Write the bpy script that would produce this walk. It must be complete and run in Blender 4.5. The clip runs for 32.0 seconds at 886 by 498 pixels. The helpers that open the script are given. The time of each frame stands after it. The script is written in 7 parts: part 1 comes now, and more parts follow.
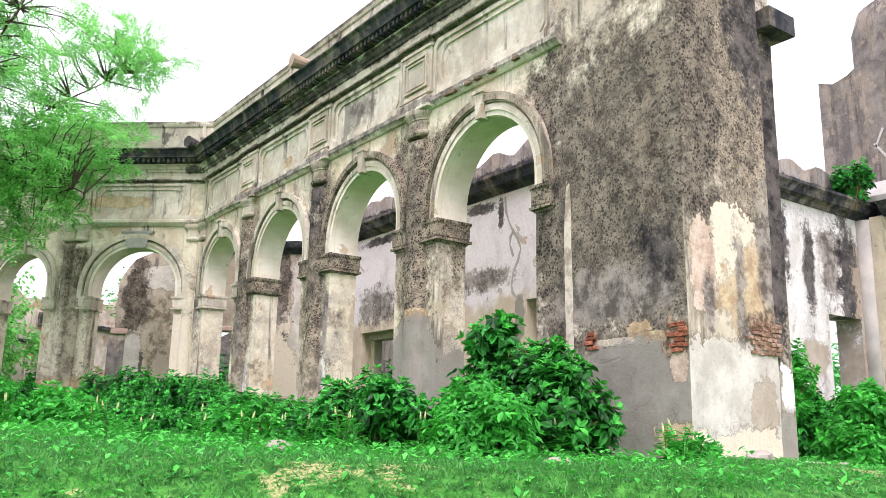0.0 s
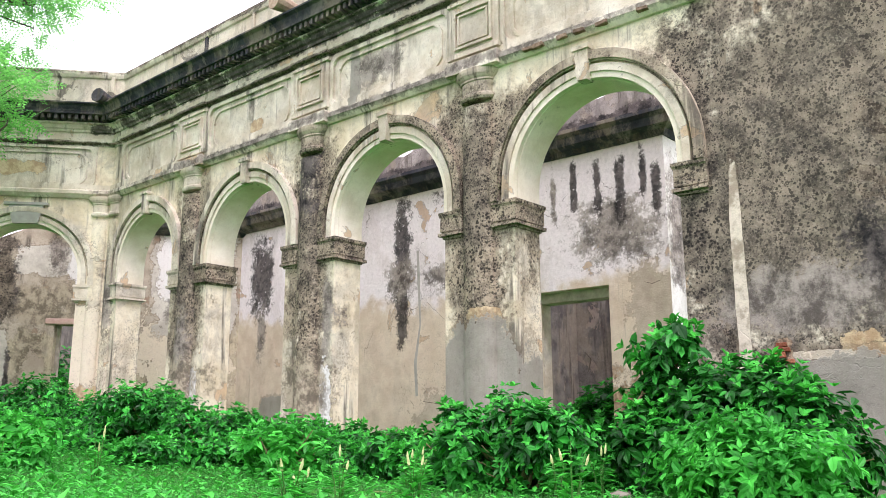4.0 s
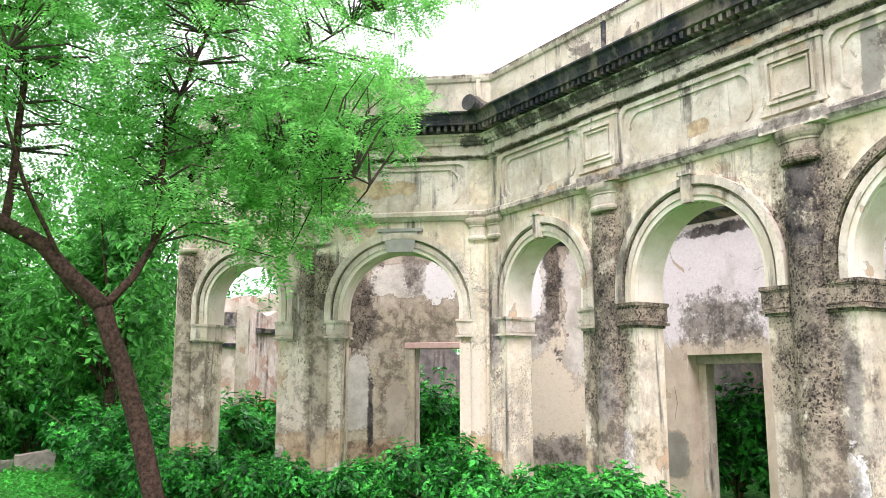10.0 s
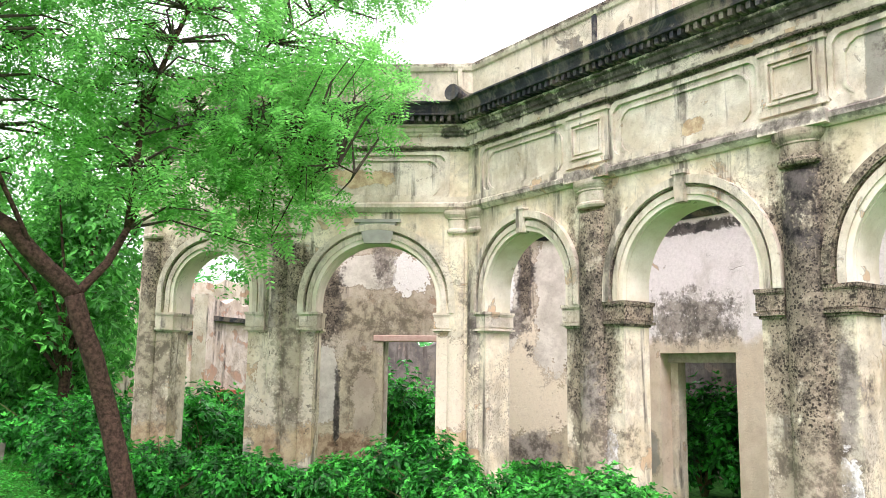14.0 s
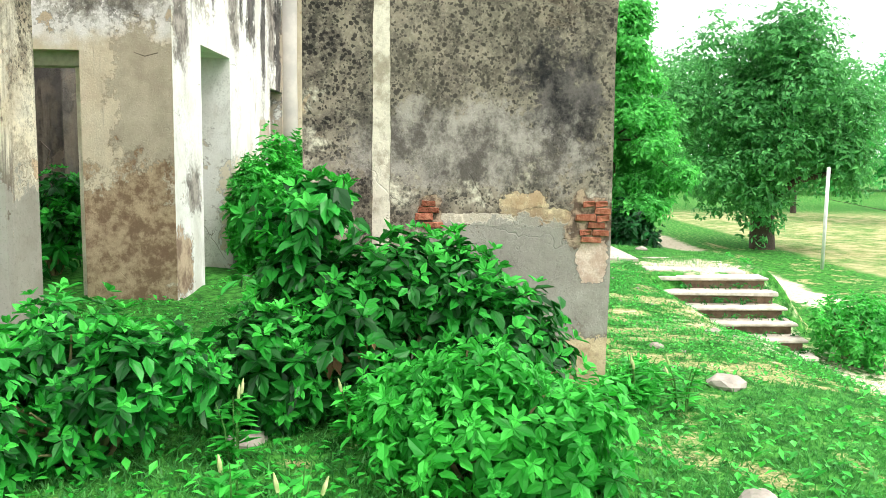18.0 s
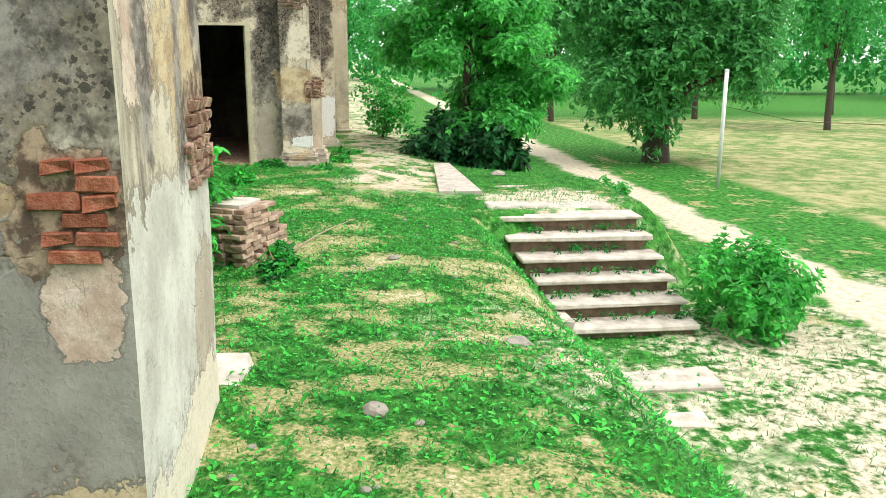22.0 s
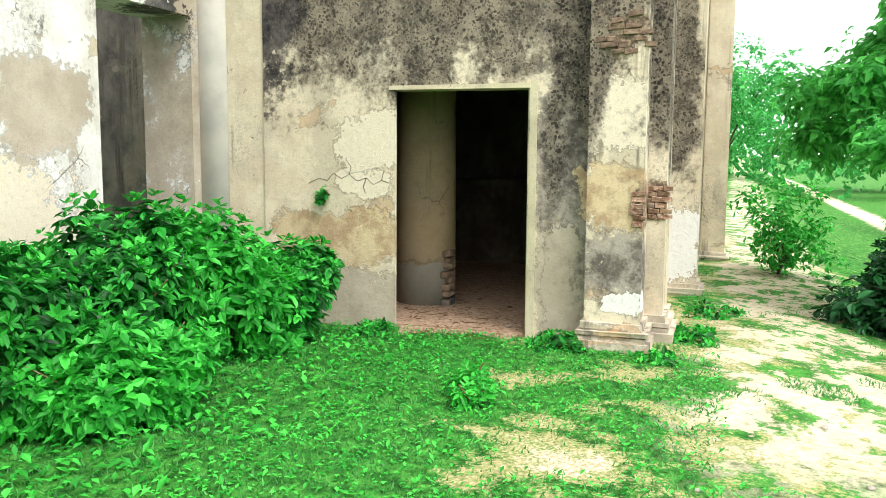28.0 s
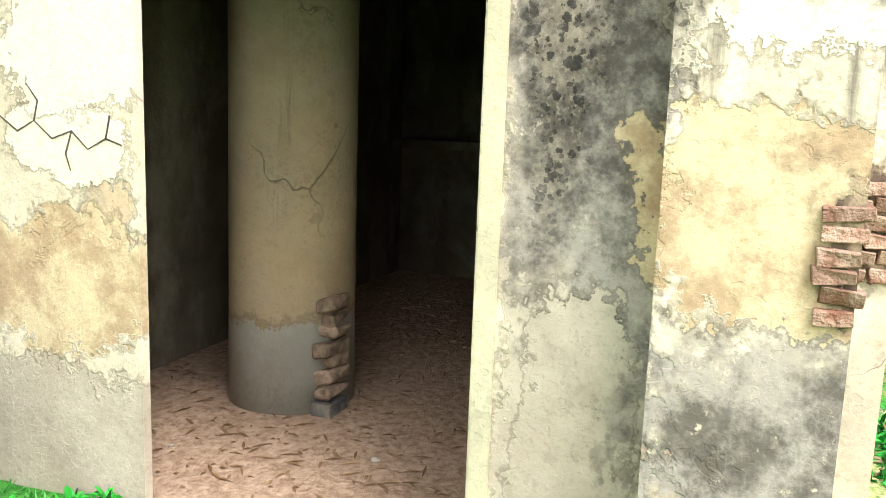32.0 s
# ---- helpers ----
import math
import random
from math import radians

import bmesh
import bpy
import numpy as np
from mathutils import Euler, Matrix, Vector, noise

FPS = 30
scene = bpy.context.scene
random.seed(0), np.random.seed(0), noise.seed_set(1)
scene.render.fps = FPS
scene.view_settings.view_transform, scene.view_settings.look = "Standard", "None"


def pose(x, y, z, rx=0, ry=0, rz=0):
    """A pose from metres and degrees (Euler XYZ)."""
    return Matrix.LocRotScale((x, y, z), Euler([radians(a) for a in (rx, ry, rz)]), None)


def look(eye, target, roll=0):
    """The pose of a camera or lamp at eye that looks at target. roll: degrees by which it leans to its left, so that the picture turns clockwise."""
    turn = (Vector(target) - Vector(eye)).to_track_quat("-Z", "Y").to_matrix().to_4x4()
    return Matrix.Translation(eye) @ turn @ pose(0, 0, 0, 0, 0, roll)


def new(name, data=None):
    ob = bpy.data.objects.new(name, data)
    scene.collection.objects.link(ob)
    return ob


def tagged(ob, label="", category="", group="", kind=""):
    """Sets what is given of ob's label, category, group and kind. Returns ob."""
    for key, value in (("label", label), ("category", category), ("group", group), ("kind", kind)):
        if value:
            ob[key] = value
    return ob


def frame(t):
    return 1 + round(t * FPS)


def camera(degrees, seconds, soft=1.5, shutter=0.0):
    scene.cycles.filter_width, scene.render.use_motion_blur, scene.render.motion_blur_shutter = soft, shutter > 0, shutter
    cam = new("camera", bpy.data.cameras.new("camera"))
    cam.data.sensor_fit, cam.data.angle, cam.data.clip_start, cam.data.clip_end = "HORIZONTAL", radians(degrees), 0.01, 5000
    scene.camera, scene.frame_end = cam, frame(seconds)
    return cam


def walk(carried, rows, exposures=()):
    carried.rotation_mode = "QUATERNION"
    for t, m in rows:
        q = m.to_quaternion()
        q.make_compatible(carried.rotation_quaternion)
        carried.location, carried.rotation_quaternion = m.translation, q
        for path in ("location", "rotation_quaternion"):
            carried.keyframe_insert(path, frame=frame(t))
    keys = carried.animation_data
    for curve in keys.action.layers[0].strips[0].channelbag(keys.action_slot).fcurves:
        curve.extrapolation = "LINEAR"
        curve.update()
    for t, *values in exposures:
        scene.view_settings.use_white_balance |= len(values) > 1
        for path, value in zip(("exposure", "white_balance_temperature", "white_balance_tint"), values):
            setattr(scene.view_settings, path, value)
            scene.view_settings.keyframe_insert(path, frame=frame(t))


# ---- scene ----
cam = camera(55.9, 32.0, soft=0.65)
METRES, EYE, TILT, LEAN, TURN = 27.0, 1.5, 0.0, 0.0, -35.9
ROWS = [
    (0.0, 0.0, 0.0, 0.0, -0.23, 12.24, -1.06),
    (0.5, -0.014, 0.0102, 0.0014, 0.12, 12.57, -1.71),
    (1.0, -0.026, 0.02, 0.0017, 2.12, 12.74, -1.23),
    (1.5, -0.0402, 0.0306, 0.0018, 2.9, 12.49, -1.19),
    (2.0, -0.0565, 0.0373, 0.0024, 1.27, 11.95, -1.53),
    (2.5, -0.0707, 0.0517, 0.0027, -0.89, 11.62, -1.22),
    (3.0, -0.0838, 0.0656, 0.0069, -4.99, 11.8, -0.83),
    (3.5, -0.0984, 0.0743, 0.0104, -9.34, 12.15, -0.44),
    (5.5, -0.1416, 0.1309, 0.0334, -20.61, 9.26, 0.85),
    (6.0, -0.1521, 0.1459, 0.0424, -20.52, 10.77, 0.18),
    (6.5, -0.1579, 0.1568, 0.0497, -19.17, 12.22, -0.02),
    (7.0, -0.1635, 0.1713, 0.0591, -14.95, 12.83, 0.39),
    (7.5, -0.1733, 0.1737, 0.0605, -9.26, 11.88, 0.78),
    (8.0, -0.1795, 0.1726, 0.0635, -3.84, 10.48, 1.34),
    (8.5, -0.1823, 0.1747, 0.0636, 0.27, 9.22, 1.38),
    (9.0, -0.1851, 0.1751, 0.0632, 2.45, 8.96, 1.17),
    (9.5, -0.1904, 0.1809, 0.0628, 3.71, 9.21, 0.59),
    (10.0, -0.1989, 0.1832, 0.0656, 3.66, 9.12, 0.05),
    (10.5, -0.2078, 0.1876, 0.065, 4.67, 8.29, -0.14),
    (11.0, -0.2133, 0.1882, 0.0666, 6.59, 7.06, 0.02),
    (11.5, -0.2159, 0.1888, 0.0669, 9.27, 6.2, -0.08),
    (12.0, -0.2175, 0.1893, 0.067, 12.07, 5.88, -0.48),
    (12.5, -0.2194, 0.19, 0.0675, 13.47, 6.03, -0.83),
    (13.0, -0.2197, 0.1914, 0.0674, 12.55, 7.02, -1.26),
    (13.5, -0.2192, 0.1918, 0.0685, 8.07, 8.08, -1.51),
    (14.0, -0.2176, 0.1923, 0.0687, -0.09, 8.44, -0.82),
    (14.5, -0.2121, 0.192, 0.0657, -9.61, 7.79, -0.22),
    (15.0, -0.2085, 0.1947, 0.0658, -19.84, 5.89, 0.4),
    (15.5, -0.2034, 0.1943, 0.0648, -28.73, 3.75, 1.04),
    (17.5, -0.1276, 0.202, 0.0502, -53.25, -4.99, -0.09),
    (18.0, -0.1097, 0.201, 0.0499, -55.15, -6.66, -0.76),
    (18.5, -0.0895, 0.2015, 0.0492, -54.77, -6.77, -1.03),
    (19.0, -0.0708, 0.1971, 0.0504, -52.25, -6.44, -1.75),
    (19.5, -0.0495, 0.2034, 0.0486, -55.67, -5.13, -2.47),
    (20.0, -0.0338, 0.2087, 0.051, -61.14, -8.78, -0.63),
    (20.5, -0.0133, 0.2113, 0.0493, -65.33, -11.28, -1.55),
    (21.0, 0.0067, 0.2148, 0.046, -67.8, -14.57, -3.01),
    (21.5, 0.0172, 0.2184, 0.0477, -64.59, -14.45, -1.58),
    (22.0, 0.0297, 0.2192, 0.0477, -60.95, -12.93, -0.38),
    (22.5, 0.0464, 0.2279, 0.0472, -58.92, -11.67, 0.08),
    (23.0, 0.0619, 0.235, 0.048, -57.05, -10.21, 0.09),
    (23.5, 0.0781, 0.2402, 0.0477, -54.85, -8.72, -0.13),
    (24.0, 0.0956, 0.2512, 0.0472, -50.71, -7.79, -0.2),
    (24.5, 0.1112, 0.2574, 0.0442, -46.54, -8.27, -0.46),
    (25.0, 0.1278, 0.2684, 0.0418, -43.73, -8.99, -1.06),
    (25.5, 0.1435, 0.2819, 0.0426, -39.99, -8.72, -1.21),
    (27.5, 0.2105, 0.337, 0.044, -35.44, -6.92, -0.96),
    (28.0, 0.2274, 0.3555, 0.0446, -35.46, -6.66, -0.43),
    (28.5, 0.2462, 0.3666, 0.044, -35.96, -7.0, -0.26),
    (29.0, 0.2597, 0.3823, 0.0403, -35.89, -6.84, -0.25),
    (29.5, 0.2742, 0.3978, 0.0397, -35.31, -6.91, -0.0),
    (30.0, 0.2897, 0.4149, 0.0393, -35.64, -7.21, -0.03),
    (30.5, 0.3045, 0.4331, 0.0394, -35.85, -7.68, -0.27),
    (31.0, 0.3225, 0.4489, 0.0402, -34.97, -7.89, -0.54),
    (31.5, 0.3363, 0.4668, 0.0409, -34.0, -8.67, -1.23),
    (32.0, 0.351, 0.4831, 0.0402, -32.99, -9.59, -2.05),
]
walk(cam, [(t, pose(0, 0, EYE, TILT, LEAN, TURN) @ pose(METRES * x, METRES * y, METRES * z, 90 + pitch, roll, yaw)) for t, x, y, z, yaw, pitch, roll in ROWS],
     exposures=[(0.0, 1.08, 6250, 28), (3.0, 1.10, 6250, 28), (6.0, 1.24, 6250, 26), (7.0, 1.32, 6200, 29), (9.0, 1.28, 6250, 29), (12.0, 1.46, 6350, 30), (14.0, 1.36, 6450, 27), (15.0, 1.25, 6450, 21), (18.0, 1.34, 6500, 11), (19.0, 1.26, 6500, 11), (20.0, 0.95, 6500, 12), (21.0, 0.75, 6500, 12), (23.0, 1.03, 6350, 11), (25.0, 1.12, 6300, 11), (28.0, 1.31, 6480, 10), (29.0, 1.37, 6450, 11), (30.5, 1.5, 6350, 11), (32.0, 2.0, 6350, 12)])

# ---- world and sun: a bright overcast sky ----
world = bpy.data.worlds.new("sky")
scene.world = world
world.use_nodes = True
wt = world.node_tree
for n in list(wt.nodes):
    wt.nodes.remove(n)
sky = wt.nodes.new("ShaderNodeTexSky")
sky.sky_type, sky.sun_disc = "NISHITA", False
SUN_EL, SUN_AZ = radians(58), radians(215)
sky.sun_elevation, sky.sun_rotation = SUN_EL, SUN_AZ
sky.air_density, sky.dust_density, sky.ozone_density = 1.0, 4.0, 1.0
grey = wt.nodes.new("ShaderNodeHueSaturation")
grey.inputs["Saturation"].default_value = 0.12
back = wt.nodes.new("ShaderNodeBackground")
back.inputs["Strength"].default_value = 0.15
outw = wt.nodes.new("ShaderNodeOutputWorld")
wt.links.new(sky.outputs[0], grey.inputs["Color"])
veil = wt.nodes.new("ShaderNodeMix")
veil.data_type = "RGBA"
veil.inputs[0].default_value = 0.8
veil.inputs[7].default_value = (7.6, 7.7, 7.8, 1)
wt.links.new(grey.outputs[0], veil.inputs[6])
wt.links.new(veil.outputs[2], back.inputs["Color"])
wt.links.new(back.outputs[0], outw.inputs["Surface"])
sun = new("sun", bpy.data.lights.new("sun", "SUN"))
sun.data.energy, sun.data.angle, sun.data.color = 1.2, radians(25), (1.0, 0.96, 0.9)
sun.matrix_world = look((0, 0, 30), (-30 * math.cos(SUN_EL) * math.sin(SUN_AZ) / math.sin(SUN_EL), -30 * math.cos(SUN_EL) * math.cos(SUN_AZ) / math.sin(SUN_EL), 0))

# ---- material helpers ----
class Mat:
    """A small wrapper round a node material on world positions."""

    def __init__(self, name, rough=0.9, spec=0.2):
        self.m = bpy.data.materials.new(name)
        self.m.use_nodes = True
        self.t = self.m.node_tree
        self.b = self.t.nodes["Principled BSDF"]
        self.b.inputs["Roughness"].default_value = rough
        self.b.inputs["Specular IOR Level"].default_value = spec
        self.p = self.t.nodes.new("ShaderNodeNewGeometry").outputs["Position"]

    def put(self, node, key, v):
        if isinstance(v, bpy.types.NodeSocket):
            self.t.links.new(v, node.inputs[key])
        else:
            node.inputs[key].default_value = (*v, 1) if isinstance(v, tuple) and len(v) == 3 and node.inputs[key].type == "RGBA" else v

    def scaled(self, s, v=None):
        n = self.t.nodes.new("ShaderNodeVectorMath")
        n.operation = "MULTIPLY"
        self.put(n, 0, v or self.p)
        n.inputs[1].default_value = s
        return n.outputs[0]

    def noise(self, scale, detail=4.0, rough=0.55, vec=None, dist=0.0):
        n = self.t.nodes.new("ShaderNodeTexNoise")
        self.put(n, "Vector", vec or self.p)
        n.inputs["Scale"].default_value, n.inputs["Detail"].default_value = scale, detail
        n.inputs["Roughness"].default_value, n.inputs["Distortion"].default_value = rough, dist
        return n.outputs["Fac"]

    def cells(self, scale, feature="F1", vec=None, out="Distance"):
        n = self.t.nodes.new("ShaderNodeTexVoronoi")
        n.feature = feature
        self.put(n, "Vector", vec or self.p)
        n.inputs["Scale"].default_value = scale
        return n.outputs[out]

    def step(self, v, a, b, lo=0.0, hi=1.0):
        n = self.t.nodes.new("ShaderNodeMapRange")
        n.interpolation_type = "SMOOTHSTEP"
        for k, x in zip(range(5), (v, a, b, lo, hi)):
            self.put(n, k, x)
        return n.outputs[0]

    def math(self, op, a, b=0.0):
        n = self.t.nodes.new("ShaderNodeMath")
        n.operation = op
        self.put(n, 0, a), self.put(n, 1, b)
        return n.outputs[0]

    def mix(self, f, a, b):
        n = self.t.nodes.new("ShaderNodeMix")
        n.data_type = "RGBA"
        self.put(n, 0, f), self.put(n, 6, a), self.put(n, 7, b)
        return n.outputs[2]

    def xyz(self):
        n = self.t.nodes.new("ShaderNodeSeparateXYZ")
        self.put(n, 0, self.p)
        return n.outputs

    def rnd(self):
        return self.t.nodes.new("ShaderNodeObjectInfo").outputs["Random"]

    def island(self):
        return self.t.nodes.new("ShaderNodeNewGeometry").outputs["Random Per Island"]

    def zone(self, c, r, wob, rag=3.4):
        """A field that falls below 1 inside a box with half sizes r round c, its edge broken by the field wob (0 to 1)."""
        q = self.xyz()
        total = None
        for k in range(3):
            d = self.math("DIVIDE", self.math("ABSOLUTE", self.math("SUBTRACT", q[k], c[k])), r[k])
            d = self.math("POWER", d, 3.0)
            total = d if total is None else self.math("ADD", total, d)
        return self.math("ADD", self.math("POWER", total, 0.333), self.math("MULTIPLY", self.math("SUBTRACT", wob, 0.5), rag))

    def spots(self, scale, lo, hi, seed=0.0):
        """Round, uneven blotches of growth: 1 inside."""
        shift = self.t.nodes.new("ShaderNodeVectorMath")
        self.put(shift, 0, self.p)
        shift.inputs[1].default_value = (seed, seed * 0.7, seed * 1.3)
        d = self.math("ADD", self.cells(scale, vec=shift.outputs[0]), self.math("MULTIPLY", self.noise(scale * 2.3, 4, 0.7), 0.62))
        radius = self.step(self.noise(scale * 0.33, 4, 0.7, vec=shift.outputs[0]), 0.31, 0.60, lo + 0.31, hi + 0.31)
        return self.step(self.math("SUBTRACT", d, radius), 0.03, -0.03)

    def relief(self, h, strength=0.5, size=0.02):
        n = self.t.nodes.new("ShaderNodeBump")
        n.inputs["Strength"].default_value, n.inputs["Distance"].default_value = strength, size
        self.put(n, "Height", h)
        self.t.links.new(n.outputs[0], self.b.inputs["Normal"])

    def done(self, col, rough=None):
        self.put(self.b, "Base Color", col)
        if rough is not None:
            self.put(self.b, "Roughness", rough)
        return self.m


CEMENT, CREAM, PALE, OCHRE = (0.245, 0.23, 0.195), (0.62, 0.525, 0.365), (0.80, 0.73, 0.575), (0.50, 0.35, 0.215)


def plaster(name, base=CREAM, light=PALE, under=OCHRE, mold=0.5, under_amt=0.3, zones=(), low=None, high=None, lichen=0.5):
    """Weathered lime plaster: washes, streaks of mould that run down, lost skin, hairline cracks, placed stains.
    zones: (centre, half size, kind) with kind in 'mold', 'cement', 'ochre', 'pale', 'black'. low / high: (z, colour) below / above."""
    m = Mat(name, 0.92)
    n1, n2, n3 = m.noise(0.7, 5), m.noise(2.6, 8, 0.62), m.noise(17, 6, 0.6)
    fine = m.noise(70, 4)
    col = m.mix(m.step(n2, 0.35, 0.65), base, light)
    col = m.mix(m.math("MULTIPLY", m.step(n1, 0.45, 0.7), 0.5), col, light)
    z = m.xyz()[2]
    ragged = m.math("ADD", m.math("MULTIPLY", n2, 0.9), m.math("MULTIPLY", n1, 0.8))
    if low:
        col = m.mix(m.math("MULTIPLY", m.step(m.math("ADD", z, ragged), low[0] + 1.02, low[0] + 0.92), 0.92), col, m.mix(m.step(n3, 0.3, 0.7), low[1], tuple(0.75 * c for c in low[1])))
    if high:
        col = m.mix(m.step(m.math("ADD", z, ragged), high[0] + 0.7, high[0] + 1.0), col, m.mix(m.step(n3, 0.3, 0.7), high[1], tuple(min(0.85, 1.12 * c) for c in high[1])))
    flake, edge_at = m.noise(1.6, 9, 0.62, dist=0.5), 0.655 - 0.12 * under_amt
    bare = m.step(flake, edge_at, edge_at + 0.012)
    rim = m.math("MULTIPLY", m.step(flake, edge_at - 0.014, edge_at), m.math("SUBTRACT", 1.0, bare))
    col = m.mix(m.math("MULTIPLY", bare, 0.85), col, m.mix(n3, under, tuple(1.35 * c for c in under)))
    col = m.mix(m.math("MULTIPLY", rim, 0.55), col, (0.10, 0.08, 0.06))
    grime = m.step(m.noise(1.0, 9, 0.66, vec=m.scaled((1.5, 1.5, 0.75))), 0.50, 0.60)
    col = m.mix(m.math("MULTIPLY", grime, min(0.7, 0.55 * mold + 0.05)), col, m.mix(n3, (0.22, 0.18, 0.13), (0.42, 0.36, 0.265)))
    wash = m.math("MULTIPLY", m.step(m.noise(2.1, 8, 0.70, dist=0.8), 0.46, 0.66), m.step(n1, 0.30, 0.62))
    col = m.mix(m.math("MULTIPLY", wash, min(0.75, 0.75 * mold)), col, m.mix(n3, (0.24, 0.215, 0.18), (0.40, 0.365, 0.31)))
    streak = m.noise(1.0, 7, 0.65, vec=m.scaled((4.2, 4.2, 0.30)))
    dirt = m.math("MULTIPLY", m.step(streak, 0.68 - 0.18 * mold, 0.80 - 0.18 * mold), m.step(n2, 0.36, 0.58))
    col = m.mix(m.math("MULTIPLY", dirt, 0.85), col, m.mix(n3, (0.025, 0.022, 0.02), (0.13, 0.11, 0.09)))
    blot = m.math("MULTIPLY", m.step(m.noise(9.0, 6, 0.72), 0.60, 0.68), m.step(n2, 0.42, 0.6))
    col = m.mix(m.math("MULTIPLY", blot, 0.30 * min(1.0, mold + 0.1)), col, (0.07, 0.06, 0.05))
    wob = m.math("ADD", m.math("MULTIPLY", n2, 0.6), m.math("ADD", m.math("MULTIPLY", m.noise(6.0, 7, 0.65), 0.25), m.math("MULTIPLY", m.noise(24.0, 3), 0.15)))
    rough_n = m.noise(4.5, 9, 0.74)
    speck = m.step(m.noise(34, 4, 0.75), 0.52, 0.62)
    big, small = m.spots(25.0, -0.06, 0.42), m.spots(47.0, -0.06, 0.46, 5.0)
    growth = m.math("MAXIMUM", big, m.math("MULTIPLY", small, 0.85))
    col = m.mix(m.math("MULTIPLY", m.math("MULTIPLY", growth, m.step(n1, 0.52, 0.64)), min(0.6, 0.5 * mold)), col, (0.05, 0.042, 0.036))
    tan = m.mix(m.step(rough_n, 0.36, 0.64), (0.045, 0.038, 0.032), (0.245, 0.205, 0.155))
    tone = {"mold": m.mix(m.math("MULTIPLY", growth, 0.9), m.mix(m.math("MULTIPLY", speck, 0.6 * lichen), tan, (0.42, 0.365, 0.28)), (0.010, 0.009, 0.009)),
            "black": m.mix(m.step(rough_n, 0.38, 0.62), (0.010, 0.010, 0.012), (0.115, 0.10, 0.095)), "cement": m.mix(m.step(n2, 0.3, 0.7), CEMENT, (0.325, 0.31, 0.265)),
            "stain": m.mix(m.step(rough_n, 0.42, 0.58), (0.16, 0.135, 0.10), (0.44, 0.38, 0.28)),
            "buff": m.mix(m.step(n2, 0.35, 0.65), (0.40, 0.335, 0.26), (0.52, 0.45, 0.36)),
            "bloom": m.mix(m.step(rough_n, 0.4, 0.6), (0.095, 0.082, 0.072), (0.34, 0.302, 0.265)),
            "lichen": m.mix(m.math("MULTIPLY", growth, 0.9), m.mix(m.math("MULTIPLY", speck, 0.5), m.mix(m.step(rough_n, 0.36, 0.64), (0.085, 0.07, 0.054), (0.36, 0.295, 0.215)), (0.52, 0.45, 0.34)), (0.012, 0.010, 0.009)),
            "lime": m.mix(m.step(n2, 0.35, 0.65), (0.46, 0.43, 0.375), (0.68, 0.65, 0.58)),
            "ochre": m.mix(m.step(rough_n, 0.4, 0.6), m.mix(n3, (0.30, 0.20, 0.11), OCHRE), (0.60, 0.48, 0.30)), "pale": m.mix(n3, (0.66, 0.57, 0.43), (0.76, 0.69, 0.56)),
            "pink": m.mix(m.step(rough_n, 0.4, 0.6), (0.46, 0.33, 0.25), (0.66, 0.54, 0.44)),
            "strip": m.mix(m.step(m.noise(7, 6), 0.4, 0.6), (0.34, 0.285, 0.215), (0.66, 0.59, 0.48)), "white": m.mix(n3, (0.74, 0.72, 0.69), (0.82, 0.81, 0.80)),
            "mortar": m.mix(m.step(n3, 0.4, 0.6), (0.10, 0.065, 0.045), (0.38, 0.28, 0.19)), "brick": m.mix(m.step(rough_n, 0.4, 0.6), (0.20, 0.12, 0.075), (0.50, 0.37, 0.25))}
    warp = m.t.nodes.new("ShaderNodeVectorMath")
    m.put(warp, 0, m.p), m.put(warp, 1, m.noise(3.0, 3))
    crack = m.math("MULTIPLY", m.step(m.cells(0.9, "DISTANCE_TO_EDGE", warp.outputs[0]), 0.006, 0.001), m.step(n1, 0.53, 0.62))
    col = m.mix(m.math("MULTIPLY", crack, 0.7), col, (0.10, 0.08, 0.06))
    lift = None
    for c, r, kind in zones:
        soft = {"mold": 0.5, "lichen": 0.6, "black": 0.7, "bloom": 0.9, "stain": 1.0}.get(kind, 0.05)
        rag = {"mold": 3.0, "lichen": 3.2, "cement": 1.3, "lime": 2.2, "strip": 0.8, "black": 3.8, "bloom": 3.8, "stain": 3.6}.get(kind, 3.4)
        e = m.zone(c, r, wob, rag)
        inside = m.step(e, 1.0 + soft / 2, 1.0 - soft / 2)
        if kind in ("black", "bloom", "stain"):
            inside = m.math("MULTIPLY", inside, m.step(m.math("ADD", m.noise(14, 7, 0.75), m.math("MULTIPLY", inside, 0.22)), 0.54, 0.63))
        elif kind not in ("mold", "lichen"):
            # Thin dark rim: the shadow line at a patch's edge, mixed into the colour.
            rim = m.math("SUBTRACT", m.step(e, 1.14, 1.05), inside)
            col = m.mix(m.math("MULTIPLY", m.math("MAXIMUM", rim, 0.0), 0.42), col, (0.12, 0.09, 0.065))
            up = m.math("MULTIPLY", inside, 0.5 if kind in ("cement", "lime", "white", "pale") else -0.6)
            lift = up if lift is None else m.math("ADD", lift, up)
        col = m.mix(m.math("MULTIPLY", inside, 0.94), col, tone[kind])
    col = m.mix(m.math("MULTIPLY", m.step(fine, 0.48, 0.72), 0.07), col, (0.10, 0.085, 0.07))
    col = m.mix(m.math("MULTIPLY", m.step(m.noise(21, 6, 0.75), 0.54, 0.62), 0.05 + 0.14 * mold), col, (0.09, 0.075, 0.06))
    pores = m.math("MULTIPLY", m.spots(46.0, -0.25, 0.30, 2.0), m.step(n2, 0.36, 0.6, 0.3, 1.0))
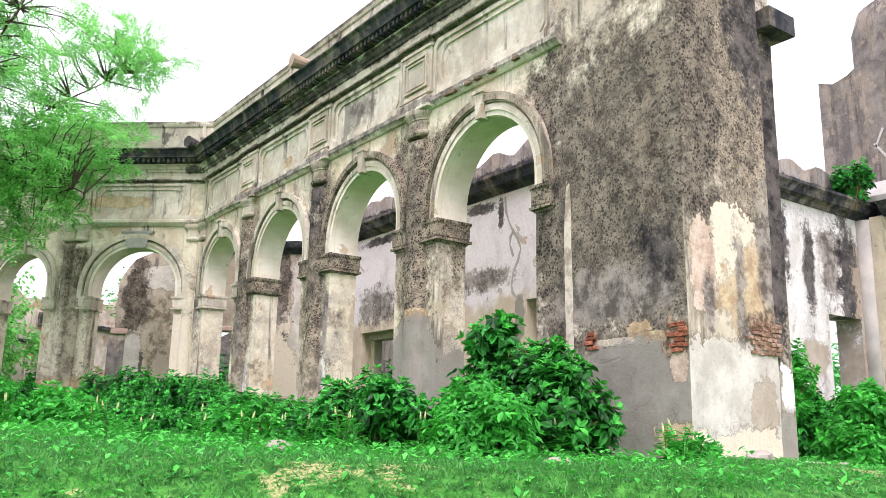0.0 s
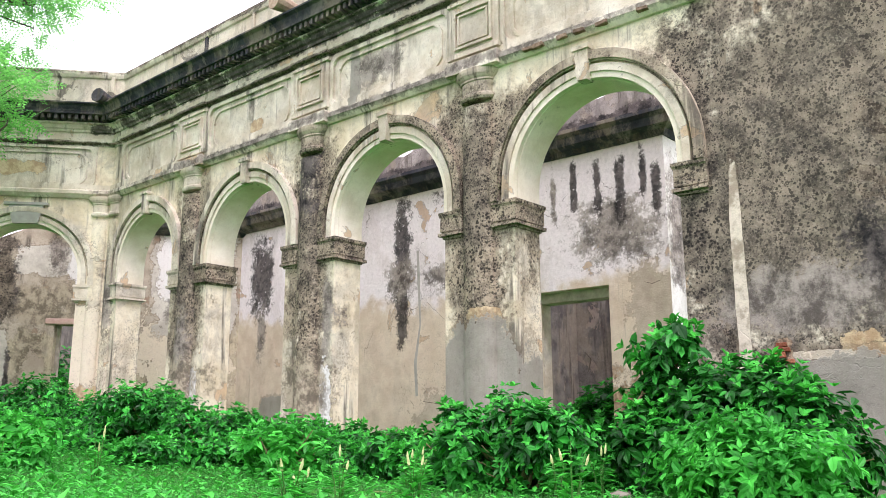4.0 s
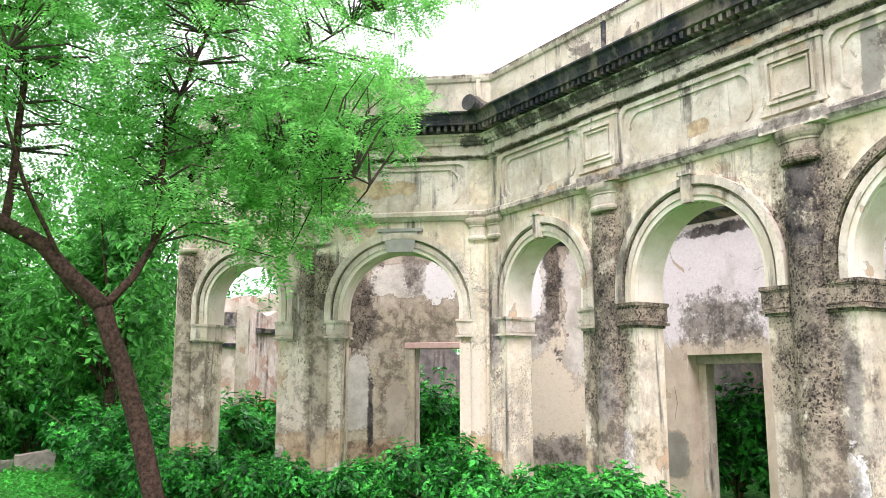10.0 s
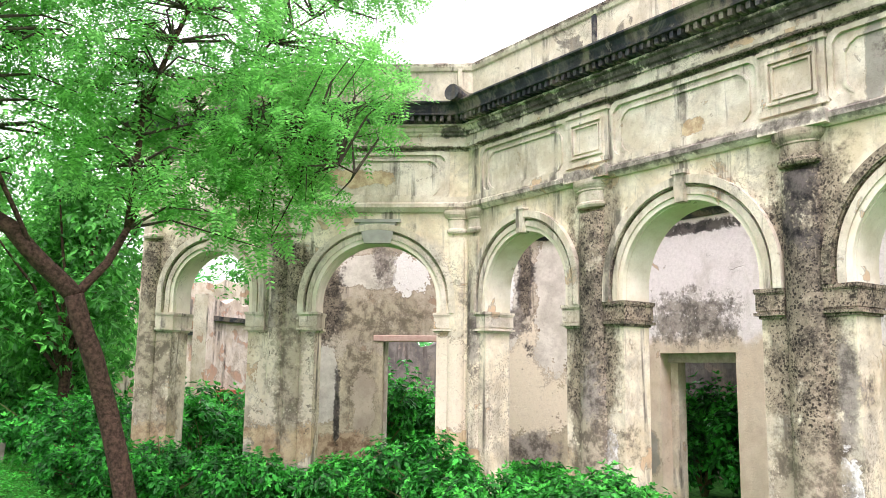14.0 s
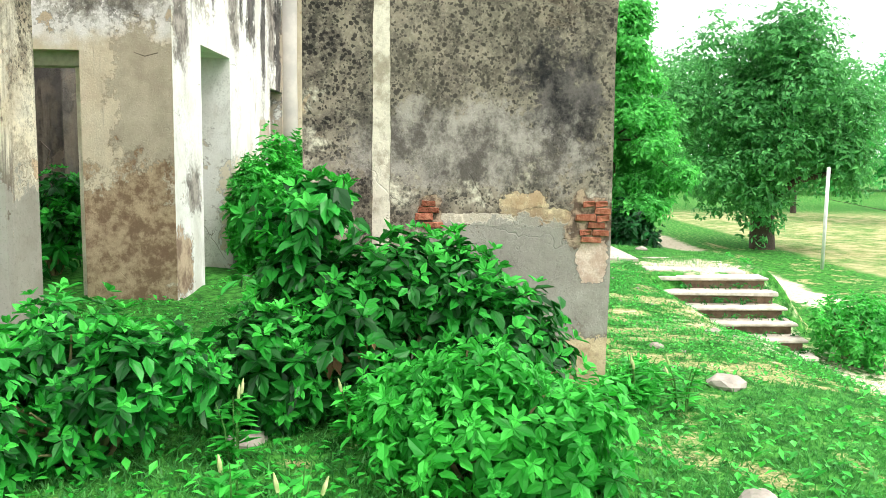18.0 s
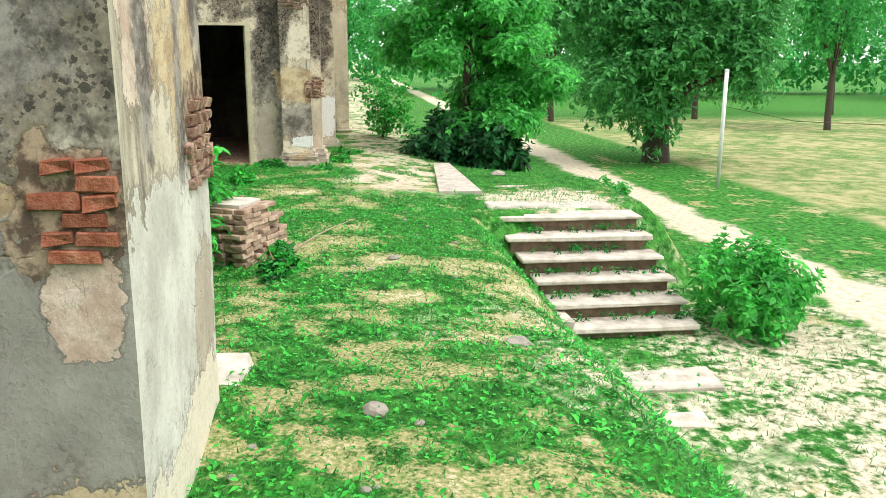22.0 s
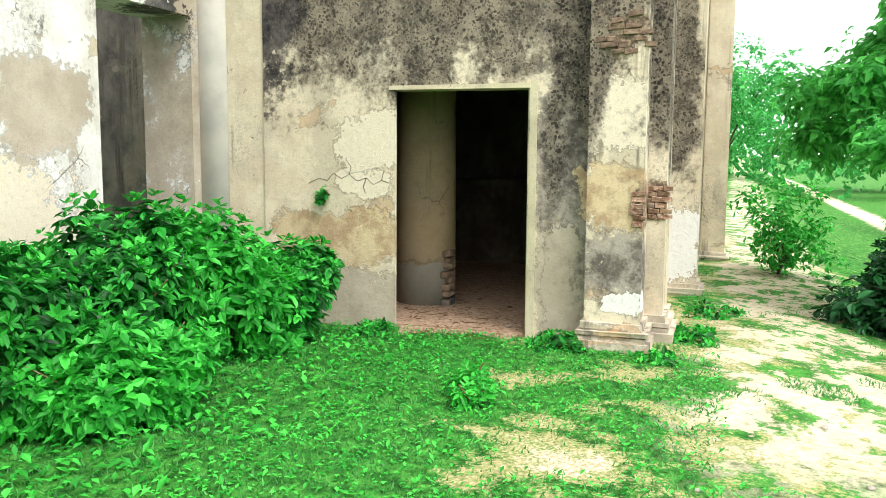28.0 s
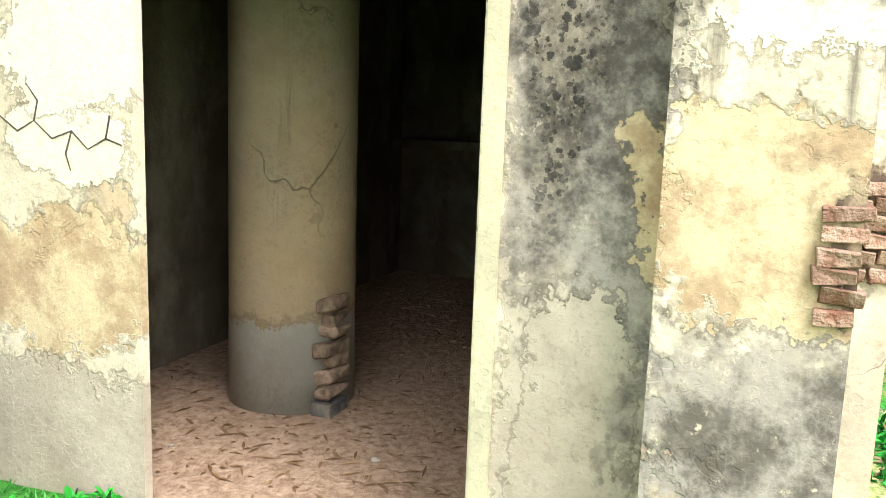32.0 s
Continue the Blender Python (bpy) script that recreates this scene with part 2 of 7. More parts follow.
    col = m.mix(m.math("MULTIPLY", pores, 0.04 + 0.16 * min(1.0, mold)), col, (0.05, 0.042, 0.034))
    h = m.math("ADD", m.math("MULTIPLY", n3, 0.22), m.math("MULTIPLY", n2, 0.8))
    h = m.math("SUBTRACT", h, m.math("MULTIPLY", m.math("MAXIMUM", crack, bare), 0.35))
    h = m.math("ADD", h, m.math("MULTIPLY", fine, 0.07))
    h = m.math("SUBTRACT", h, m.math("MULTIPLY", growth, 0.10))
    if lift is not None:
        h = m.math("ADD", h, m.math("MULTIPLY", lift, 0.6))
    m.relief(h, 0.5, 0.03)
    return m.done(col)


def plain(name, a, b, scale=12.0, rough=0.85, bump=0.3, spread=0.0, size=0.01):
    m = Mat(name, rough)
    f = m.noise(scale, 6, 0.6)
    col = m.mix(m.step(f, 0.3, 0.7), a, b)
    if spread:
        col = m.mix(m.math("MULTIPLY", m.rnd(), spread), col, tuple(0.45 * c for c in a))
    m.relief(m.math("ADD", f, m.math("MULTIPLY", m.noise(scale * 6, 4), 0.4)), bump, size)
    return m.done(col)


def leafy(name, dark, bright, gloss=0.35, through_amt=0.35, spec=0.3):
    m = Mat(name, gloss, spec)
    col = m.mix(m.math("POWER", m.island(), 1.5), dark, bright)
    col = m.mix(m.math("MULTIPLY", m.step(m.noise(2.4, 4, 0.6), 0.40, 0.62), 0.55), col, dark)
    m.done(col)
    tr = m.t.nodes.new("ShaderNodeBsdfTranslucent")
    m.put(tr, "Color", m.mix(0.5, col, bright))
    mx = m.t.nodes.new("ShaderNodeMixShader")
    mx.inputs[0].default_value = through_amt
    m.t.links.new(m.b.outputs[0], mx.inputs[1])
    m.t.links.new(tr.outputs[0], mx.inputs[2])
    m.t.links.new(mx.outputs[0], m.t.nodes["Material Output"].inputs[0])
    return m.m


# the front: x = 6.36 runs along y; piers carry dark mould, feet are patched with grey cement
FRONT_ZONES = [((6.4, 5.7, 3.85), (0.4, 1.75, 2.1), "mold"), ((6.4, 5.25, 3.2), (0.3, 0.28, 0.4), "black"), ((6.4, 5.9, 2.85), (0.3, 0.8, 0.3), "bloom"),
               ((6.5, 9.45, 4.5), (0.6, 0.62, 1.25), "lichen"), ((6.5, 9.45, 3.4), (0.6, 0.34, 0.75), "lichen"), ((6.5, 9.42, 4.6), (0.6, 0.26, 0.9), "mold"), ((6.4, 9.0, 5.0), (0.3, 0.25, 0.55), "lichen"), ((6.4, 9.86, 5.05), (0.3, 0.2, 0.5), "lichen"),
               ((6.4, 12.42, 2.5), (0.25, 0.44, 1.0), "stain"), ((6.4, 15.42, 2.5), (0.25, 0.40, 0.9), "stain"), ((6.4, 12.42, 2.6), (0.25, 0.30, 0.9), "lichen"), ((6.4, 12.42, 4.2), (0.25, 0.46, 1.6), "lichen"), ((6.4, 12.42, 4.4), (0.25, 0.24, 1.3), "mold"), ((6.4, 12.42, 5.2), (0.25, 0.2, 0.55), "black"), ((6.4, 12.40, 3.0), (0.25, 0.20, 0.8), "lichen"), ((6.4, 12.02, 3.2), (0.25, 0.10, 0.6), "bloom"), ((6.4, 12.9, 4.8), (0.25, 0.13, 0.5), "lichen"), ((6.4, 11.95, 4.85), (0.25, 0.13, 0.5), "lichen"),
               ((6.4, 15.42, 4.1), (0.25, 0.46, 1.6), "lichen"), ((6.4, 15.42, 4.3), (0.25, 0.20, 0.9), "mold"), ((6.4, 15.40, 2.9), (0.25, 0.16, 0.7), "bloom"), ((6.4, 14.98, 4.8), (0.25, 0.13, 0.5), "lichen"), ((6.4, 15.85, 4.7), (0.25, 0.13, 0.5), "lichen"),
               ((6.4, 6.78, 4.4), (0.5, 0.2, 1.5), "mold"), ((6.4, 17.95, 4.2), (0.3, 0.2, 0.8), "bloom"), ((4.2, 20.0, 4.6), (0.45, 0.42, 0.9), "bloom"), ((2.8, 21.8, 4.6), (0.4, 0.4, 0.9), "lichen"),
               ((6.4, 9.33, 3.03), (0.3, 0.2, 0.07), "ochre"), ((6.4, 12.5, 2.0), (0.4, 0.2, 0.4), "pink"), ((6.4, 15.85, 2.0), (0.4, 0.16, 0.35), "ochre"), ((6.4, 18.0, 2.1), (0.4, 0.2, 0.16), "ochre"), ((6.4, 12.03, 1.9), (0.4, 0.1, 0.7), "white"), ((6.4, 15.12, 2.2), (0.4, 0.1, 0.5), "white"),
               ((4.1, 20.3, 2.35), (0.5, 0.4, 0.1), "ochre"), ((6.4, 5.48, 2.49), (0.2, 0.16, 0.12), "ochre"), ((6.4, 5.32, 2.42), (0.2, 0.18, 0.06), "ochre"), ((6.4, 5.85, 2.40), (0.2, 0.3, 0.04), "pale"),
               ((6.4, 5.6, 1.4), (0.4, 1.1, 0.99), "cement"), ((6.5, 9.43, 1.95), (0.7, 0.60, 0.98), "cement"), ((6.4, 5.03, 2.42), (0.2, 0.14, 0.2), "mortar"), ((6.4, 6.12, 2.45), (0.2, 0.08, 0.12), "mortar"), ((6.4, 5.0, 2.12), (0.2, 0.10, 0.13), "pink"), ((6.4, 5.0, 1.3), (0.2, 0.3, 0.3), "ochre"),
               ((6.4, 6.44, 2.7), (0.2, 0.06, 1.5), "strip"), ((5.9, 18.5, 1.5), (0.25, 0.25, 0.6), "cement"), ((3.9, 20.4, 1.6), (0.5, 0.4, 0.6), "cement")]
front_plaster = plaster("front_plaster", zones=FRONT_ZONES + [((6.1, 18.4, 3.1), (0.35, 0.35, 0.8), "pale"), ((4.2, 20.1, 3.1), (0.42, 0.42, 0.8), "pale"), ((6.1, 18.4, 2.15), (0.4, 0.4, 0.3), "ochre"), ((4.2, 20.1, 2.2), (0.5, 0.5, 0.3), "ochre"), ((2.6, 22.0, 2.2), (0.5, 0.5, 0.3), "ochre"), ((4.2, 20.1, 1.65), (0.5, 0.5, 0.25), "cement"), ((2.6, 22.0, 1.7), (0.5, 0.5, 0.3), "cement"), ((4.2, 20.1, 3.4), (0.2, 0.45, 1.3), "stain"), ((2.7, 22.0, 3.6), (0.4, 0.4, 1.2), "stain"), ((4.2, 20.0, 4.9), (0.35, 0.35, 0.6), "lichen"), ((2.7, 21.9, 5.0), (0.4, 0.4, 0.5), "lichen"), ((6.4, 12.45, 2.2), (0.3, 0.4, 0.5), "stain"), ((6.4, 15.45, 2.3), (0.3, 0.4, 0.5), "stain")], mold=0.85, under_amt=0.36)
mould_plaster = plaster("mould_plaster", (0.30, 0.25, 0.185), (0.52, 0.45, 0.34), mold=1.0, under_amt=0.3, zones=[((6, 12, 4.1), (9, 30, 0.35), "lichen"), ((6, 12, 5.0), (9, 4.6, 0.75), "lichen")])
trim_plaster = plaster("trim_plaster", (0.54, 0.465, 0.35), (0.73, 0.67, 0.56), mold=0.85, under_amt=0.2)
# The mold bands at z 6.965 also paint the shade under the frieze ledge.
frieze_plaster = plaster("frieze_plaster", (0.56, 0.485, 0.37), (0.74, 0.685, 0.58), mold=0.75, under_amt=0.2, zones=[((6.4, 11.55, 6.45), (0.3, 0.10, 0.45), "cement"), ((6.4, 11.1, 6.55), (0.3, 0.45, 0.2), "bloom"), ((6.4, 13.75, 6.32), (0.3, 0.13, 0.10), "ochre"), ((4.9, 19.4, 6.5), (0.6, 0.6, 0.12), "ochre"), ((6.4, 11.0, 6.965), (0.5, 8.0, 0.04), "mold"), ((4.5, 20.0, 6.965), (2.5, 2.8, 0.04), "mold"), ((6.4, 12.0, 7.25), (0.5, 7.0, 0.10), "black"), ((6.4, 12.0, 6.02), (0.4, 6.0, 0.07), "bloom")])
cornice_black = plaster("cornice_black", (0.016, 0.019, 0.027), (0.045, 0.05, 0.062), (0.16, 0.15, 0.14), mold=0.9, under_amt=0.05)
parapet_plaster = plaster("parapet_plaster", (0.56, 0.49, 0.37), (0.72, 0.66, 0.54), (0.13, 0.115, 0.10), mold=0.8, under_amt=0.4, zones=[((6.4, 11.0, 8.46), (0.9, 7.5, 0.06), "mold"), ((4.0, 20.3, 8.46), (2.2, 2.2, 0.06), "mold"), ((3.6, 20.8, 8.0), (0.8, 0.8, 0.4), "lichen")])
side_plaster = plaster("side_plaster", (0.44, 0.375, 0.28), (0.62, 0.55, 0.43), (0.34, 0.25, 0.17), mold=0.9, under_amt=0.35,
                       zones=[((7.1, 4.9, 5.3), (0.9, 0.3, 1.9), "lichen"), ((6.55, 4.9, 4.9), (0.42, 0.3, 1.6), "mold"), ((7.6, 4.9, 5.9), (0.4, 0.3, 0.8), "black"), ((7.1, 4.9, 3.3), (0.35, 0.3, 0.45), "pale"), ((7.5, 4.9, 2.85), (0.6, 0.3, 0.45), "ochre"), ((6.62, 4.9, 3.1), (0.18, 0.3, 0.45), "pink"),
                              ((7.58, 4.9, 2.5), (0.36, 0.3, 0.25), "mortar"), ((7.2, 4.9, 1.75), (1.3, 0.3, 0.66), "lime"), ((7.5, 4.9, 1.7), (0.2, 0.3, 0.3), "buff"), ((7.1, 4.9, 1.2), (0.9, 0.3, 0.33), "pale"), ((7.2, 4.9, 2.9), (0.1, 0.2, 0.6), "bloom"), ((6.7, 4.9, 2.75), (0.08, 0.2, 0.3), "bloom"), ((7.7, 4.9, 3.4), (0.14, 0.2, 0.6), "bloom")])
edge_plaster = plaster("edge_plaster", (0.46, 0.40, 0.30), (0.62, 0.56, 0.45), mold=0.9, under_amt=0.3,
                       zones=[((8.0, 5.5, 4.4), (0.6, 1.5, 2.3), "mold"), ((8.05, 5.0, 4.0), (0.25, 0.3, 2.0), "black"), ((8.15, 5.0, 2.0), (0.13, 0.3, 0.26), "white"), ((8.0, 5.2, 1.2), (0.5, 0.5, 0.55), "cement")])
inner_plaster = plaster("inner_plaster", (0.58, 0.475, 0.36), (0.68, 0.585, 0.46), (0.46, 0.33, 0.22), mold=0.25, under_amt=0.1, high=(4.02, (0.76, 0.715, 0.72)),
                        zones=[((10.4, 14.45, 5.2), (0.3, 0.22, 0.85), "black"), ((10.4, 14.45, 4.0), (0.3, 0.15, 0.8), "black"), ((10.4, 14.5, 4.5), (0.3, 0.4, 0.35), "bloom"), ((10.4, 18.8, 5.0), (0.3, 0.42, 0.8), "black"), ((10.4, 18.75, 3.7), (0.3, 0.14, 0.6), "bloom"), ((10.4, 16.9, 4.35), (0.3, 0.85, 0.45), "bloom"), ((10.4, 13.0, 4.45), (0.3, 0.9, 0.25), "bloom"),
                               ((10.4, 9.9, 4.75), (0.3, 0.75, 0.5), "bloom"), ((10.4, 10.16, 5.5), (0.3, 0.07, 0.5), "black"), ((10.4, 9.76, 5.4), (0.3, 0.09, 0.55), "black"), ((10.4, 9.36, 5.6), (0.3, 0.06, 0.4), "black"), ((10.4, 9.16, 5.3), (0.3, 0.08, 0.35), "black"), ((10.4, 10.6, 5.6), (0.3, 0.06, 0.4), "black"), ((10.4, 11.0, 5.5), (0.3, 0.06, 0.45), "bloom"), ((10.4, 12.35, 5.7), (0.3, 0.08, 0.3), "black"), ((10.4, 13.1, 5.95), (0.3, 0.5, 0.12), "black"), ((10.4, 16.8, 5.95), (0.3, 0.9, 0.1), "black"),
                               ((10.4, 9.3, 3.35), (0.3, 0.35, 0.75), "buff"), ((10.4, 9.55, 1.7), (0.4, 0.75, 0.9), "brick"), ((10.4, 11.98, 2.7), (0.3, 0.18, 0.35), "brick"), ((10.4, 12.4, 2.45), (0.3, 0.25, 0.12), "pale"), ((10.4, 13.6, 1.5), (0.3, 1.3, 0.2), "mold"), ((10.4, 13.1, 2.0), (0.3, 0.9, 0.35), "buff"), ((10.4, 18.2, 2.0), (0.3, 0.5, 0.4), "cement"), ((10.4, 11.8, 3.6), (0.3, 0.13, 0.4), "cement")])
white_plaster = plaster("white_plaster", (0.72, 0.70, 0.65), (0.80, 0.79, 0.76), (0.5, 0.42, 0.3), mold=0.4, under_amt=0.15,
                        zones=[((11.2, 9.0, 5.2), (0.7, 0.3, 0.7), "bloom"), ((10.7, 9.0, 4.3), (0.3, 0.3, 0.5), "bloom"), ((12.2, 9.0, 5.5), (0.16, 0.3, 0.7), "black"), ((13.4, 9.0, 5.2), (0.3, 0.3, 0.8), "bloom"), ((13.9, 9.0, 5.5), (0.12, 0.3, 0.7), "black"), ((14.6, 9.0, 5.2), (0.3, 0.3, 0.8), "black"), ((15.6, 9.0, 4.8), (0.2, 0.3, 0.9), "black"), ((16.4, 9.0, 5.0), (0.4, 0.3, 1.0), "bloom"), ((17.2, 9.0, 4.6), (0.5, 0.4, 1.6), "black"), ((11.0, 9.0, 5.9), (0.2, 0.3, 0.3), "black"),
                               ((10.6, 9.0, 1.5), (0.4, 0.3, 0.35), "brick"), ((11.1, 9.0, 2.3), (0.3, 0.3, 0.3), "bloom"), ((14.5, 9.0, 2.2), (1.4, 0.3, 0.5), "pale"), ((15.6, 9.0, 3.0), (0.4, 0.3, 0.4), "buff"), ((17.95, 9.2, 3.0), (0.6, 0.6, 3.2), "buff")])
door_plaster = plaster("door_plaster", (0.60, 0.50, 0.36), (0.72, 0.63, 0.48), mold=0.6, under_amt=0.3,
                       zones=[((17.6, 5.45, 2.2), (0.3, 0.24, 1.3), "buff"), ((17.6, 6.6, 4.6), (0.3, 2.8, 1.36), "mold"), ((17.6, 5.45, 2.9), (0.3, 0.24, 1.0), "bloom"), ((17.6, 5.42, 3.4), (0.3, 0.2, 1.1), "mold"), ((17.6, 5.35, 2.4), (0.3, 0.14, 0.6), "bloom"), ((17.6, 8.3, 4.0), (0.3, 0.35, 0.8), "black"), ((17.6, 7.5, 1.9), (0.3, 0.75, 0.24), "ochre"), ((17.6, 7.4, 1.25), (0.3, 1.0, 0.33), "buff"),
                              ((17.6, 7.3, 2.42), (0.3, 0.26, 0.13), "pale"), ((17.6, 7.2, 2.8), (0.3, 0.4, 0.25), "pale"), ((17.6, 5.45, 1.6), (0.3, 0.16, 0.5), "buff"), ((17.5, 4.95, 1.75), (0.3, 0.34, 0.36), "bloom"), ((17.5, 4.95, 1.48), (0.3, 0.16, 0.10), "white"), ((17.5, 4.95, 2.35), (0.2, 0.35, 0.26), "ochre"), ((17.5, 4.95, 3.0), (0.2, 0.3, 0.3), "pale"),
                              ((17.7, 4.72, 2.3), (0.3, 0.12, 0.22), "mortar"), ((17.45, 4.98, 3.7), (0.15, 0.26, 0.22), "mortar"), ((17.5, 4.95, 4.5), (0.4, 0.5, 0.9), "mold"), ((17.5, 5.2, 3.3), (0.3, 0.12, 0.5), "mold"), ((18.1, 4.7, 3.4), (0.4, 0.2, 0.8), "mold"),
                              ((21.0, 4.8, 3.5), (3.2, 0.3, 1.2), "mold"), ((20.8, 4.7, 1.7), (0.3, 0.3, 0.5), "white")])
facet_inner = plaster("facet_inner", (0.38, 0.315, 0.24), (0.53, 0.465, 0.375), (0.30, 0.20, 0.14), mold=0.75, under_amt=0.4, low=(3.7, (0.60, 0.52, 0.37)),
                      zones=[((7.0, 22.5, 4.4), (1.1, 1.0, 0.5), "stain"), ((7.1, 22.4, 5.4), (0.7, 0.65, 0.35), "lime"), ((7.75, 21.85, 5.35), (0.3, 0.3, 0.4), "white"), ((7.3, 22.2, 5.5), (0.18, 0.18, 0.4), "bloom"), ((6.42, 22.98, 4.9), (0.34, 0.32, 1.1), "black"), ((6.42, 22.98, 4.9), (0.24, 0.22, 1.0), "mold"), ((6.42, 22.98, 3.1), (0.26, 0.24, 0.8), "lime"), ((6.95, 22.55, 3.1), (0.3, 0.3, 0.75), "stain"), ((7.05, 22.45, 2.7), (0.22, 0.22, 0.5), "buff"), ((6.9, 22.6, 1.7), (0.9, 0.8, 0.4), "brick"), ((6.65, 22.8, 2.6), (0.06, 0.06, 0.8), "black"),
                             ((9.5, 20.35, 3.3), (0.9, 0.9, 1.3), "pale"), ((9.2, 20.6, 5.05), (0.40, 0.40, 1.2), "lime"), ((9.98, 19.93, 4.8), (0.36, 0.36, 1.5), "lime"), ((9.15, 20.65, 5.2), (0.22, 0.22, 0.8), "white"), ((9.52, 20.34, 5.2), (0.15, 0.15, 1.2), "black"), ((9.52, 20.34, 5.3), (0.09, 0.09, 1.0), "mold"), ((9.35, 20.5, 4.35), (0.28, 0.28, 0.3), "bloom"), ((9.5, 20.35, 1.9), (0.8, 0.8, 0.3), "bloom")])
ruin_plaster = plaster("ruin_plaster", (0.48, 0.40, 0.30), (0.64, 0.58, 0.48), (0.38, 0.22, 0.14), mold=0.8, under_amt=0.6)
parapet_dark = plaster("parapet_dark", (0.16, 0.145, 0.135), (0.40, 0.37, 0.34), (0.30, 0.26, 0.22), mold=1.0, under_amt=0.3, zones=[((12, 14, 6.65), (9, 12, 0.12), "black")])
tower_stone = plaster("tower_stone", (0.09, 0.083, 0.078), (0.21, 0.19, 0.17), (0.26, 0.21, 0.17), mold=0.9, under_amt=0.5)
soffit = plaster("soffit_plaster", (0.70, 0.63, 0.49), (0.82, 0.76, 0.64), mold=0.15, under_amt=0.05)
# Near-black tone: the dim room's shade is put into the plaster colour.
shaded_plaster = plaster("shaded_plaster", (0.075, 0.06, 0.042), (0.13, 0.105, 0.072), (0.10, 0.08, 0.056), mold=0.5, under_amt=0.2)
cement = plain("cement_render", (0.33, 0.32, 0.29), (0.42, 0.41, 0.37), 5.0)
brick_red = plain("brick_red", (0.27, 0.075, 0.04), (0.48, 0.20, 0.12), 26.0, 0.95, 0.8, 0.6, 0.02)
brick_pale = plain("brick_pale", (0.34, 0.22, 0.15), (0.60, 0.46, 0.34), 16.0, 0.95, 0.7, 0.75)
stone_slab = plain("stone_slab", (0.42, 0.37, 0.30), (0.68, 0.62, 0.53), 7.0, 0.8, 0.4, 0.3)
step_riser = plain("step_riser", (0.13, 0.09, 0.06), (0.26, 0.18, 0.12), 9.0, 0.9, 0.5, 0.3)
earth_floor = plain("earth_floor", (0.27, 0.172, 0.11), (0.47, 0.335, 0.235), 26.0, 0.95, 0.8, 0.0, 0.03)
rock_mat = plain("rock", (0.28, 0.25, 0.21), (0.46, 0.41, 0.35), 9.0, 0.9, 0.5, 0.4)
bark = plain("bark", (0.024, 0.015, 0.011), (0.105, 0.062, 0.042), 22.0, 0.9, 0.9, 0, 0.03)
bark_dark = plain("bark_dark", (0.05, 0.04, 0.03), (0.10, 0.08, 0.06), 22.0, 0.9, 0.8)
twig = plain("twig", (0.14, 0.13, 0.06), (0.2, 0.17, 0.08), 20.0)
pole_paint = plain("pole_paint", (0.62, 0.62, 0.60), (0.74, 0.74, 0.72), 10.0, 0.6)
brick_old = plain("brick_old", (0.15, 0.10, 0.07), (0.38, 0.27, 0.19), 20.0, 0.95, 0.8, 0.6, 0.02)
old_wood = plain("old_wood", (0.30, 0.22, 0.15), (0.44, 0.34, 0.25), 14.0)
leaf_shrub = leafy("leaf_shrub", (0.003, 0.045, 0.006), (0.045, 0.52, 0.06), 0.42, 0.14, 0.25)
leaf_bright = leafy("leaf_bright", (0.014, 0.22, 0.02), (0.10, 0.74, 0.09), 0.45, 0.26, 0.25)
leaf_tree = leafy("leaf_tree", (0.045, 0.24, 0.04), (0.34, 0.92, 0.22), 0.5, 0.50)
leaf_grove = leafy("leaf_grove", (0.010, 0.10, 0.013), (0.13, 0.60, 0.09), 0.5, 0.36)
leaf_deep = leafy("leaf_deep", (0.03, 0.19, 0.045), (0.21, 0.65, 0.19), 0.5, 0.36)
leaf_young = leafy("leaf_young", (0.025, 0.22, 0.035), (0.20, 0.84, 0.17), 0.5, 0.46)
leaf_far = leafy("leaf_far", (0.02, 0.20, 0.04), (0.16, 0.70, 0.18), 0.6, 0.40)
leaf_glossy = leafy("leaf_glossy", (0.004, 0.045, 0.006), (0.032, 0.36, 0.04), 0.36, 0.12, 0.22)
leaf_dark = leafy("leaf_dark", (0.003, 0.03, 0.008), (0.025, 0.20, 0.045), 0.45, 0.15, 0.25)
leaf_dry = leafy("leaf_dry", (0.16, 0.09, 0.04), (0.32, 0.2, 0.1), 0.7, 0.2)
grass_mat = leafy("grass_blades", (0.025, 0.16, 0.03), (0.14, 0.50, 0.11), 0.5, 0.35)

# ---- mesh helpers ----
def part(name, bm, material, parent, label="", m=None, smooth=False, fix=True):
    """Links a bmesh as one mesh object under a thing or a part."""
    if fix:
        bmesh.ops.recalc_face_normals(bm, faces=bm.faces)
    me = bpy.data.meshes.new(name)
    bm.to_mesh(me)
    bm.free()
    me.materials.append(material)
    if smooth:
        me.shade_smooth()
    return place(name, me, parent, label, m)


def place(name, me, parent, label="", m=None):
    ob = new(name, me)
    ob.parent = parent
    if m is not None:
        ob.matrix_basis = m
    if label:
        ob["label"] = label
    return ob


def raw(name, verts, faces, material, parent=None, label="", m=None, smooth=False):
    me = bpy.data.meshes.new(name)
    me.from_pydata(np.asarray(verts, dtype=np.float32), [], np.asarray(faces, dtype=np.int32))
    me.materials.append(material)
    me.update()
    if smooth:
        me.shade_smooth()
    return place(name, me, parent, label, m)


def thing(name, label, category, at=(0, 0, 0), group="", kind="", turn=0.0):
    ob = new(name)
    ob.empty_display_size = 0.2
    ob.matrix_basis = pose(*at, 0, 0, turn)
    return tagged(ob, label, category, group, kind)


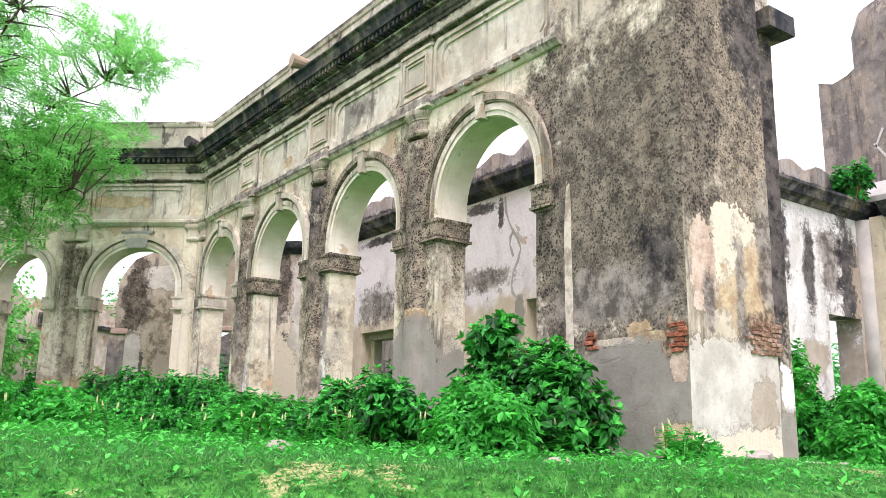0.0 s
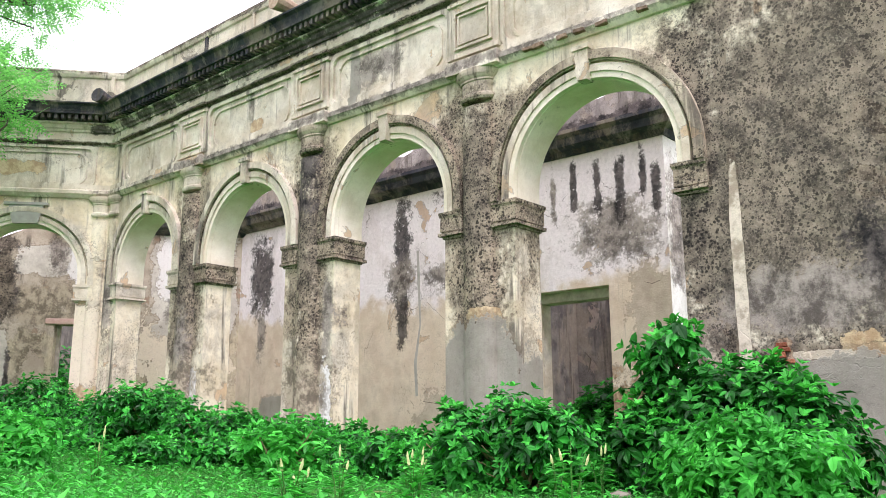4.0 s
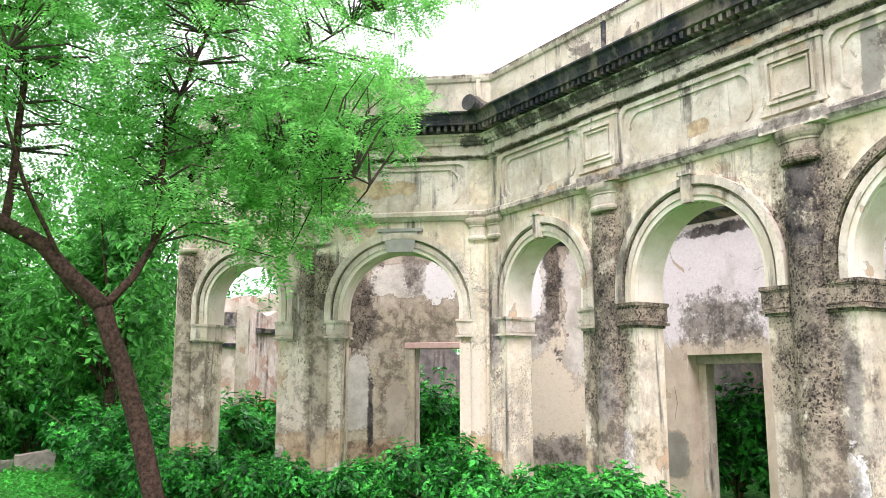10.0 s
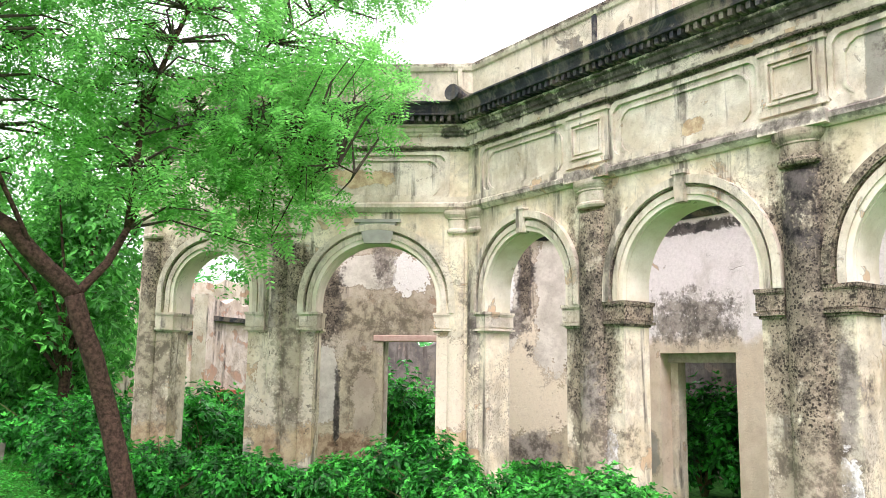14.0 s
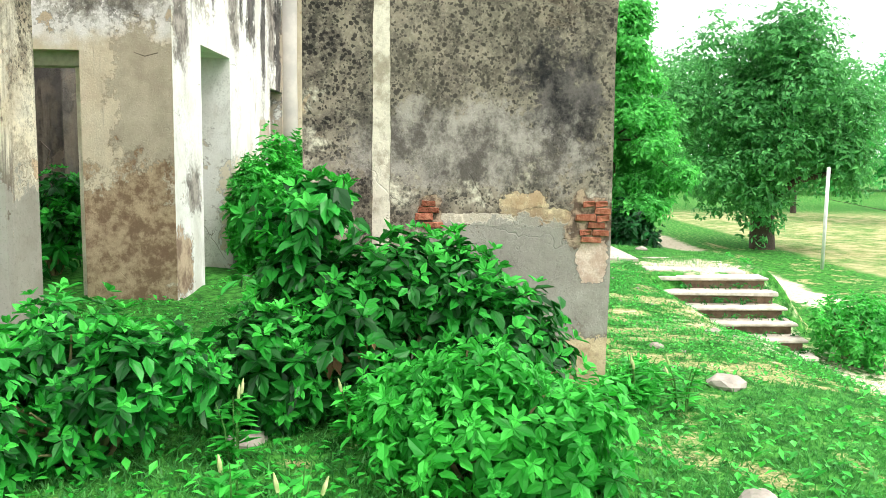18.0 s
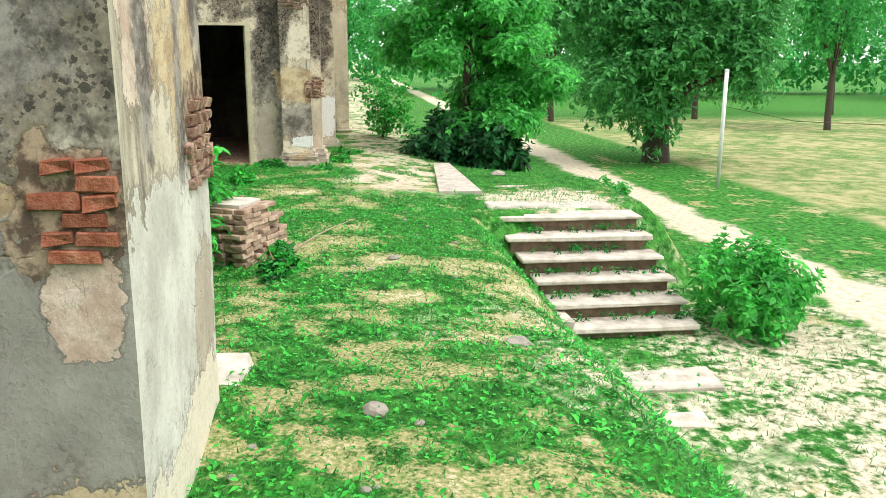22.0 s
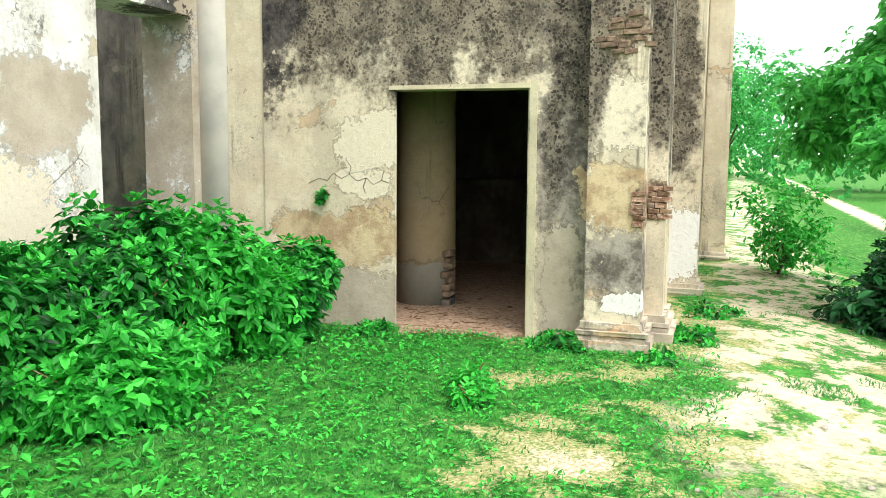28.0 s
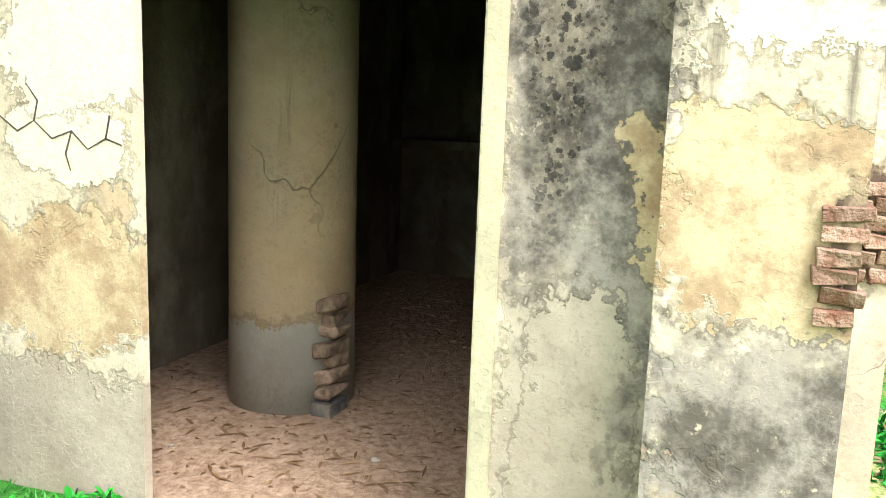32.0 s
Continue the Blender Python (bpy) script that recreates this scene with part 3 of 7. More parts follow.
def box(bm, a, b, jitter=0.0):
    vs = [bm.verts.new(Vector((x, y, z)) + Vector([random.uniform(-jitter, jitter) for _ in range(3)])) for x in (a[0], b[0]) for y in (a[1], b[1]) for z in (a[2], b[2])]
    for f in ((0, 1, 3, 2), (4, 6, 7, 5), (0, 4, 5, 1), (2, 3, 7, 6), (0, 2, 6, 4), (1, 5, 7, 3)):
        bm.faces.new([vs[i] for i in f])
    return vs


def bevelled(a, b, r=0.015, jitter=0.0):
    bm = bmesh.new()
    box(bm, a, b, jitter)
    bmesh.ops.recalc_face_normals(bm, faces=bm.faces)
    bmesh.ops.bevel(bm, geom=bm.edges[:], offset=r, segments=1, affect="EDGES")
    return bm


def slab_of(outline, th, back=None):
    """A (u, z) outline at d = 0, th thick towards -d."""
    bm = bmesh.new()
    f = bm.faces.new([bm.verts.new((u, 0, z)) for u, z in outline])
    got = bmesh.ops.extrude_face_region(bm, geom=[f])
    bmesh.ops.translate(bm, vec=(0, -th, 0), verts=[v for v in got["geom"] if isinstance(v, bmesh.types.BMVert)])
    return bm


def arc(c, r, zs, n=20, a0=180.0, a1=0.0):
    return [(c + r * math.cos(radians(a0 + (a1 - a0) * k / n)), zs + r * math.sin(radians(a0 + (a1 - a0) * k / n))) for k in range(n + 1)]


def pierced(u0, u1, z0, z1, openings, ragged=0.0, chunk=0.35):
    """The outline of a wall with openings that reach the ground: (left, right, top) square, or (left, right, spring, 'arch')."""
    pts = [(u0, z0)]
    for o in openings:
        pts.append((o[0], z0))
        if len(o) == 4:
            pts += arc((o[0] + o[1]) / 2, (o[1] - o[0]) / 2, o[2])
        else:
            pts += [(o[0], o[2]), (o[1], o[2])]
        pts.append((o[1], z0))
    pts.append((u1, z0))
    if ragged:
        n = max(2, int((u1 - u0) / chunk))
        for k in range(n + 1):
            u = u1 + (u0 - u1) * k / n
            pts.append((u, z1 + ragged * (noise.noise((u * 1.7, z1, u0)) - 0.3)))
    else:
        pts += [(u1, z1), (u0, z1)]
    return pts


def wall_frame(a, b):
    """u along a to b, d out to the left of that way, z up."""
    u = (Vector(b) - Vector(a)).normalized()
    return Matrix(((u.x, -u.y, 0, a[0]), (u.y, u.x, 0, a[1]), (0, 0, 1, 0), (0, 0, 0, 1)))


def sweep(profile, path, closed_ends=True):
    """A (d, z) profile swept along plan points with mitred corners; d is to the left of the way."""
    bm = bmesh.new()
    rings = []
    for i, p in enumerate(path):
        p = Vector(p)
        ins = (p - Vector(path[i - 1])).normalized() if i else None
        outs = (Vector(path[i + 1]) - p).normalized() if i + 1 < len(path) else None
        n0 = Vector((-ins.y, ins.x)) if ins else None
        n1 = Vector((-outs.y, outs.x)) if outs else None
        n = n0 or n1
        if n0 and n1:
            n = (n0 + n1).normalized()
            n /= n.dot(n0)
        rings.append([bm.verts.new((p.x + n.x * d, p.y + n.y * d, z)) for d, z in profile])
    k = len(profile)
    for r0, r1 in zip(rings, rings[1:]):
        for j in range(k):
            bm.faces.new((r0[j], r0[(j + 1) % k], r1[(j + 1) % k], r1[j]))
    bm.faces.new(rings[0]), bm.faces.new(rings[-1])
    return bm


def lathe(profile, n=20, a0=0.0, a1=360.0):
    bm = bmesh.new()
    full = a1 - a0 >= 360
    rings = [[bm.verts.new((r * math.cos(radians(a0 + (a1 - a0) * k / n)), r * math.sin(radians(a0 + (a1 - a0) * k / n)), z)) for k in range(n if full else n + 1)] for r, z in profile]
    for r0, r1 in zip(rings, rings[1:]):
        for k in range(len(r0) if full else n):
            j = (k + 1) % len(r0)
            bm.faces.new((r0[k], r0[j], r1[j], r1[k]))
    bm.faces.new(rings[0]), bm.faces.new(rings[-1])
    return bm


def tube(bm, pts, radii, n=8):
    rings = []
    for i, p in enumerate(pts):
        d = (Vector(pts[min(i + 1, len(pts) - 1)]) - Vector(pts[max(i - 1, 0)])).normalized()
        a = d.cross(Vector((0.3, 1, 0.1))).normalized()
        b = d.cross(a)
        rings.append([bm.verts.new(Vector(p) + radii[i] * (a * math.cos(2 * math.pi * k / n) + b * math.sin(2 * math.pi * k / n))) for k in range(n)])
    for r0, r1 in zip(rings, rings[1:]):
        for k in range(n):
            bm.faces.new((r0[k], r0[(k + 1) % n], r1[(k + 1) % n], r1[k]))
    bm.faces.new(rings[0]), bm.faces.new(rings[-1])


# ---- the ground: one sheet, a raised terrace with a bank to the south ----
def smooth01(v, a, b):
    s = min(1.0, max(0.0, (v - a) / (b - a)))
    return s * s * (3 - 2 * s)


def ground_z(x, y):
    k = smooth01(x, 0.5, 5.0)
    lo, hi = 1.9 + (1.75 - 1.9) * k, 6.3 + (3.0 - 6.3) * k
    far = smooth01(x, 13.4, 14.6)
    lo, hi = lo + (-0.6 - lo) * far, hi + (0.5 - hi) * far
    east = smooth01(x, 16.5, 19.0)
    lo, hi = lo + (-1.2 - lo) * east, hi + (3.0 - hi) * east
    bank = smooth01(y, lo, hi)
    top = 1.27 - 0.17 * smooth01(x, 7, 10) - 0.10 * smooth01(x, 16, 26) - 0.14 * smooth01(4.2 - y, 0, 2.0) * k
    top += 0.22 * smooth01(y, 9, 15) * (1 - smooth01(x, 8, 11)) - 0.22 * math.exp(-((x - 0.9) ** 2 + (y - 16.9) ** 2) / 3.5) + 0.42 * math.exp(-((x + 2.0) ** 2 + (y - 8.2) ** 2) / 9.0)
    low = -0.12 + 0.10 * math.exp(-(x * x + y * y) / 30)
    z = low + (top - low) * bank
    amp = 0.05 if abs(x) + abs(y) < 70 else 0.0
    return z + amp * (noise.noise((x * 0.9, y * 0.9, 3.1)) + 0.5 * noise.noise((x * 2.7, y * 2.7, 8.0)))


def axis(lo, hi, step, reach):
    mid = list(np.arange(lo, hi + 1e-6, step))
    a, b, s = [], [], step * 1.6
    p, q = lo, hi
    while p > -reach:
        p, q, s = p - s, q + s, s * 1.45
        a.insert(0, p), b.append(q)
    return a + mid + b


def bareness(x, y):
    """How worn the turf is: 0 thick grass, 1 bare straw and soil."""
    p = Vector((x, y, 0.7))
    f = 0.24 + 0.22 * noise.noise(p * 0.7) + 0.40 * noise.noise(p * 2.3) + 0.42 * noise.noise(p * 5.1)
    line = 3.9 + 0.9 * smooth01(x, 8.0, 14.0)
    f += 0.24 * math.exp(-((y - line) / 1.3) ** 2) * smooth01(x, 4.5, 8.0)
    f -= 0.35 * smooth01(y, 5.6, 6.6) * smooth01(x, 8.0, 9.5)
    f -= 0.25 * smooth01(y, 8.5, 11.0) + 0.13 * (1 - smooth01(x, 4.0, 7.0))
    return min(1.0, max(0.0, f))


gx, gy = axis(-6, 26, 0.16, 900), axis(-6, 27, 0.16, 900)
ground = raw("ground", [(x, y, ground_z(x, y)) for y in gy for x in gx],
             [(j * len(gx) + i, j * len(gx) + i + 1, (j + 1) * len(gx) + i + 1, (j + 1) * len(gx) + i) for j in range(len(gy) - 1) for i in range(len(gx) - 1)], bark, smooth=True)
wear = ground.data.attributes.new("wear", "FLOAT", "POINT")
wear.data.foreach_set("value", np.array([bareness(x, y) if -8 < x < 28 and -8 < y < 30 else 0.35 for y in gy for x in gx], dtype=np.float32))
tagged(ground, "patchy green grass and bare sandy earth over a raised terrace", "ground", kind="structure")


def ground_material():
    m = Mat("ground_cover", 0.95, 0.1)
    q = m.xyz()
    n1, n2, n3, n4 = m.noise(0.55, 5), m.noise(2.2, 7, 0.6), m.noise(9, 6, 0.65), m.noise(45, 4)
    green = m.mix(m.step(n3, 0.3, 0.7), (0.012, 0.075, 0.011), (0.075, 0.30, 0.045))
    straw = m.mix(m.step(n4, 0.35, 0.65), m.mix(m.step(n3, 0.35, 0.65), (0.11, 0.22, 0.05), (0.25, 0.27, 0.10)), (0.42, 0.37, 0.185))
    sand = m.mix(m.step(n3, 0.3, 0.7), (0.47, 0.395, 0.275), (0.69, 0.61, 0.47))
    wob = m.math("MULTIPLY", m.math("SUBTRACT", m.math("ADD", n2, n3), 1.0), 1.6)
    # worn patches in the turf
    at = m.t.nodes.new("ShaderNodeAttribute")
    at.attribute_name = "wear"
    worn = m.math("ADD", at.outputs["Fac"], m.math("MULTIPLY", m.math("SUBTRACT", n3, 0.5), 0.9))
    worn = m.math("ADD", worn, m.math("MULTIPLY", m.math("SUBTRACT", n4, 0.5), 0.5))
    col = m.mix(m.step(worn, 0.38, 0.60), green, straw)
    col = m.mix(m.step(worn, 0.66, 0.95), col, m.mix(m.step(n4, 0.4, 0.6), (0.42, 0.34, 0.20), (0.66, 0.57, 0.40)))
    # the sandy path that leaves the terrace to the east, and the track below the bank
    yc = m.math("ADD", 3.52, m.math("MULTIPLY", m.math("SUBTRACT", q[0], 16.0), -0.01))
    p1 = m.math("ADD", m.math("ABSOLUTE", m.math("SUBTRACT", q[1], yc)), m.math("MULTIPLY", wob, 0.9))
    col = m.mix(m.math("MULTIPLY", m.math("MULTIPLY", m.step(p1, 0.88, 0.5), m.step(m.math("ADD", q[0], m.math("MULTIPLY", wob, 2.0)), 13.9, 15.6)), m.step(m.math("ADD", n2, m.math("MULTIPLY", n3, 0.9)), 1.02, 0.90)), col, sand)
    tr = m.math("ADD", m.math("ABSOLUTE", m.math("SUBTRACT", q[1], -2.05)), m.math("MULTIPLY", wob, 0.55))
    col = m.mix(m.math("MULTIPLY", m.step(tr, 0.66, 0.36), m.step(q[0], 9.0, 11.0)), col, sand)
    far_off = m.t.nodes.new("ShaderNodeVectorMath")
    far_off.operation = "DISTANCE"
    m.put(far_off, 0, m.p)
    far_off.inputs[1].default_value = (9.6, -1.6, 0.0)
    yard = m.math("ADD", m.math("MULTIPLY", far_off.outputs["Value"], 0.25), m.math("MULTIPLY", m.math("SUBTRACT", m.math("ADD", n1, n2), 1.0), 1.8))
    col = m.mix(m.math("MULTIPLY", m.step(yard, 1.25, 0.75), m.step(m.math("ADD", n2, m.math("MULTIPLY", n3, 0.9)), 0.80, 1.02)), col, sand)
    flags = m.math("ADD", m.math("ADD", m.math("ABSOLUTE", m.math("MULTIPLY", m.math("SUBTRACT", q[0], 14.9), 0.8)), m.math("ABSOLUTE", m.math("SUBTRACT", q[1], 1.6))), m.math("MULTIPLY", wob, 1.3))
    col = m.mix(m.step(flags, 1.1, 0.7), col, sand)
    dry = m.math("MULTIPLY", m.step(m.math("ADD", q[1], m.math("MULTIPLY", wob, 0.4)), -5.0, -5.5), m.step(q[0], 13.0, 15.0))
    dry = m.math("MULTIPLY", dry, m.step(q[0], 47.0, 42.0))
    col = m.mix(m.math("MULTIPLY", m.math("MULTIPLY", dry, m.step(n2, 0.35, 0.62, 0.5, 0.9)), m.step(n1, 0.35, 0.6, 0.4, 1.0)), col, m.mix(m.step(n2, 0.35, 0.65), m.mix(n3, (0.26, 0.27, 0.10), (0.40, 0.36, 0.17)), (0.46, 0.40, 0.22)))
    m.relief(m.math("ADD", m.math("ADD", n3, m.math("MULTIPLY", n4, 0.5)), n2), 0.7, 0.05)
    return m.done(col)


ground.data.materials[0] = ground_material()

# ---- the arcade: four bays, then two bays of a canted end ----
S0, DD, EE, GG = (6.36, 6.5), (6.36, 18.15), (4.15, 20.05), (2.45, 22.25)
TH, SPRING = 0.48, 4.46
arcade = thing("wall_arcade", "long weathered cream plaster arcade with round arches and a black cornice", "wall", kind="structure")
M1, M2, M3 = wall_frame((6.36, 0.0), DD), wall_frame(DD, EE), wall_frame(EE, GG)
L2, L3 = (Vector(EE) - Vector(DD)).length, (Vector(GG) - Vector(EE)).length
RADII = [0.98, 0.98, 0.98, 0.88]
CENTRES = [7.94, 10.92, 13.91, 16.79]
part("wall_body", slab_of(pierced(6.5, 18.15 + 0.33, 0.6, 7.6, [(c - r, c + r, 5.44 - r, "arch") for c, r in zip(CENTRES, RADII)]), TH), front_plaster, arcade, m=M1)
part("wall_body", slab_of(pierced(0.0, L2 + 0.08, 0.6, 7.6, [(L2 / 2 - 0.98, L2 / 2 + 0.98, SPRING, "arch")]), TH), front_plaster, arcade, m=M2)
part("wall_body", slab_of(pierced(0.0, L3, 0.6, 7.6, [(L3 / 2 - 0.72, L3 / 2 + 0.72, 4.62, "arch")]), TH), front_plaster, arcade, m=M3)
BAYS = [(M1, c, r, 5.44 - r) for c, r in zip(CENTRES, RADII)] + [(M2, L2 / 2, 0.98, SPRING), (M3, L3 / 2, 0.72, 4.62)]


def ring_band(r0, r1, d0, d1, n=28):
    """A half ring from radius r0 to r1, between depths d0 and d1."""
    bm = bmesh.new()
    rows = []
    for k in range(n + 1):
        a = math.pi * k / n
        rows.append([bm.verts.new((r * math.cos(a), d, r * math.sin(a))) for r, d in ((r0, d0), (r0, d1), (r1, d1), (r1, d0))])
    for p, q in zip(rows, rows[1:]):
        for j in range(4):
            bm.faces.new((p[j], p[(j + 1) % 4], q[(j + 1) % 4], q[j]))
    bm.faces.new(rows[0]), bm.faces.new(rows[-1])
    return bm


def impost(side):
    """A moulded springing block that wraps the jamb; side = +1 for a jamb that lies at larger u."""
    bm = bmesh.new()
    for z0, z1, o in ((0.0, 0.03, 0.02), (0.03, 0.065, 0.062), (0.065, 0.085, 0.032), (0.085, 0.262, 0.042), (0.262, 0.28, 0.05), (0.28, 0.32, 0.06)):
        a, b = sorted((-side * o, side * (0.27 + min(o, 0.03))))
        box(bm, (a, -TH - o, z0), (b, o, z1), 0.004)
    return bm


for m, c, r, zs in BAYS:
    at = m @ pose(c, 0, zs)
    part("archivolt", ring_band(r - 0.004, r + 0.062, -0.05, 0.016), soffit, arcade, m=at)
    part("archivolt", ring_band(r + 0.062, r + 0.145, -0.05, 0.040), trim_plaster, arcade, m=at)
    part("hood_fillet", ring_band(r + 0.172, r + 0.19, -0.05, 0.048), mould_plaster, arcade, m=at)
    part("hood_mould", ring_band(r + 0.19, r + 0.29, -0.05, 0.075), mould_plaster if c in CENTRES[:2] else trim_plaster, arcade, m=at)
    part("arch_soffit", ring_band(r - 0.012, r + 0.02, -TH - 0.004, -0.052), soffit, arcade, m=at)
    for s in (-1, 1):
        for nm, r0, r1, d1, mt in (("archivolt_leg", r - 0.004, r + 0.062, 0.016, soffit), ("archivolt_leg", r + 0.062, r + 0.145, 0.040, trim_plaster), ("hood_leg", r + 0.19, r + 0.29, 0.075, mould_plaster if c in CENTRES[:2] else trim_plaster)):
            leg = bmesh.new()
            box(leg, (min(s * r0, s * r1), -0.05, 4.293 - zs), (max(s * r0, s * r1), d1, 0.0))
            if zs > 4.31:
                part(nm, leg, mt, arcade, m=at)
        if zs > 4.31:
            leg = bmesh.new()
            box(leg, (min(s * (r - 0.012), s * (r + 0.02)), -TH - 0.004, 4.293 - zs), (max(s * (r - 0.012), s * (r + 0.02)), -0.052, 0.0))
            part("soffit_leg", leg, soffit, arcade, m=at)
    key = bmesh.new()
    vs = box(key, (-0.085, -0.05, r - 0.03), (0.085, 0.10, r + 0.31), 0.003)
    for v in vs:
        if v.co.z < r:
            v.co.x *= 0.7
    box(key, (-0.105, -0.05, r + 0.31), (0.105, 0.12, r + 0.36), 0.003)
    if m is not M2:
        part("keystone", key, trim_plaster, arcade, m=at)
    else:
        part("lintel_patch", key, cement, arcade, m=at @ Matrix.Diagonal((3.6, 0.7, 1, 1)))
    dark = m is M1
    for s in (-1, 1):
        part("impost", impost(s), mould_plaster if dark and c < 16 else trim_plaster, arcade, m=m @ pose(c + s * r, 0, 3.975))


def pilaster(m, u, w=0.43, dark=True):
    """A flat-bowed engaged shaft with ringed capital and square abacus."""
    flat = Matrix.Diagonal((1, 0.55, 1, 1))
    r = w / 2
    part("pilaster", lathe([(r, 0.6), (r * 1.02, 2.4), (r, 5.5)], 20), front_plaster, arcade, m=m @ pose(u, 0, 0) @ flat)
    part("capital", lathe([(r + 0.01, 5.57), (r + 0.035, 5.60), (r + 0.035, 5.63), (r + 0.008, 5.65), (r + 0.008, 5.79), (r + 0.03, 5.80), (r + 0.03, 5.82), (r + 0.055, 5.84), (r + 0.085, 5.875), (r + 0.095, 5.905), (r + 0.095, 5.945)], 24), mould_plaster if dark else trim_plaster, arcade, m=m @ pose(u, 0, 0) @ flat)


PILS = [9.42, 12.41, 15.42]
for u in PILS:
    pilaster(M1, u, dark=u < 15)
pilaster(M1, 17.97, 0.26, False)
pilaster(M2, 0.17, 0.26, False)
pilaster(M2, L2 - 0.12, 0.26, False)
pilaster(M3, 0.18, 0.26, False)
pilaster(M3, L3 - 0.2, 0.34, False)

LINE = [S0, DD, EE, GG, (GG[0] + 1.0, GG[1] + 0.77)]
part("string_course", sweep([(-0.1, 5.92), (0.04, 5.92), (0.10, 5.99), (0.10, 6.05), (0.05, 6.08), (0.05, 6.17), (-0.1, 6.17)], LINE), frieze_plaster, arcade)
part("frieze_ledge", sweep([(-0.1, 6.93), (0.02, 6.93), (0.03, 6.96), (0.10, 6.98), (0.11, 7.05), (0.06, 7.06), (0.06, 7.18), (-0.1, 7.18)], LINE), frieze_plaster, arcade)
part("bed_moulding", sweep([(-0.1, 7.18), (0.09, 7.18), (0.10, 7.22), (0.13, 7.24), (0.15, 7.30), (0.19, 7.315), (0.19, 7.345), (-0.1, 7.35)], LINE), frieze_plaster, arcade)
part("cornice", sweep([(-0.3, 7.345), (0.17, 7.35), (0.17, 7.445), (0.35, 7.45), (0.355, 7.47), (0.335, 7.485), (0.345, 7.53), (0.375, 7.60), (0.43, 7.63), (0.43, 7.655), (0.36, 7.67), (-0.3, 7.74)], LINE), cornice_black, arcade, "black weathered projecting cornice")
part("parapet", sweep([(-0.55, 7.6), (-0.11, 7.6), (-0.12, 7.78), (-0.12, 8.33), (-0.09, 8.35), (-0.07, 8.41), (-0.07, 8.46), (-0.13, 8.50), (-0.55, 8.48)], LINE), parapet_plaster, arcade)
for m, u, dark_joint in ((M1, 15.43, True), (M1, 12.17, True), (M1, 9.3, True), (M1, 14.1, False), (M2, 0.16, False), (M2, L2 - 0.3, True), (M3, 1.3, True)):
    jb = bmesh.new()
    box(jb, (u - 0.035, -0.2, 7.7), (u + 0.035, -0.085, 8.47), 0.008)
    part("parapet_joint", jb, cornice_black if dark_joint else parapet_plaster, arcade, m=m)
tooth = bmesh.new()
box(tooth, (-0.027, -0.02, 0.0), (0.027, 0.15, 0.085))
tooth_me = part("dentil", tooth, cornice_black, arcade, m=M1 @ pose(6.6, 0.17, 7.36)).data
for m, u0, u1 in ((M1, 6.66, 18.0), (M2, 0.12, L2 - 0.05), (M3, 0.1, L3 - 0.1)):
    n = int((u1 - u0) / 0.115)
    for k in range(n):
        place("dentil", tooth_me, arcade, m=m @ pose(u0 + (u1 - u0) * (k + 0.5) / n, 0.17, 7.36))


def panel_frame(w, h, notch, bar=0.022, out=0.018):
    """A thin raised line round a panel with notched corners."""
    def loop(o):
        a, b, k = w / 2 - o, h / 2 - o, notch
        return [(-a + k, -b), (a - k, -b), (a - k * 0.4, -b + k * 0.4), (a, -b + k), (a, b - k), (a - k * 0.4, b - k * 0.4), (a - k, b), (-a + k, b), (-a + k * 0.4, b - k * 0.4), (-a, b - k), (-a, -b + k), (-a + k * 0.4, -b + k * 0.4)]
    bm = bmesh.new()
    o, i = loop(0), loop(bar)
    rows = [[bm.verts.new((p[k][0], d, p[k][1])) for p, d in ((o, -0.01), (o, out), (i, out), (i, -0.01))] for k in range(12)]
    for k in range(12):
        p, q = rows[k], rows[(k + 1) % 12]
        for j in range(4):
            bm.faces.new((p[j], p[(j + 1) % 4], q[(j + 1) % 4], q[j]))
    return bm


def pedestal(m, u, w=0.74):
    bm = bmesh.new()
    box(bm, (u - w / 2, -0.05, 6.17), (u + w / 2, 0.07, 7.17), 0.003)
    box(bm, (u - w / 2 - 0.02, -0.05, 6.16), (u + w / 2 + 0.02, 0.10, 6.22), 0.003)
    box(bm, (u - w / 2 - 0.02, -0.05, 6.86), (u + w / 2 + 0.02, 0.10, 6.90), 0.003)
    box(bm, (u - w / 2 - 0.03, -0.05, 6.97), (u + w / 2 + 0.03, 0.14, 7.055), 0.003)
    box(bm, (u - w / 2 - 0.02, -0.05, 5.94), (u + w / 2 + 0.02, 0.15, 6.10), 0.003)
    part("pedestal", bm, frieze_plaster, arcade, m=m)
    part("panel_frame", panel_frame(w - 0.16, 0.50, 0.01, 0.03, 0.04), frieze_plaster, arcade, m=m @ pose(u, 0.07, 6.52))
    part("panel_frame", panel_frame(w - 0.28, 0.38, 0.01, 0.022, 0.03), frieze_plaster, arcade, m=m @ pose(u, 0.07, 6.52))


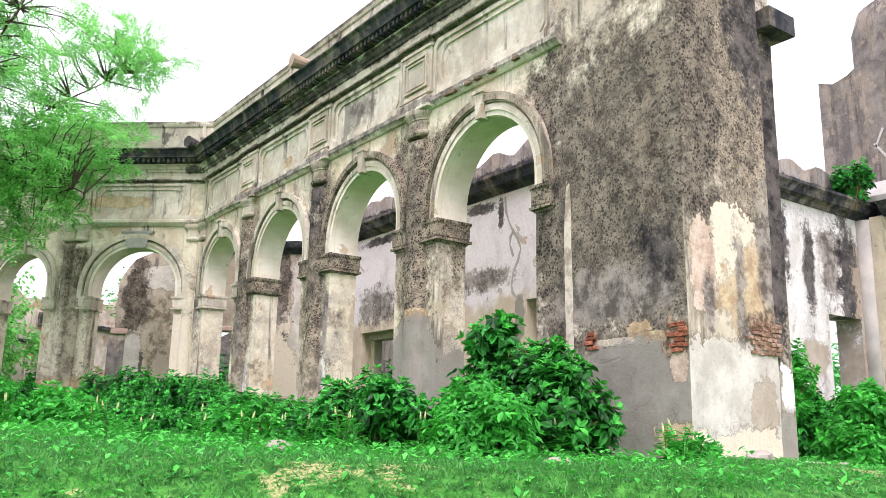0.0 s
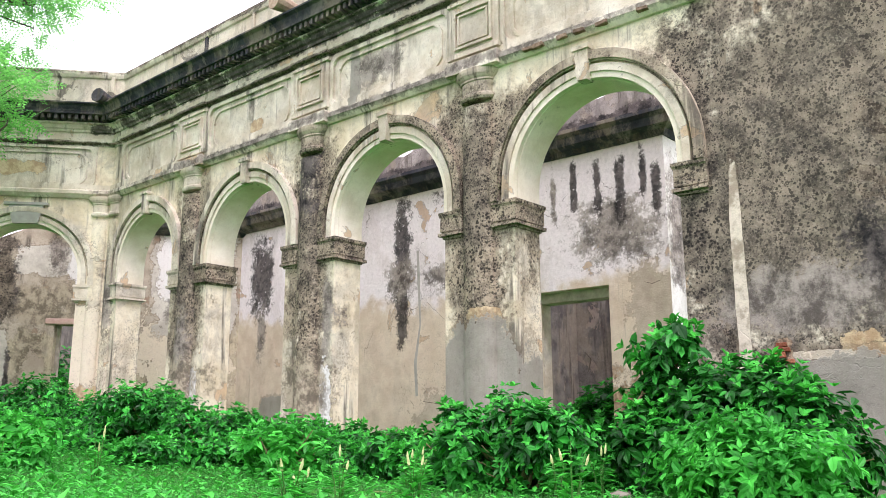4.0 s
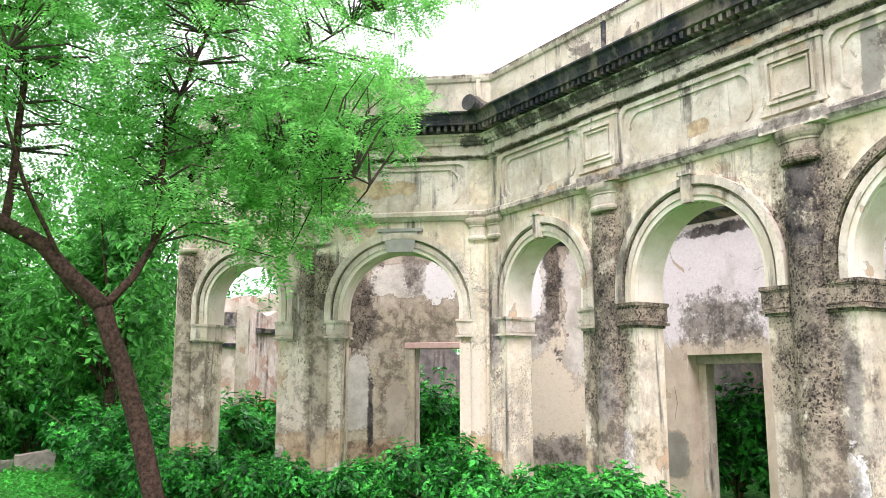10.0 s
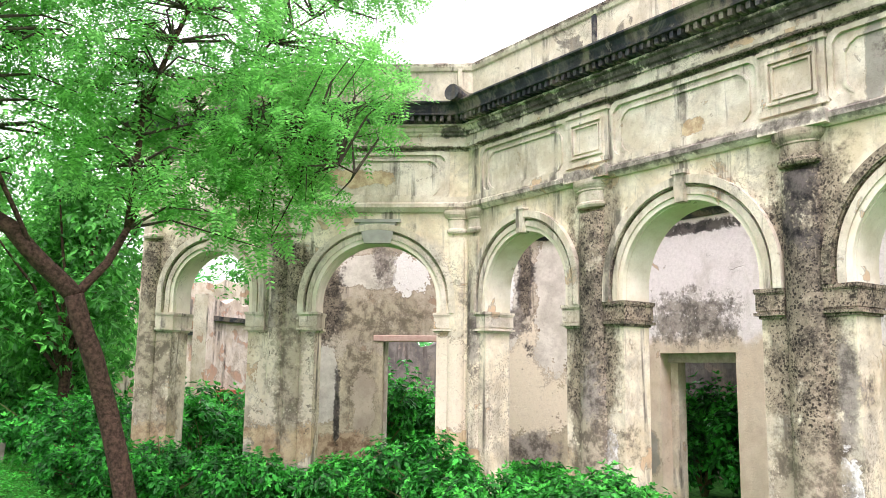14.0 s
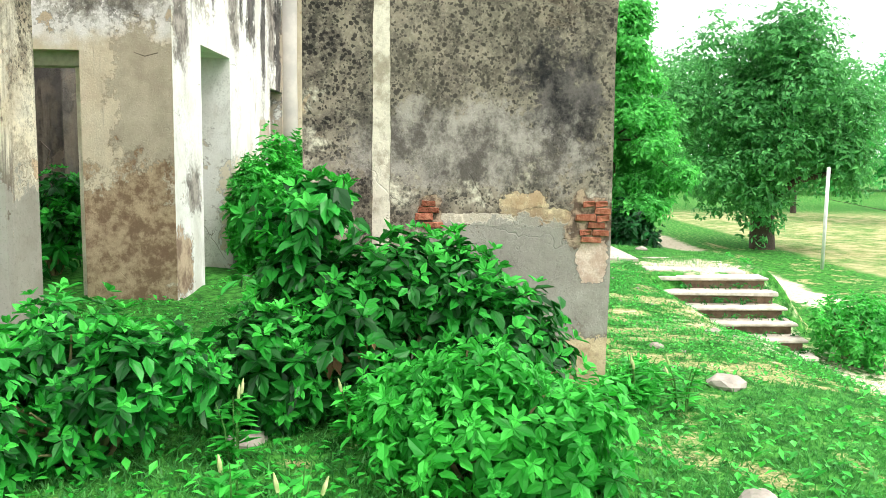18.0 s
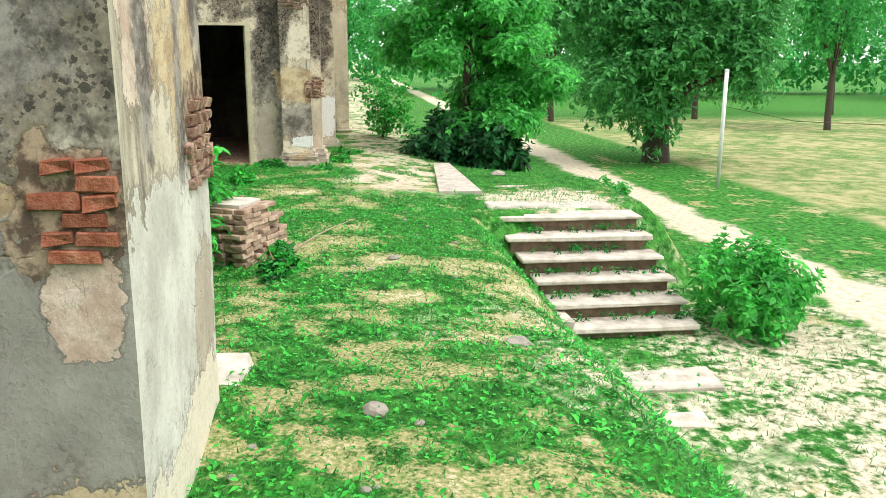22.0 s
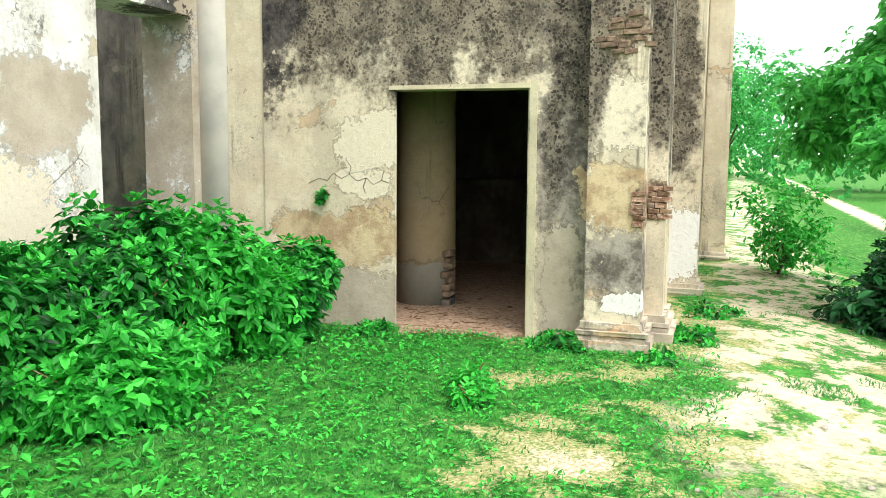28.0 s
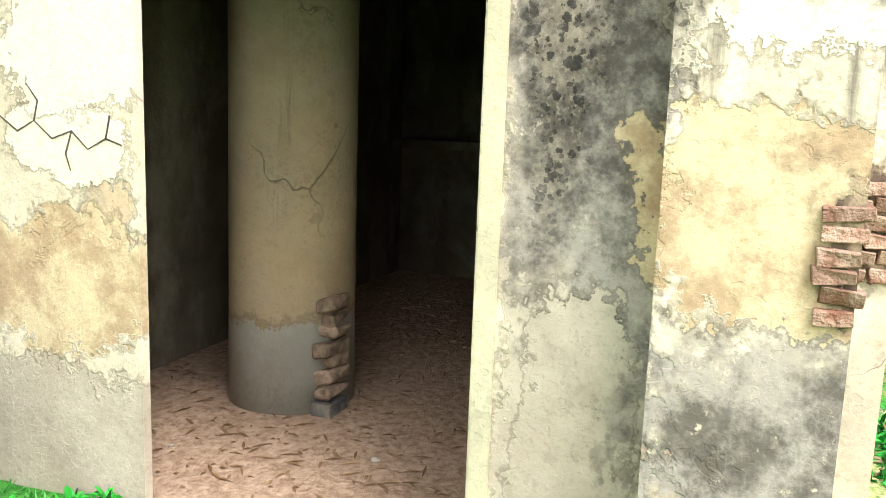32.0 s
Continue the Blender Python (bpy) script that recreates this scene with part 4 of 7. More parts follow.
for u in PILS:
    pedestal(M1, u)
pedestal(M2, L2 - 0.1, 0.34), pedestal(M3, 0.22, 0.3), pedestal(M3, L3 - 0.2, 0.36)
for m, u0, u1 in ((M1, 6.6, PILS[0] - 0.37), (M1, PILS[0] + 0.37, PILS[1] - 0.37), (M1, PILS[1] + 0.37, PILS[2] - 0.37), (M1, PILS[2] + 0.37, 17.8), (M2, 0.3, L2 - 0.30), (M3, 0.42, L3 - 0.42)):
    part("panel_frame", panel_frame(u1 - u0 - 0.02, 0.80, 0.10, 0.06, 0.045), frieze_plaster, arcade, m=m @ pose((u0 + u1) / 2, 0.0, 6.53))
    part("panel_frame", panel_frame(u1 - u0 - 0.34, 0.62, 0.13, 0.026, 0.032), frieze_plaster, arcade, m=m @ pose((u0 + u1) / 2, 0.0, 6.49))
    # the recessed field between the pedestals has its own skin
    fld = bmesh.new()
    box(fld, (u0, -0.02, 6.165), (u1, 0.004, 6.935), 0.0)
    part("frieze_field", fld, frieze_plaster, arcade, m=m)

# ---- the broken pier at the near end of the arcade ----
pier = thing("wall_pier", "massive mould-blackened plaster pier with cement-patched foot", "pier", kind="structure")


def rough_block(a, b, cuts, amp, seed):
    """A block with a grid on its faces, pushed in and out a little, so that edges run uneven."""
    bm = bmesh.new()
    box(bm, a, b)
    bmesh.ops.subdivide_edges(bm, edges=bm.edges[:], cuts=cuts, use_grid_fill=True)
    for v in bm.verts:
        v.co += amp * noise.noise_vector(v.co * 1.9 + Vector((seed, 0, 0))) + 0.5 * amp * noise.noise_vector(v.co * 6 + Vector((0, seed, 0)))
    return bm


pm = rough_block((6.36, 4.895, 0.5), (7.78, 6.5, 8.0), 14, 0.018, 3)
po = part("pier_body", pm, front_plaster, pier)
po.data.materials.append(side_plaster)
for f in po.data.polygons:
    if f.normal.y < -0.7:
        f.material_index = 1
part("pier_cornice_stub", sweep([(-0.2, 6.0), (0.01, 6.0), (0.09, 6.12), (0.10, 6.17), (0.01, 6.22), (-0.2, 6.24)], [(8.25, 5.5), (8.25, 5.03), (7.95, 5.03)][::-1]), cornice_black, pier)
part("pier_edge", rough_block((7.70, 5.03, 0.5), (8.25, 6.49, 7.95), 10, 0.015, 5), edge_plaster, pier)
bm = bmesh.new()
for z0, z1, o in ((3.55, 4.05, 0.05), (4.05, 4.2, 0.10), (4.2, 4.55, 0.03)):
    box(bm, (8.15, 5.2, z0), (8.25 + o, 5.9, z1), 0.01)
part("broken_springer", bm, mould_plaster, pier)
foot = bmesh.new()
vs = box(foot, (7.80, 4.72, 0.9), (8.42, 5.06, 1.25), 0.02)
for v in vs:
    if v.co.y < 4.8 and v.co.z > 1.2:
        v.co.y += 0.12
part("stone_footing", foot, stone_slab, pier)

# ---- the inner block behind the arcade ----
inner = thing("wall_inner", "pinkish white inner wall with black streaks over bare tan plaster", "wall", kind="structure")
XI, YS = 10.35, 9.0
MI = wall_frame((XI, YS), (XI, 30))
part("wall_body", slab_of(pierced(0.0, 10.9, 0.6, 6.2, [(1.03, 2.61, 3.92), (7.05, 8.62, 3.76)]), 0.55), inner_plaster, inner, m=MI)
MS = wall_frame((19.2, YS), (XI, YS))
LS = 19.2 - XI
part("wall_body", slab_of(pierced(0.0, LS - 0.004, 0.6, 6.2, [(19.2 - 17.45, 19.2 - 16.2, 3.95), (19.2 - 13.1, 19.2 - 11.55, 4.14)]), 0.55), white_plaster, inner, "glaring white side wall with black streaks", m=MS)
part("inner_cornice", sweep([(-0.2, 6.12), (0.03, 6.12), (0.08, 6.2), (0.2, 6.25), (0.24, 6.36), (0.30, 6.42), (0.30, 6.48), (-0.2, 6.55)], [(19.2, YS), (XI, YS), (XI, 19.9)]), cornice_black, inner)
for mm, ll, rag in ((MI, 10.9, 0.25), (MS, LS, 0.2)):
    part("inner_parapet", slab_of(pierced(0.06, ll, 6.5, 7.14, [], rag, 0.22), 0.4), parapet_dark, inner, m=mm @ pose(0, -0.16, 0))
for a, b, z in ((1.03, 2.61, 3.92), (7.05, 8.62, 3.76)):
    bm = bmesh.new()
    box(bm, (a, -0.5, z - 0.16), (b, -0.22, z), 0.006)
    part("door_lintel", bm, stone_slab, inner, m=MI)
    bm = bmesh.new()
    box(bm, (a, -0.5, 0.9), (a + 0.16, -0.28, z - 0.16), 0.006), box(bm, (b - 0.16, -0.5, 0.9), (b, -0.28, z - 0.16), 0.006)
    part("door_jamb", bm, frieze_plaster, inner, m=MI)
# canted inner wall behind the canted bays
off = 3.7
n2 = Vector((M2[0][1], M2[1][1]))
A2 = Vector(DD) - n2 * off + Vector((M2[0][0], M2[1][0])) * (-2.3)
B2 = A2 + Vector((M2[0][0], M2[1][0])) * 4.8
MF = wall_frame(A2, B2)
cant = thing("wall_canted_inner", "brown stained inner wall with a pink door lintel", "wall", kind="structure")
edge = [(5.92, 3.95), (5.93, 4.6), (5.90, 5.3), (5.72, 5.62), (5.5, 5.9), (5.0, 6.12), (4.0, 6.2), (2.0, 6.18), (0.0, 6.2)]
part("wall_body", slab_of([(0.0, 0.6), (2.6, 0.6), (2.6, 3.98), (4.2, 3.98), (4.2, 0.6), (5.6, 0.6), (5.6, 3.95)] + edge, 0.5), facet_inner, cant, m=MF)
lintel_pink = plain("lintel_pink", (0.50, 0.33, 0.28), (0.60, 0.44, 0.38), 8.0)
part("door_lintel", bevelled((2.45, -0.1, 3.97), (4.40, 0.025, 4.10)), lintel_pink, cant, "faded pink lintel", m=MF)
part("broken_lintel", bevelled((5.55, -0.3, 3.86), (6.02, 0.02, 4.0), 0.015, 0.015), lintel_pink, cant, "broken end of a pink lintel", m=MF)
part("inner_cornice", sweep([(-0.2, 6.05), (0.03, 6.05), (0.2, 6.2), (0.26, 6.36), (-0.2, 6.42)], [A2, A2 + (B2 - A2).normalized() * 4.4]), cornice_black, cant)
for a, b, z in ((2.6, 4.2, 3.98),):
    jb = bmesh.new()
    box(jb, (a, -0.35, 0.9), (a + 0.06, -0.2, z), 0.006), box(jb, (b - 0.06, -0.35, 0.9), (b, -0.2, z), 0.006)
    part("door_jamb", jb, stone_slab, cant, m=MF)

# ---- the corner block with the dark doorway ----
XD = 17.6
block = thing("wall_door_block", "tall plaster block with a dark doorway, mould above, cream below", "wall", kind="structure")
MD = wall_frame((XD, 4.8), (XD, 9.0))
part("wall_front", slab_of(pierced(0.0, 3.52, 0.6, 6.15, [(0.97, 2.19, 3.26)]), 0.04), door_plaster, block, m=MD)
ME = wall_frame((26.4, 4.95), (XD + 0.145, 4.95))
part("wall_side", slab_of(pierced(0.0, 8.655, 0.4, 6.15, []), 0.45), door_plaster, block, m=ME)
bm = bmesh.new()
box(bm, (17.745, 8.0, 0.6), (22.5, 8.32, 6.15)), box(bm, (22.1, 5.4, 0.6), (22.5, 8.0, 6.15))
part("wall_inside", bm, shaded_plaster, block)
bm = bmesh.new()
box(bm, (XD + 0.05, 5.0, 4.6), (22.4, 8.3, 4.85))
ceil = part("ceiling", bm, shaded_plaster, None)
tagged(ceil, "ceiling of the doorway room, toned dark for the room's shade", "ceiling", kind="structure")
bm = bmesh.new()
box(bm, (XD + 0.02, 5.35, 0.8), (22.2, 8.05, 1.13))
vs = box(bm, (XD - 0.34, 5.82, 0.8), (XD + 0.05, 6.95, 1.126), 0.0)
for q in vs:
    if q.co.x < XD - 0.2:
        q.co.y, q.co.z = q.co.y * 0.8 + 6.38 * 0.2, min(q.co.z, 1.085)
fl = part("floor_room", bm, earth_floor, None)
tagged(fl, "reddish trodden earth floor inside the doorway", "floor", kind="structure")
part("cornice", sweep([(-0.2, 6.1), (0.03, 6.1), (0.1, 6.18), (0.2, 6.24), (0.26, 6.34), (0.30, 6.38), (-0.2, 6.5)], [(26.4, 4.8), (XD, 4.8), (XD, 8.4)]), cornice_black, block)
up = thing("wall_upper", "dark stone upper storey wall with scratched marks", "wall", kind="structure")
part("sloped_roof", sweep([(-1.6, 6.5), (0.0, 6.5), (0.0, 6.62), (-1.6, 7.5)], [(26.0, 5.0), (XD + 0.1, 5.0), (XD + 0.1, 9.4)]), cement, up)
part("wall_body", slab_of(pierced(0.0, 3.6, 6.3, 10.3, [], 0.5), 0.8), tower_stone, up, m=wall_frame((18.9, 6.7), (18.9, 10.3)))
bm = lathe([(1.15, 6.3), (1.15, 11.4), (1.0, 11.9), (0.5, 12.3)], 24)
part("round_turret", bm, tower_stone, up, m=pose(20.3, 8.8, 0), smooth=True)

# pilasters on the corner and along the side of the door block
base_plaster = plaster("base_plaster", (0.50, 0.42, 0.32), (0.66, 0.59, 0.48), mold=0.9, under_amt=0.6)
def side_pilaster(x0, x1, y0, y1, base=1.12):
    bm = bmesh.new()
    box(bm, (x0, y0, 0.6), (x1, y1, 6.12), 0.012)
    part("pilaster", bm, door_plaster, block)
    bm = bmesh.new()
    for z0, z1, o in ((base - 0.3, base + 0.05, 0.10), (base + 0.05, base + 0.10, 0.06), (base + 0.10, base + 0.14, 0.075), (base + 0.14, base + 0.20, 0.03)):
        box(bm, (x0 - o, y0 - o, z0), (x1 + 0.01, y1 + o * 0.6, z1), 0.012)
    part("pilaster_base", bm, base_plaster, block)


side_pilaster(17.42, 17.8, 4.79, 5.24)
side_pilaster(17.9, 18.5, 4.64, 5.0)
side_pilaster(20.6, 21.1, 4.44, 5.0, 1.0)
side_pilaster(21.5, 21.9, 4.60, 5.0, 1.0)
bm = bmesh.new()
box(bm, (24.6, 4.25, 0.5), (27.6, 5.4, 6.15), 0.01)
part("side_projection", bm, door_plaster, block)
side_pilaster(24.5, 25.0, 4.15, 4.5, 0.95)
for x in (18.1, 21.3):
    part("half_column", lathe([(0.15, 0.7), (0.15, 6.1)], 14), door_plaster, block, m=pose(x, 4.93, 0), smooth=True)
# door surround
bm = bmesh.new()
box(bm, (0.925, -0.26, 1.0), (1.0, -0.10, 3.25), 0.004), box(bm, (0.90, -0.2, 1.0), (0.96, 0.008, 3.30), 0.004), box(bm, (0.96, -0.3, 3.245), (2.24, 0.012, 3.285), 0.004)
part("door_surround", bm, plaster("surround_plaster", (0.50, 0.44, 0.30), (0.62, 0.56, 0.40), mold=0.4), block, m=MD)
# engaged shafts in the corner between the side wall and the door wall
part("corner_pier", rough_block((17.62, 8.325, 0.6), (18.2, 8.72, 6.15), 6, 0.012, 9), plaster("corner_plaster", (0.62, 0.52, 0.37), (0.72, 0.64, 0.48), mold=0.4, under_amt=0.4), block)
part("engaged_shaft", lathe([(0.24, 0.6), (0.24, 6.1)], 18), plain("shaft_grey", (0.42, 0.40, 0.36), (0.54, 0.51, 0.45), 3.0), block, "smooth grey plastered half shaft", m=pose(17.78, 8.9, 0), smooth=True)
# the round column inside the room
col = thing("column_room", "round tan plaster column with a chipped cement foot inside the dark room", "column", kind="structure")
column_mat = plaster("column_plaster", (0.28, 0.20, 0.112), (0.38, 0.28, 0.165), (0.24, 0.17, 0.10), mold=0.4, under_amt=0.1, zones=[((18.9, 7.05, 1.15), (0.6, 0.6, 0.44), "cement")])
part("shaft", lathe([(0.315, 1.12), (0.31, 1.7), (0.30, 4.6)], 32), column_mat, col, m=pose(18.86, 7.14, 0), smooth=True)
for k in range(7):
    part("chipped_brick", bevelled((18.64 + 0.03 * (k % 3), 6.805 + 0.012 * (k % 2), 1.20 + 0.072 * k), (18.84, 6.90, 1.262 + 0.072 * k), 0.012, 0.02), brick_old, col)
# Solid black block in place of the shaded hollow of the broken foot.
part("foot_hole_shade", rough_block((18.63, 6.80, 1.11), (18.80, 6.90, 1.19), 3, 0.012, 13), cornice_black, col, "black block for the shade of a hole broken into the foot")
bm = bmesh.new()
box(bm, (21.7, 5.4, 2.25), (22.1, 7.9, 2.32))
part("wall_shelf", bm, shaded_plaster, block)
# rooms behind the inner wall: partition, back wall
back_wall = thing("wall_back", "ruined back wall of the roofless rooms, toned dark for their shade", "wall", kind="structure")
# Dark stone on back wall and partition puts the rooms' shade into the colour.
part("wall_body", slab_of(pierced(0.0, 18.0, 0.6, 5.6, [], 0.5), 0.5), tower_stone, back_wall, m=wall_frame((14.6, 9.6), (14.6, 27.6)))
# Unseen slab, added to keep daylight out of the rooms behind the doors.
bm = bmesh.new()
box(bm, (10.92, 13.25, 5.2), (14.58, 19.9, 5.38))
tagged(part("ceiling_added", bm, shaded_plaster, None), "added unseen ceiling that keeps the inner rooms dark", "ceiling", kind="structure")
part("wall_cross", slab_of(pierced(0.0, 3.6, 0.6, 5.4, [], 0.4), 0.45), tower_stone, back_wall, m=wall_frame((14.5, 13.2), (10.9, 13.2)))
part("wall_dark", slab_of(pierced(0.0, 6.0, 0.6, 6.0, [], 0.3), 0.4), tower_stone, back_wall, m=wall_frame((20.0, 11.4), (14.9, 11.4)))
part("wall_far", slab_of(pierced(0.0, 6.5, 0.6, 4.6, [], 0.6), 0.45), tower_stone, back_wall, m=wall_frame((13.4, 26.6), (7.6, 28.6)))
# a small arched niche high in the door wall, and scratched marks on the upper storey
# The niche is a flat slab; its dark colour stands for the recess's shade.
part("niche", slab_of([(1.72, 5.3), (2.0, 5.3), (2.0, 5.62)] + arc(1.86, 0.14, 5.62, 8, 0, 180)[1:-1] + [(1.72, 5.62)], 0.02), shaded_plaster, block, "flat arched slab, dark for the shade of a small niche", m=MD @ pose(0, 0.006, 0))
scratch = plain("scratch_pale", (0.40, 0.38, 0.34), (0.52, 0.50, 0.46), 20.0)
for i, (u, z, w, h, a) in enumerate([(2.0, 8.1, 0.05, 0.75, 6), (2.25, 8.3, 0.05, 0.5, -25), (2.2, 7.95, 0.05, 0.6, 35), (1.45, 8.1, 0.05, 0.7, 0), (1.25, 8.3, 0.35, 0.05, 0), (1.25, 8.05, 0.35, 0.05, 8), (1.05, 8.15, 0.05, 0.6, -8)]):
    bar = bmesh.new()
    box(bar, (-w / 2, 0.0, -h / 2), (w / 2, 0.01, h / 2))
    part("scratch", bar, scratch, up, m=wall_frame((18.9, 6.7), (18.9, 10.3)) @ pose(u, 0.0, z, 0, a, 0))

# ---- plants ----
def leaf_cloud(lobes, n, size, rng, droop=0.35, shell=0.55, aspect=0.5, ovate=False, rosette=6):
    """Leaves in rosettes, spread in the outer part of ellipsoid lobes ((cx, cy, cz), (rx, ry, rz))."""
    k = max(1, int(n / rosette))
    vol = np.array([r[0] * r[1] * r[2] for _, r in lobes]) ** 0.67
    which = rng.choice(len(lobes), k, p=vol / vol.sum())
    c = np.array([l[0] for l in lobes])[which]
    r = np.array([l[1] for l in lobes])[which]
    d = rng.normal(size=(k, 3))
    d[:, 2] += 0.25
    d /= np.linalg.norm(d, axis=1)[:, None]
    rad = (shell + (1 - shell) * rng.random(k))[:, None] * (1 + 0.16 * rng.normal(size=k))[:, None]
    hub = c + d * r * rad
    n = k * rosette
    p, d = np.repeat(hub, rosette, 0), np.repeat(d, rosette, 0)
    face = d * 0.8 + np.array([0, 0, 0.7]) + rng.normal(scale=0.35, size=(n, 3))
    out = rng.normal(size=(n, 3)) + d * 0.35
    out -= face * (np.sum(out * face, 1) / np.sum(face * face, 1))[:, None]
    out /= np.linalg.norm(out, axis=1)[:, None] + 1e-9
    out[:, 2] -= droop * (0.5 + rng.random(n))
    out /= np.linalg.norm(out, axis=1)[:, None]
    side = np.cross(out, face)
    side /= np.linalg.norm(side, axis=1)[:, None] + 1e-9
    up = np.cross(side, out)
    s = (size * (0.5 + 0.9 * rng.random(n)))[:, None]
    p = p + out * s * 0.15 + rng.normal(scale=0.15 * size, size=(n, 3))
    w = s * aspect * 0.5
    if ovate:
        v = np.stack([p, p + out * s * 0.3 + side * w + up * s * 0.07, p + out * s * 0.72 + side * w * 0.72 + up * s * 0.05, p + out * s - up * s * 0.08,
                      p + out * s * 0.72 - side * w * 0.72 + up * s * 0.05, p + out * s * 0.3 - side * w + up * s * 0.07], 1).reshape(-1, 3)
        j = 6 * np.arange(n)[:, None]
        return v, np.concatenate([j + np.array([0, 1, 2, 3]), j + np.array([0, 3, 4, 5])])
    v = np.stack([p, p + out * s * 0.45 + side * w + up * s * 0.10, p + out * s - up * s * 0.06, p + out * s * 0.45 - side * w + up * s * 0.10], 1).reshape(-1, 3)
    j = 4 * np.arange(n)[:, None]
    return v, np.concatenate([j + np.array([0, 1, 2]), j + np.array([0, 2, 3])])


def sprigs(lobes, count, size, rng, tiers=3, per=5, shell=0.55, aspect=0.5):
    """Shoots that stand out of ellipsoid lobes, each with whorls of pointed leaves: returns the young topmost leaves and the older ones below."""
    vol = np.array([r[0] * r[1] * r[2] for _, r in lobes]) ** 0.67
    which = rng.choice(len(lobes), count, p=vol / vol.sum())
    c, r = np.array([l[0] for l in lobes])[which], np.array([l[1] for l in lobes])[which]
    d = rng.normal(size=(count, 3))
    d[:, 2] += 0.3
    d /= np.linalg.norm(d, axis=1)[:, None]
    hub = c + d * r * (shell + (1.08 - shell) * rng.random(count) ** 0.6)[:, None]
    axis_v = d * 0.8 + np.array([0, 0, 0.75]) + rng.normal(scale=0.25, size=(count, 3))
    axis_v /= np.linalg.norm(axis_v, axis=1)[:, None]
    e1 = np.cross(axis_v, np.array([0.31, 0.87, 0.38]))
    e1 /= np.linalg.norm(e1, axis=1)[:, None]
    e2 = np.cross(axis_v, e1)
    grow = (0.7 + 0.6 * rng.random(count))[:, None]
    sets = []
    for k in range(tiers):
        vs = []
        base = hub - axis_v * size * 0.62 * k * grow
        for i in range(per):
            a = (2 * math.pi * (i / per + 0.38 * k) + rng.normal(scale=0.35, size=count))[:, None]
            rad = e1 * np.cos(a) + e2 * np.sin(a)
            lift = (0.75 - 0.5 * k + rng.normal(scale=0.22, size=count))[:, None]
            out = rad + axis_v * lift
            out[:, 2] -= 0.15 * k
            out /= np.linalg.norm(out, axis=1)[:, None]
            side = np.cross(out, axis_v)
            side /= np.linalg.norm(side, axis=1)[:, None] + 1e-9
            up = np.cross(side, out)
            s = size * (0.62 + 0.26 * k) * grow * (0.8 + 0.4 * rng.random(count))[:, None]
            w = s * aspect * 0.5
            p = base + rad * size * 0.06
            vs.append(np.stack([p, p + out * s * 0.32 + side * w + up * s * 0.06, p + out * s * 0.72 + side * w * 0.7 + up * s * 0.03, p + out * s - up * s * 0.12,
                                p + out * s * 0.72 - side * w * 0.7 + up * s * 0.03, p + out * s * 0.32 - side * w + up * s * 0.06], 1).reshape(-1, 3))
        sets.append(np.concatenate(vs))
    def faced(v):
        j = 6 * np.arange(len(v) // 6)[:, None]
        return v, np.concatenate([j + np.array([0, 1, 2, 3]), j + np.array([0, 3, 4, 5])])
    return faced(sets[0]), faced(np.concatenate(sets[1:]))


def shrub(name, label, at, lobes, n, size, mat, seed, group="", dry=0, tips=0.3):
    rng = np.random.default_rng(seed)
    ob = thing(name, label, "shrub", at, group)
    bm = bmesh.new()
    for c, r in lobes:
        for _ in range(3):
            e = Vector(c) + Vector(rng.normal(scale=0.45, size=3)) * min(r)
            mid = Vector((e.x * 0.4 + rng.normal() * 0.05, e.y * 0.4 + rng.normal() * 0.05, e.z * 0.55))
            tube(bm, [(e.x * 0.05, e.y * 0.05, -0.15), mid, e], [0.02, 0.014, 0.005], 5)
    tagged(part("branchwork", bm, twig, ob), kind="stuff")
    young, old = sprigs(lobes, max(12, int(n / 11)), size * 1.25, rng, aspect=0.52)
    inner_v, inner_f = leaf_cloud(lobes, int(n * 0.3), size * 1.2, rng, shell=0.2, aspect=0.56, ovate=True)
    tagged(raw("foliage", np.concatenate([old[0], inner_v]), np.concatenate([old[1], inner_f + len(old[0])]), mat, ob), kind="stuff")
    tagged(raw("fresh_growth", *young, leaf_bright if tips else mat, ob, "fresh bright green tips"), kind="stuff")
    if dry:
        v, f = leaf_cloud([(lobes[0][0], tuple(0.8 * x for x in lobes[0][1]))], dry, size, rng, 1.2)
        tagged(raw("dead_foliage", v, f, leaf_dry, ob, "withered brown hanging leaves"), kind="stuff")
    return ob


def lobed(rx, ry, h, k, seed):
    rng = np.random.default_rng(seed)
    out = [((0, 0, h * 0.42), (rx * 0.6, ry * 0.6, h * 0.42))]
    for i in range(k):
        a = 2 * math.pi * (i + rng.random()) / k
        f = 0.45 + 0.35 * rng.random()
        hh = h * (0.35 + 0.45 * rng.random())
        out.append(((rx * f * math.cos(a), ry * f * math.sin(a), hh * 0.75), (rx * 0.36, ry * 0.36, h * 0.24)))
    return out


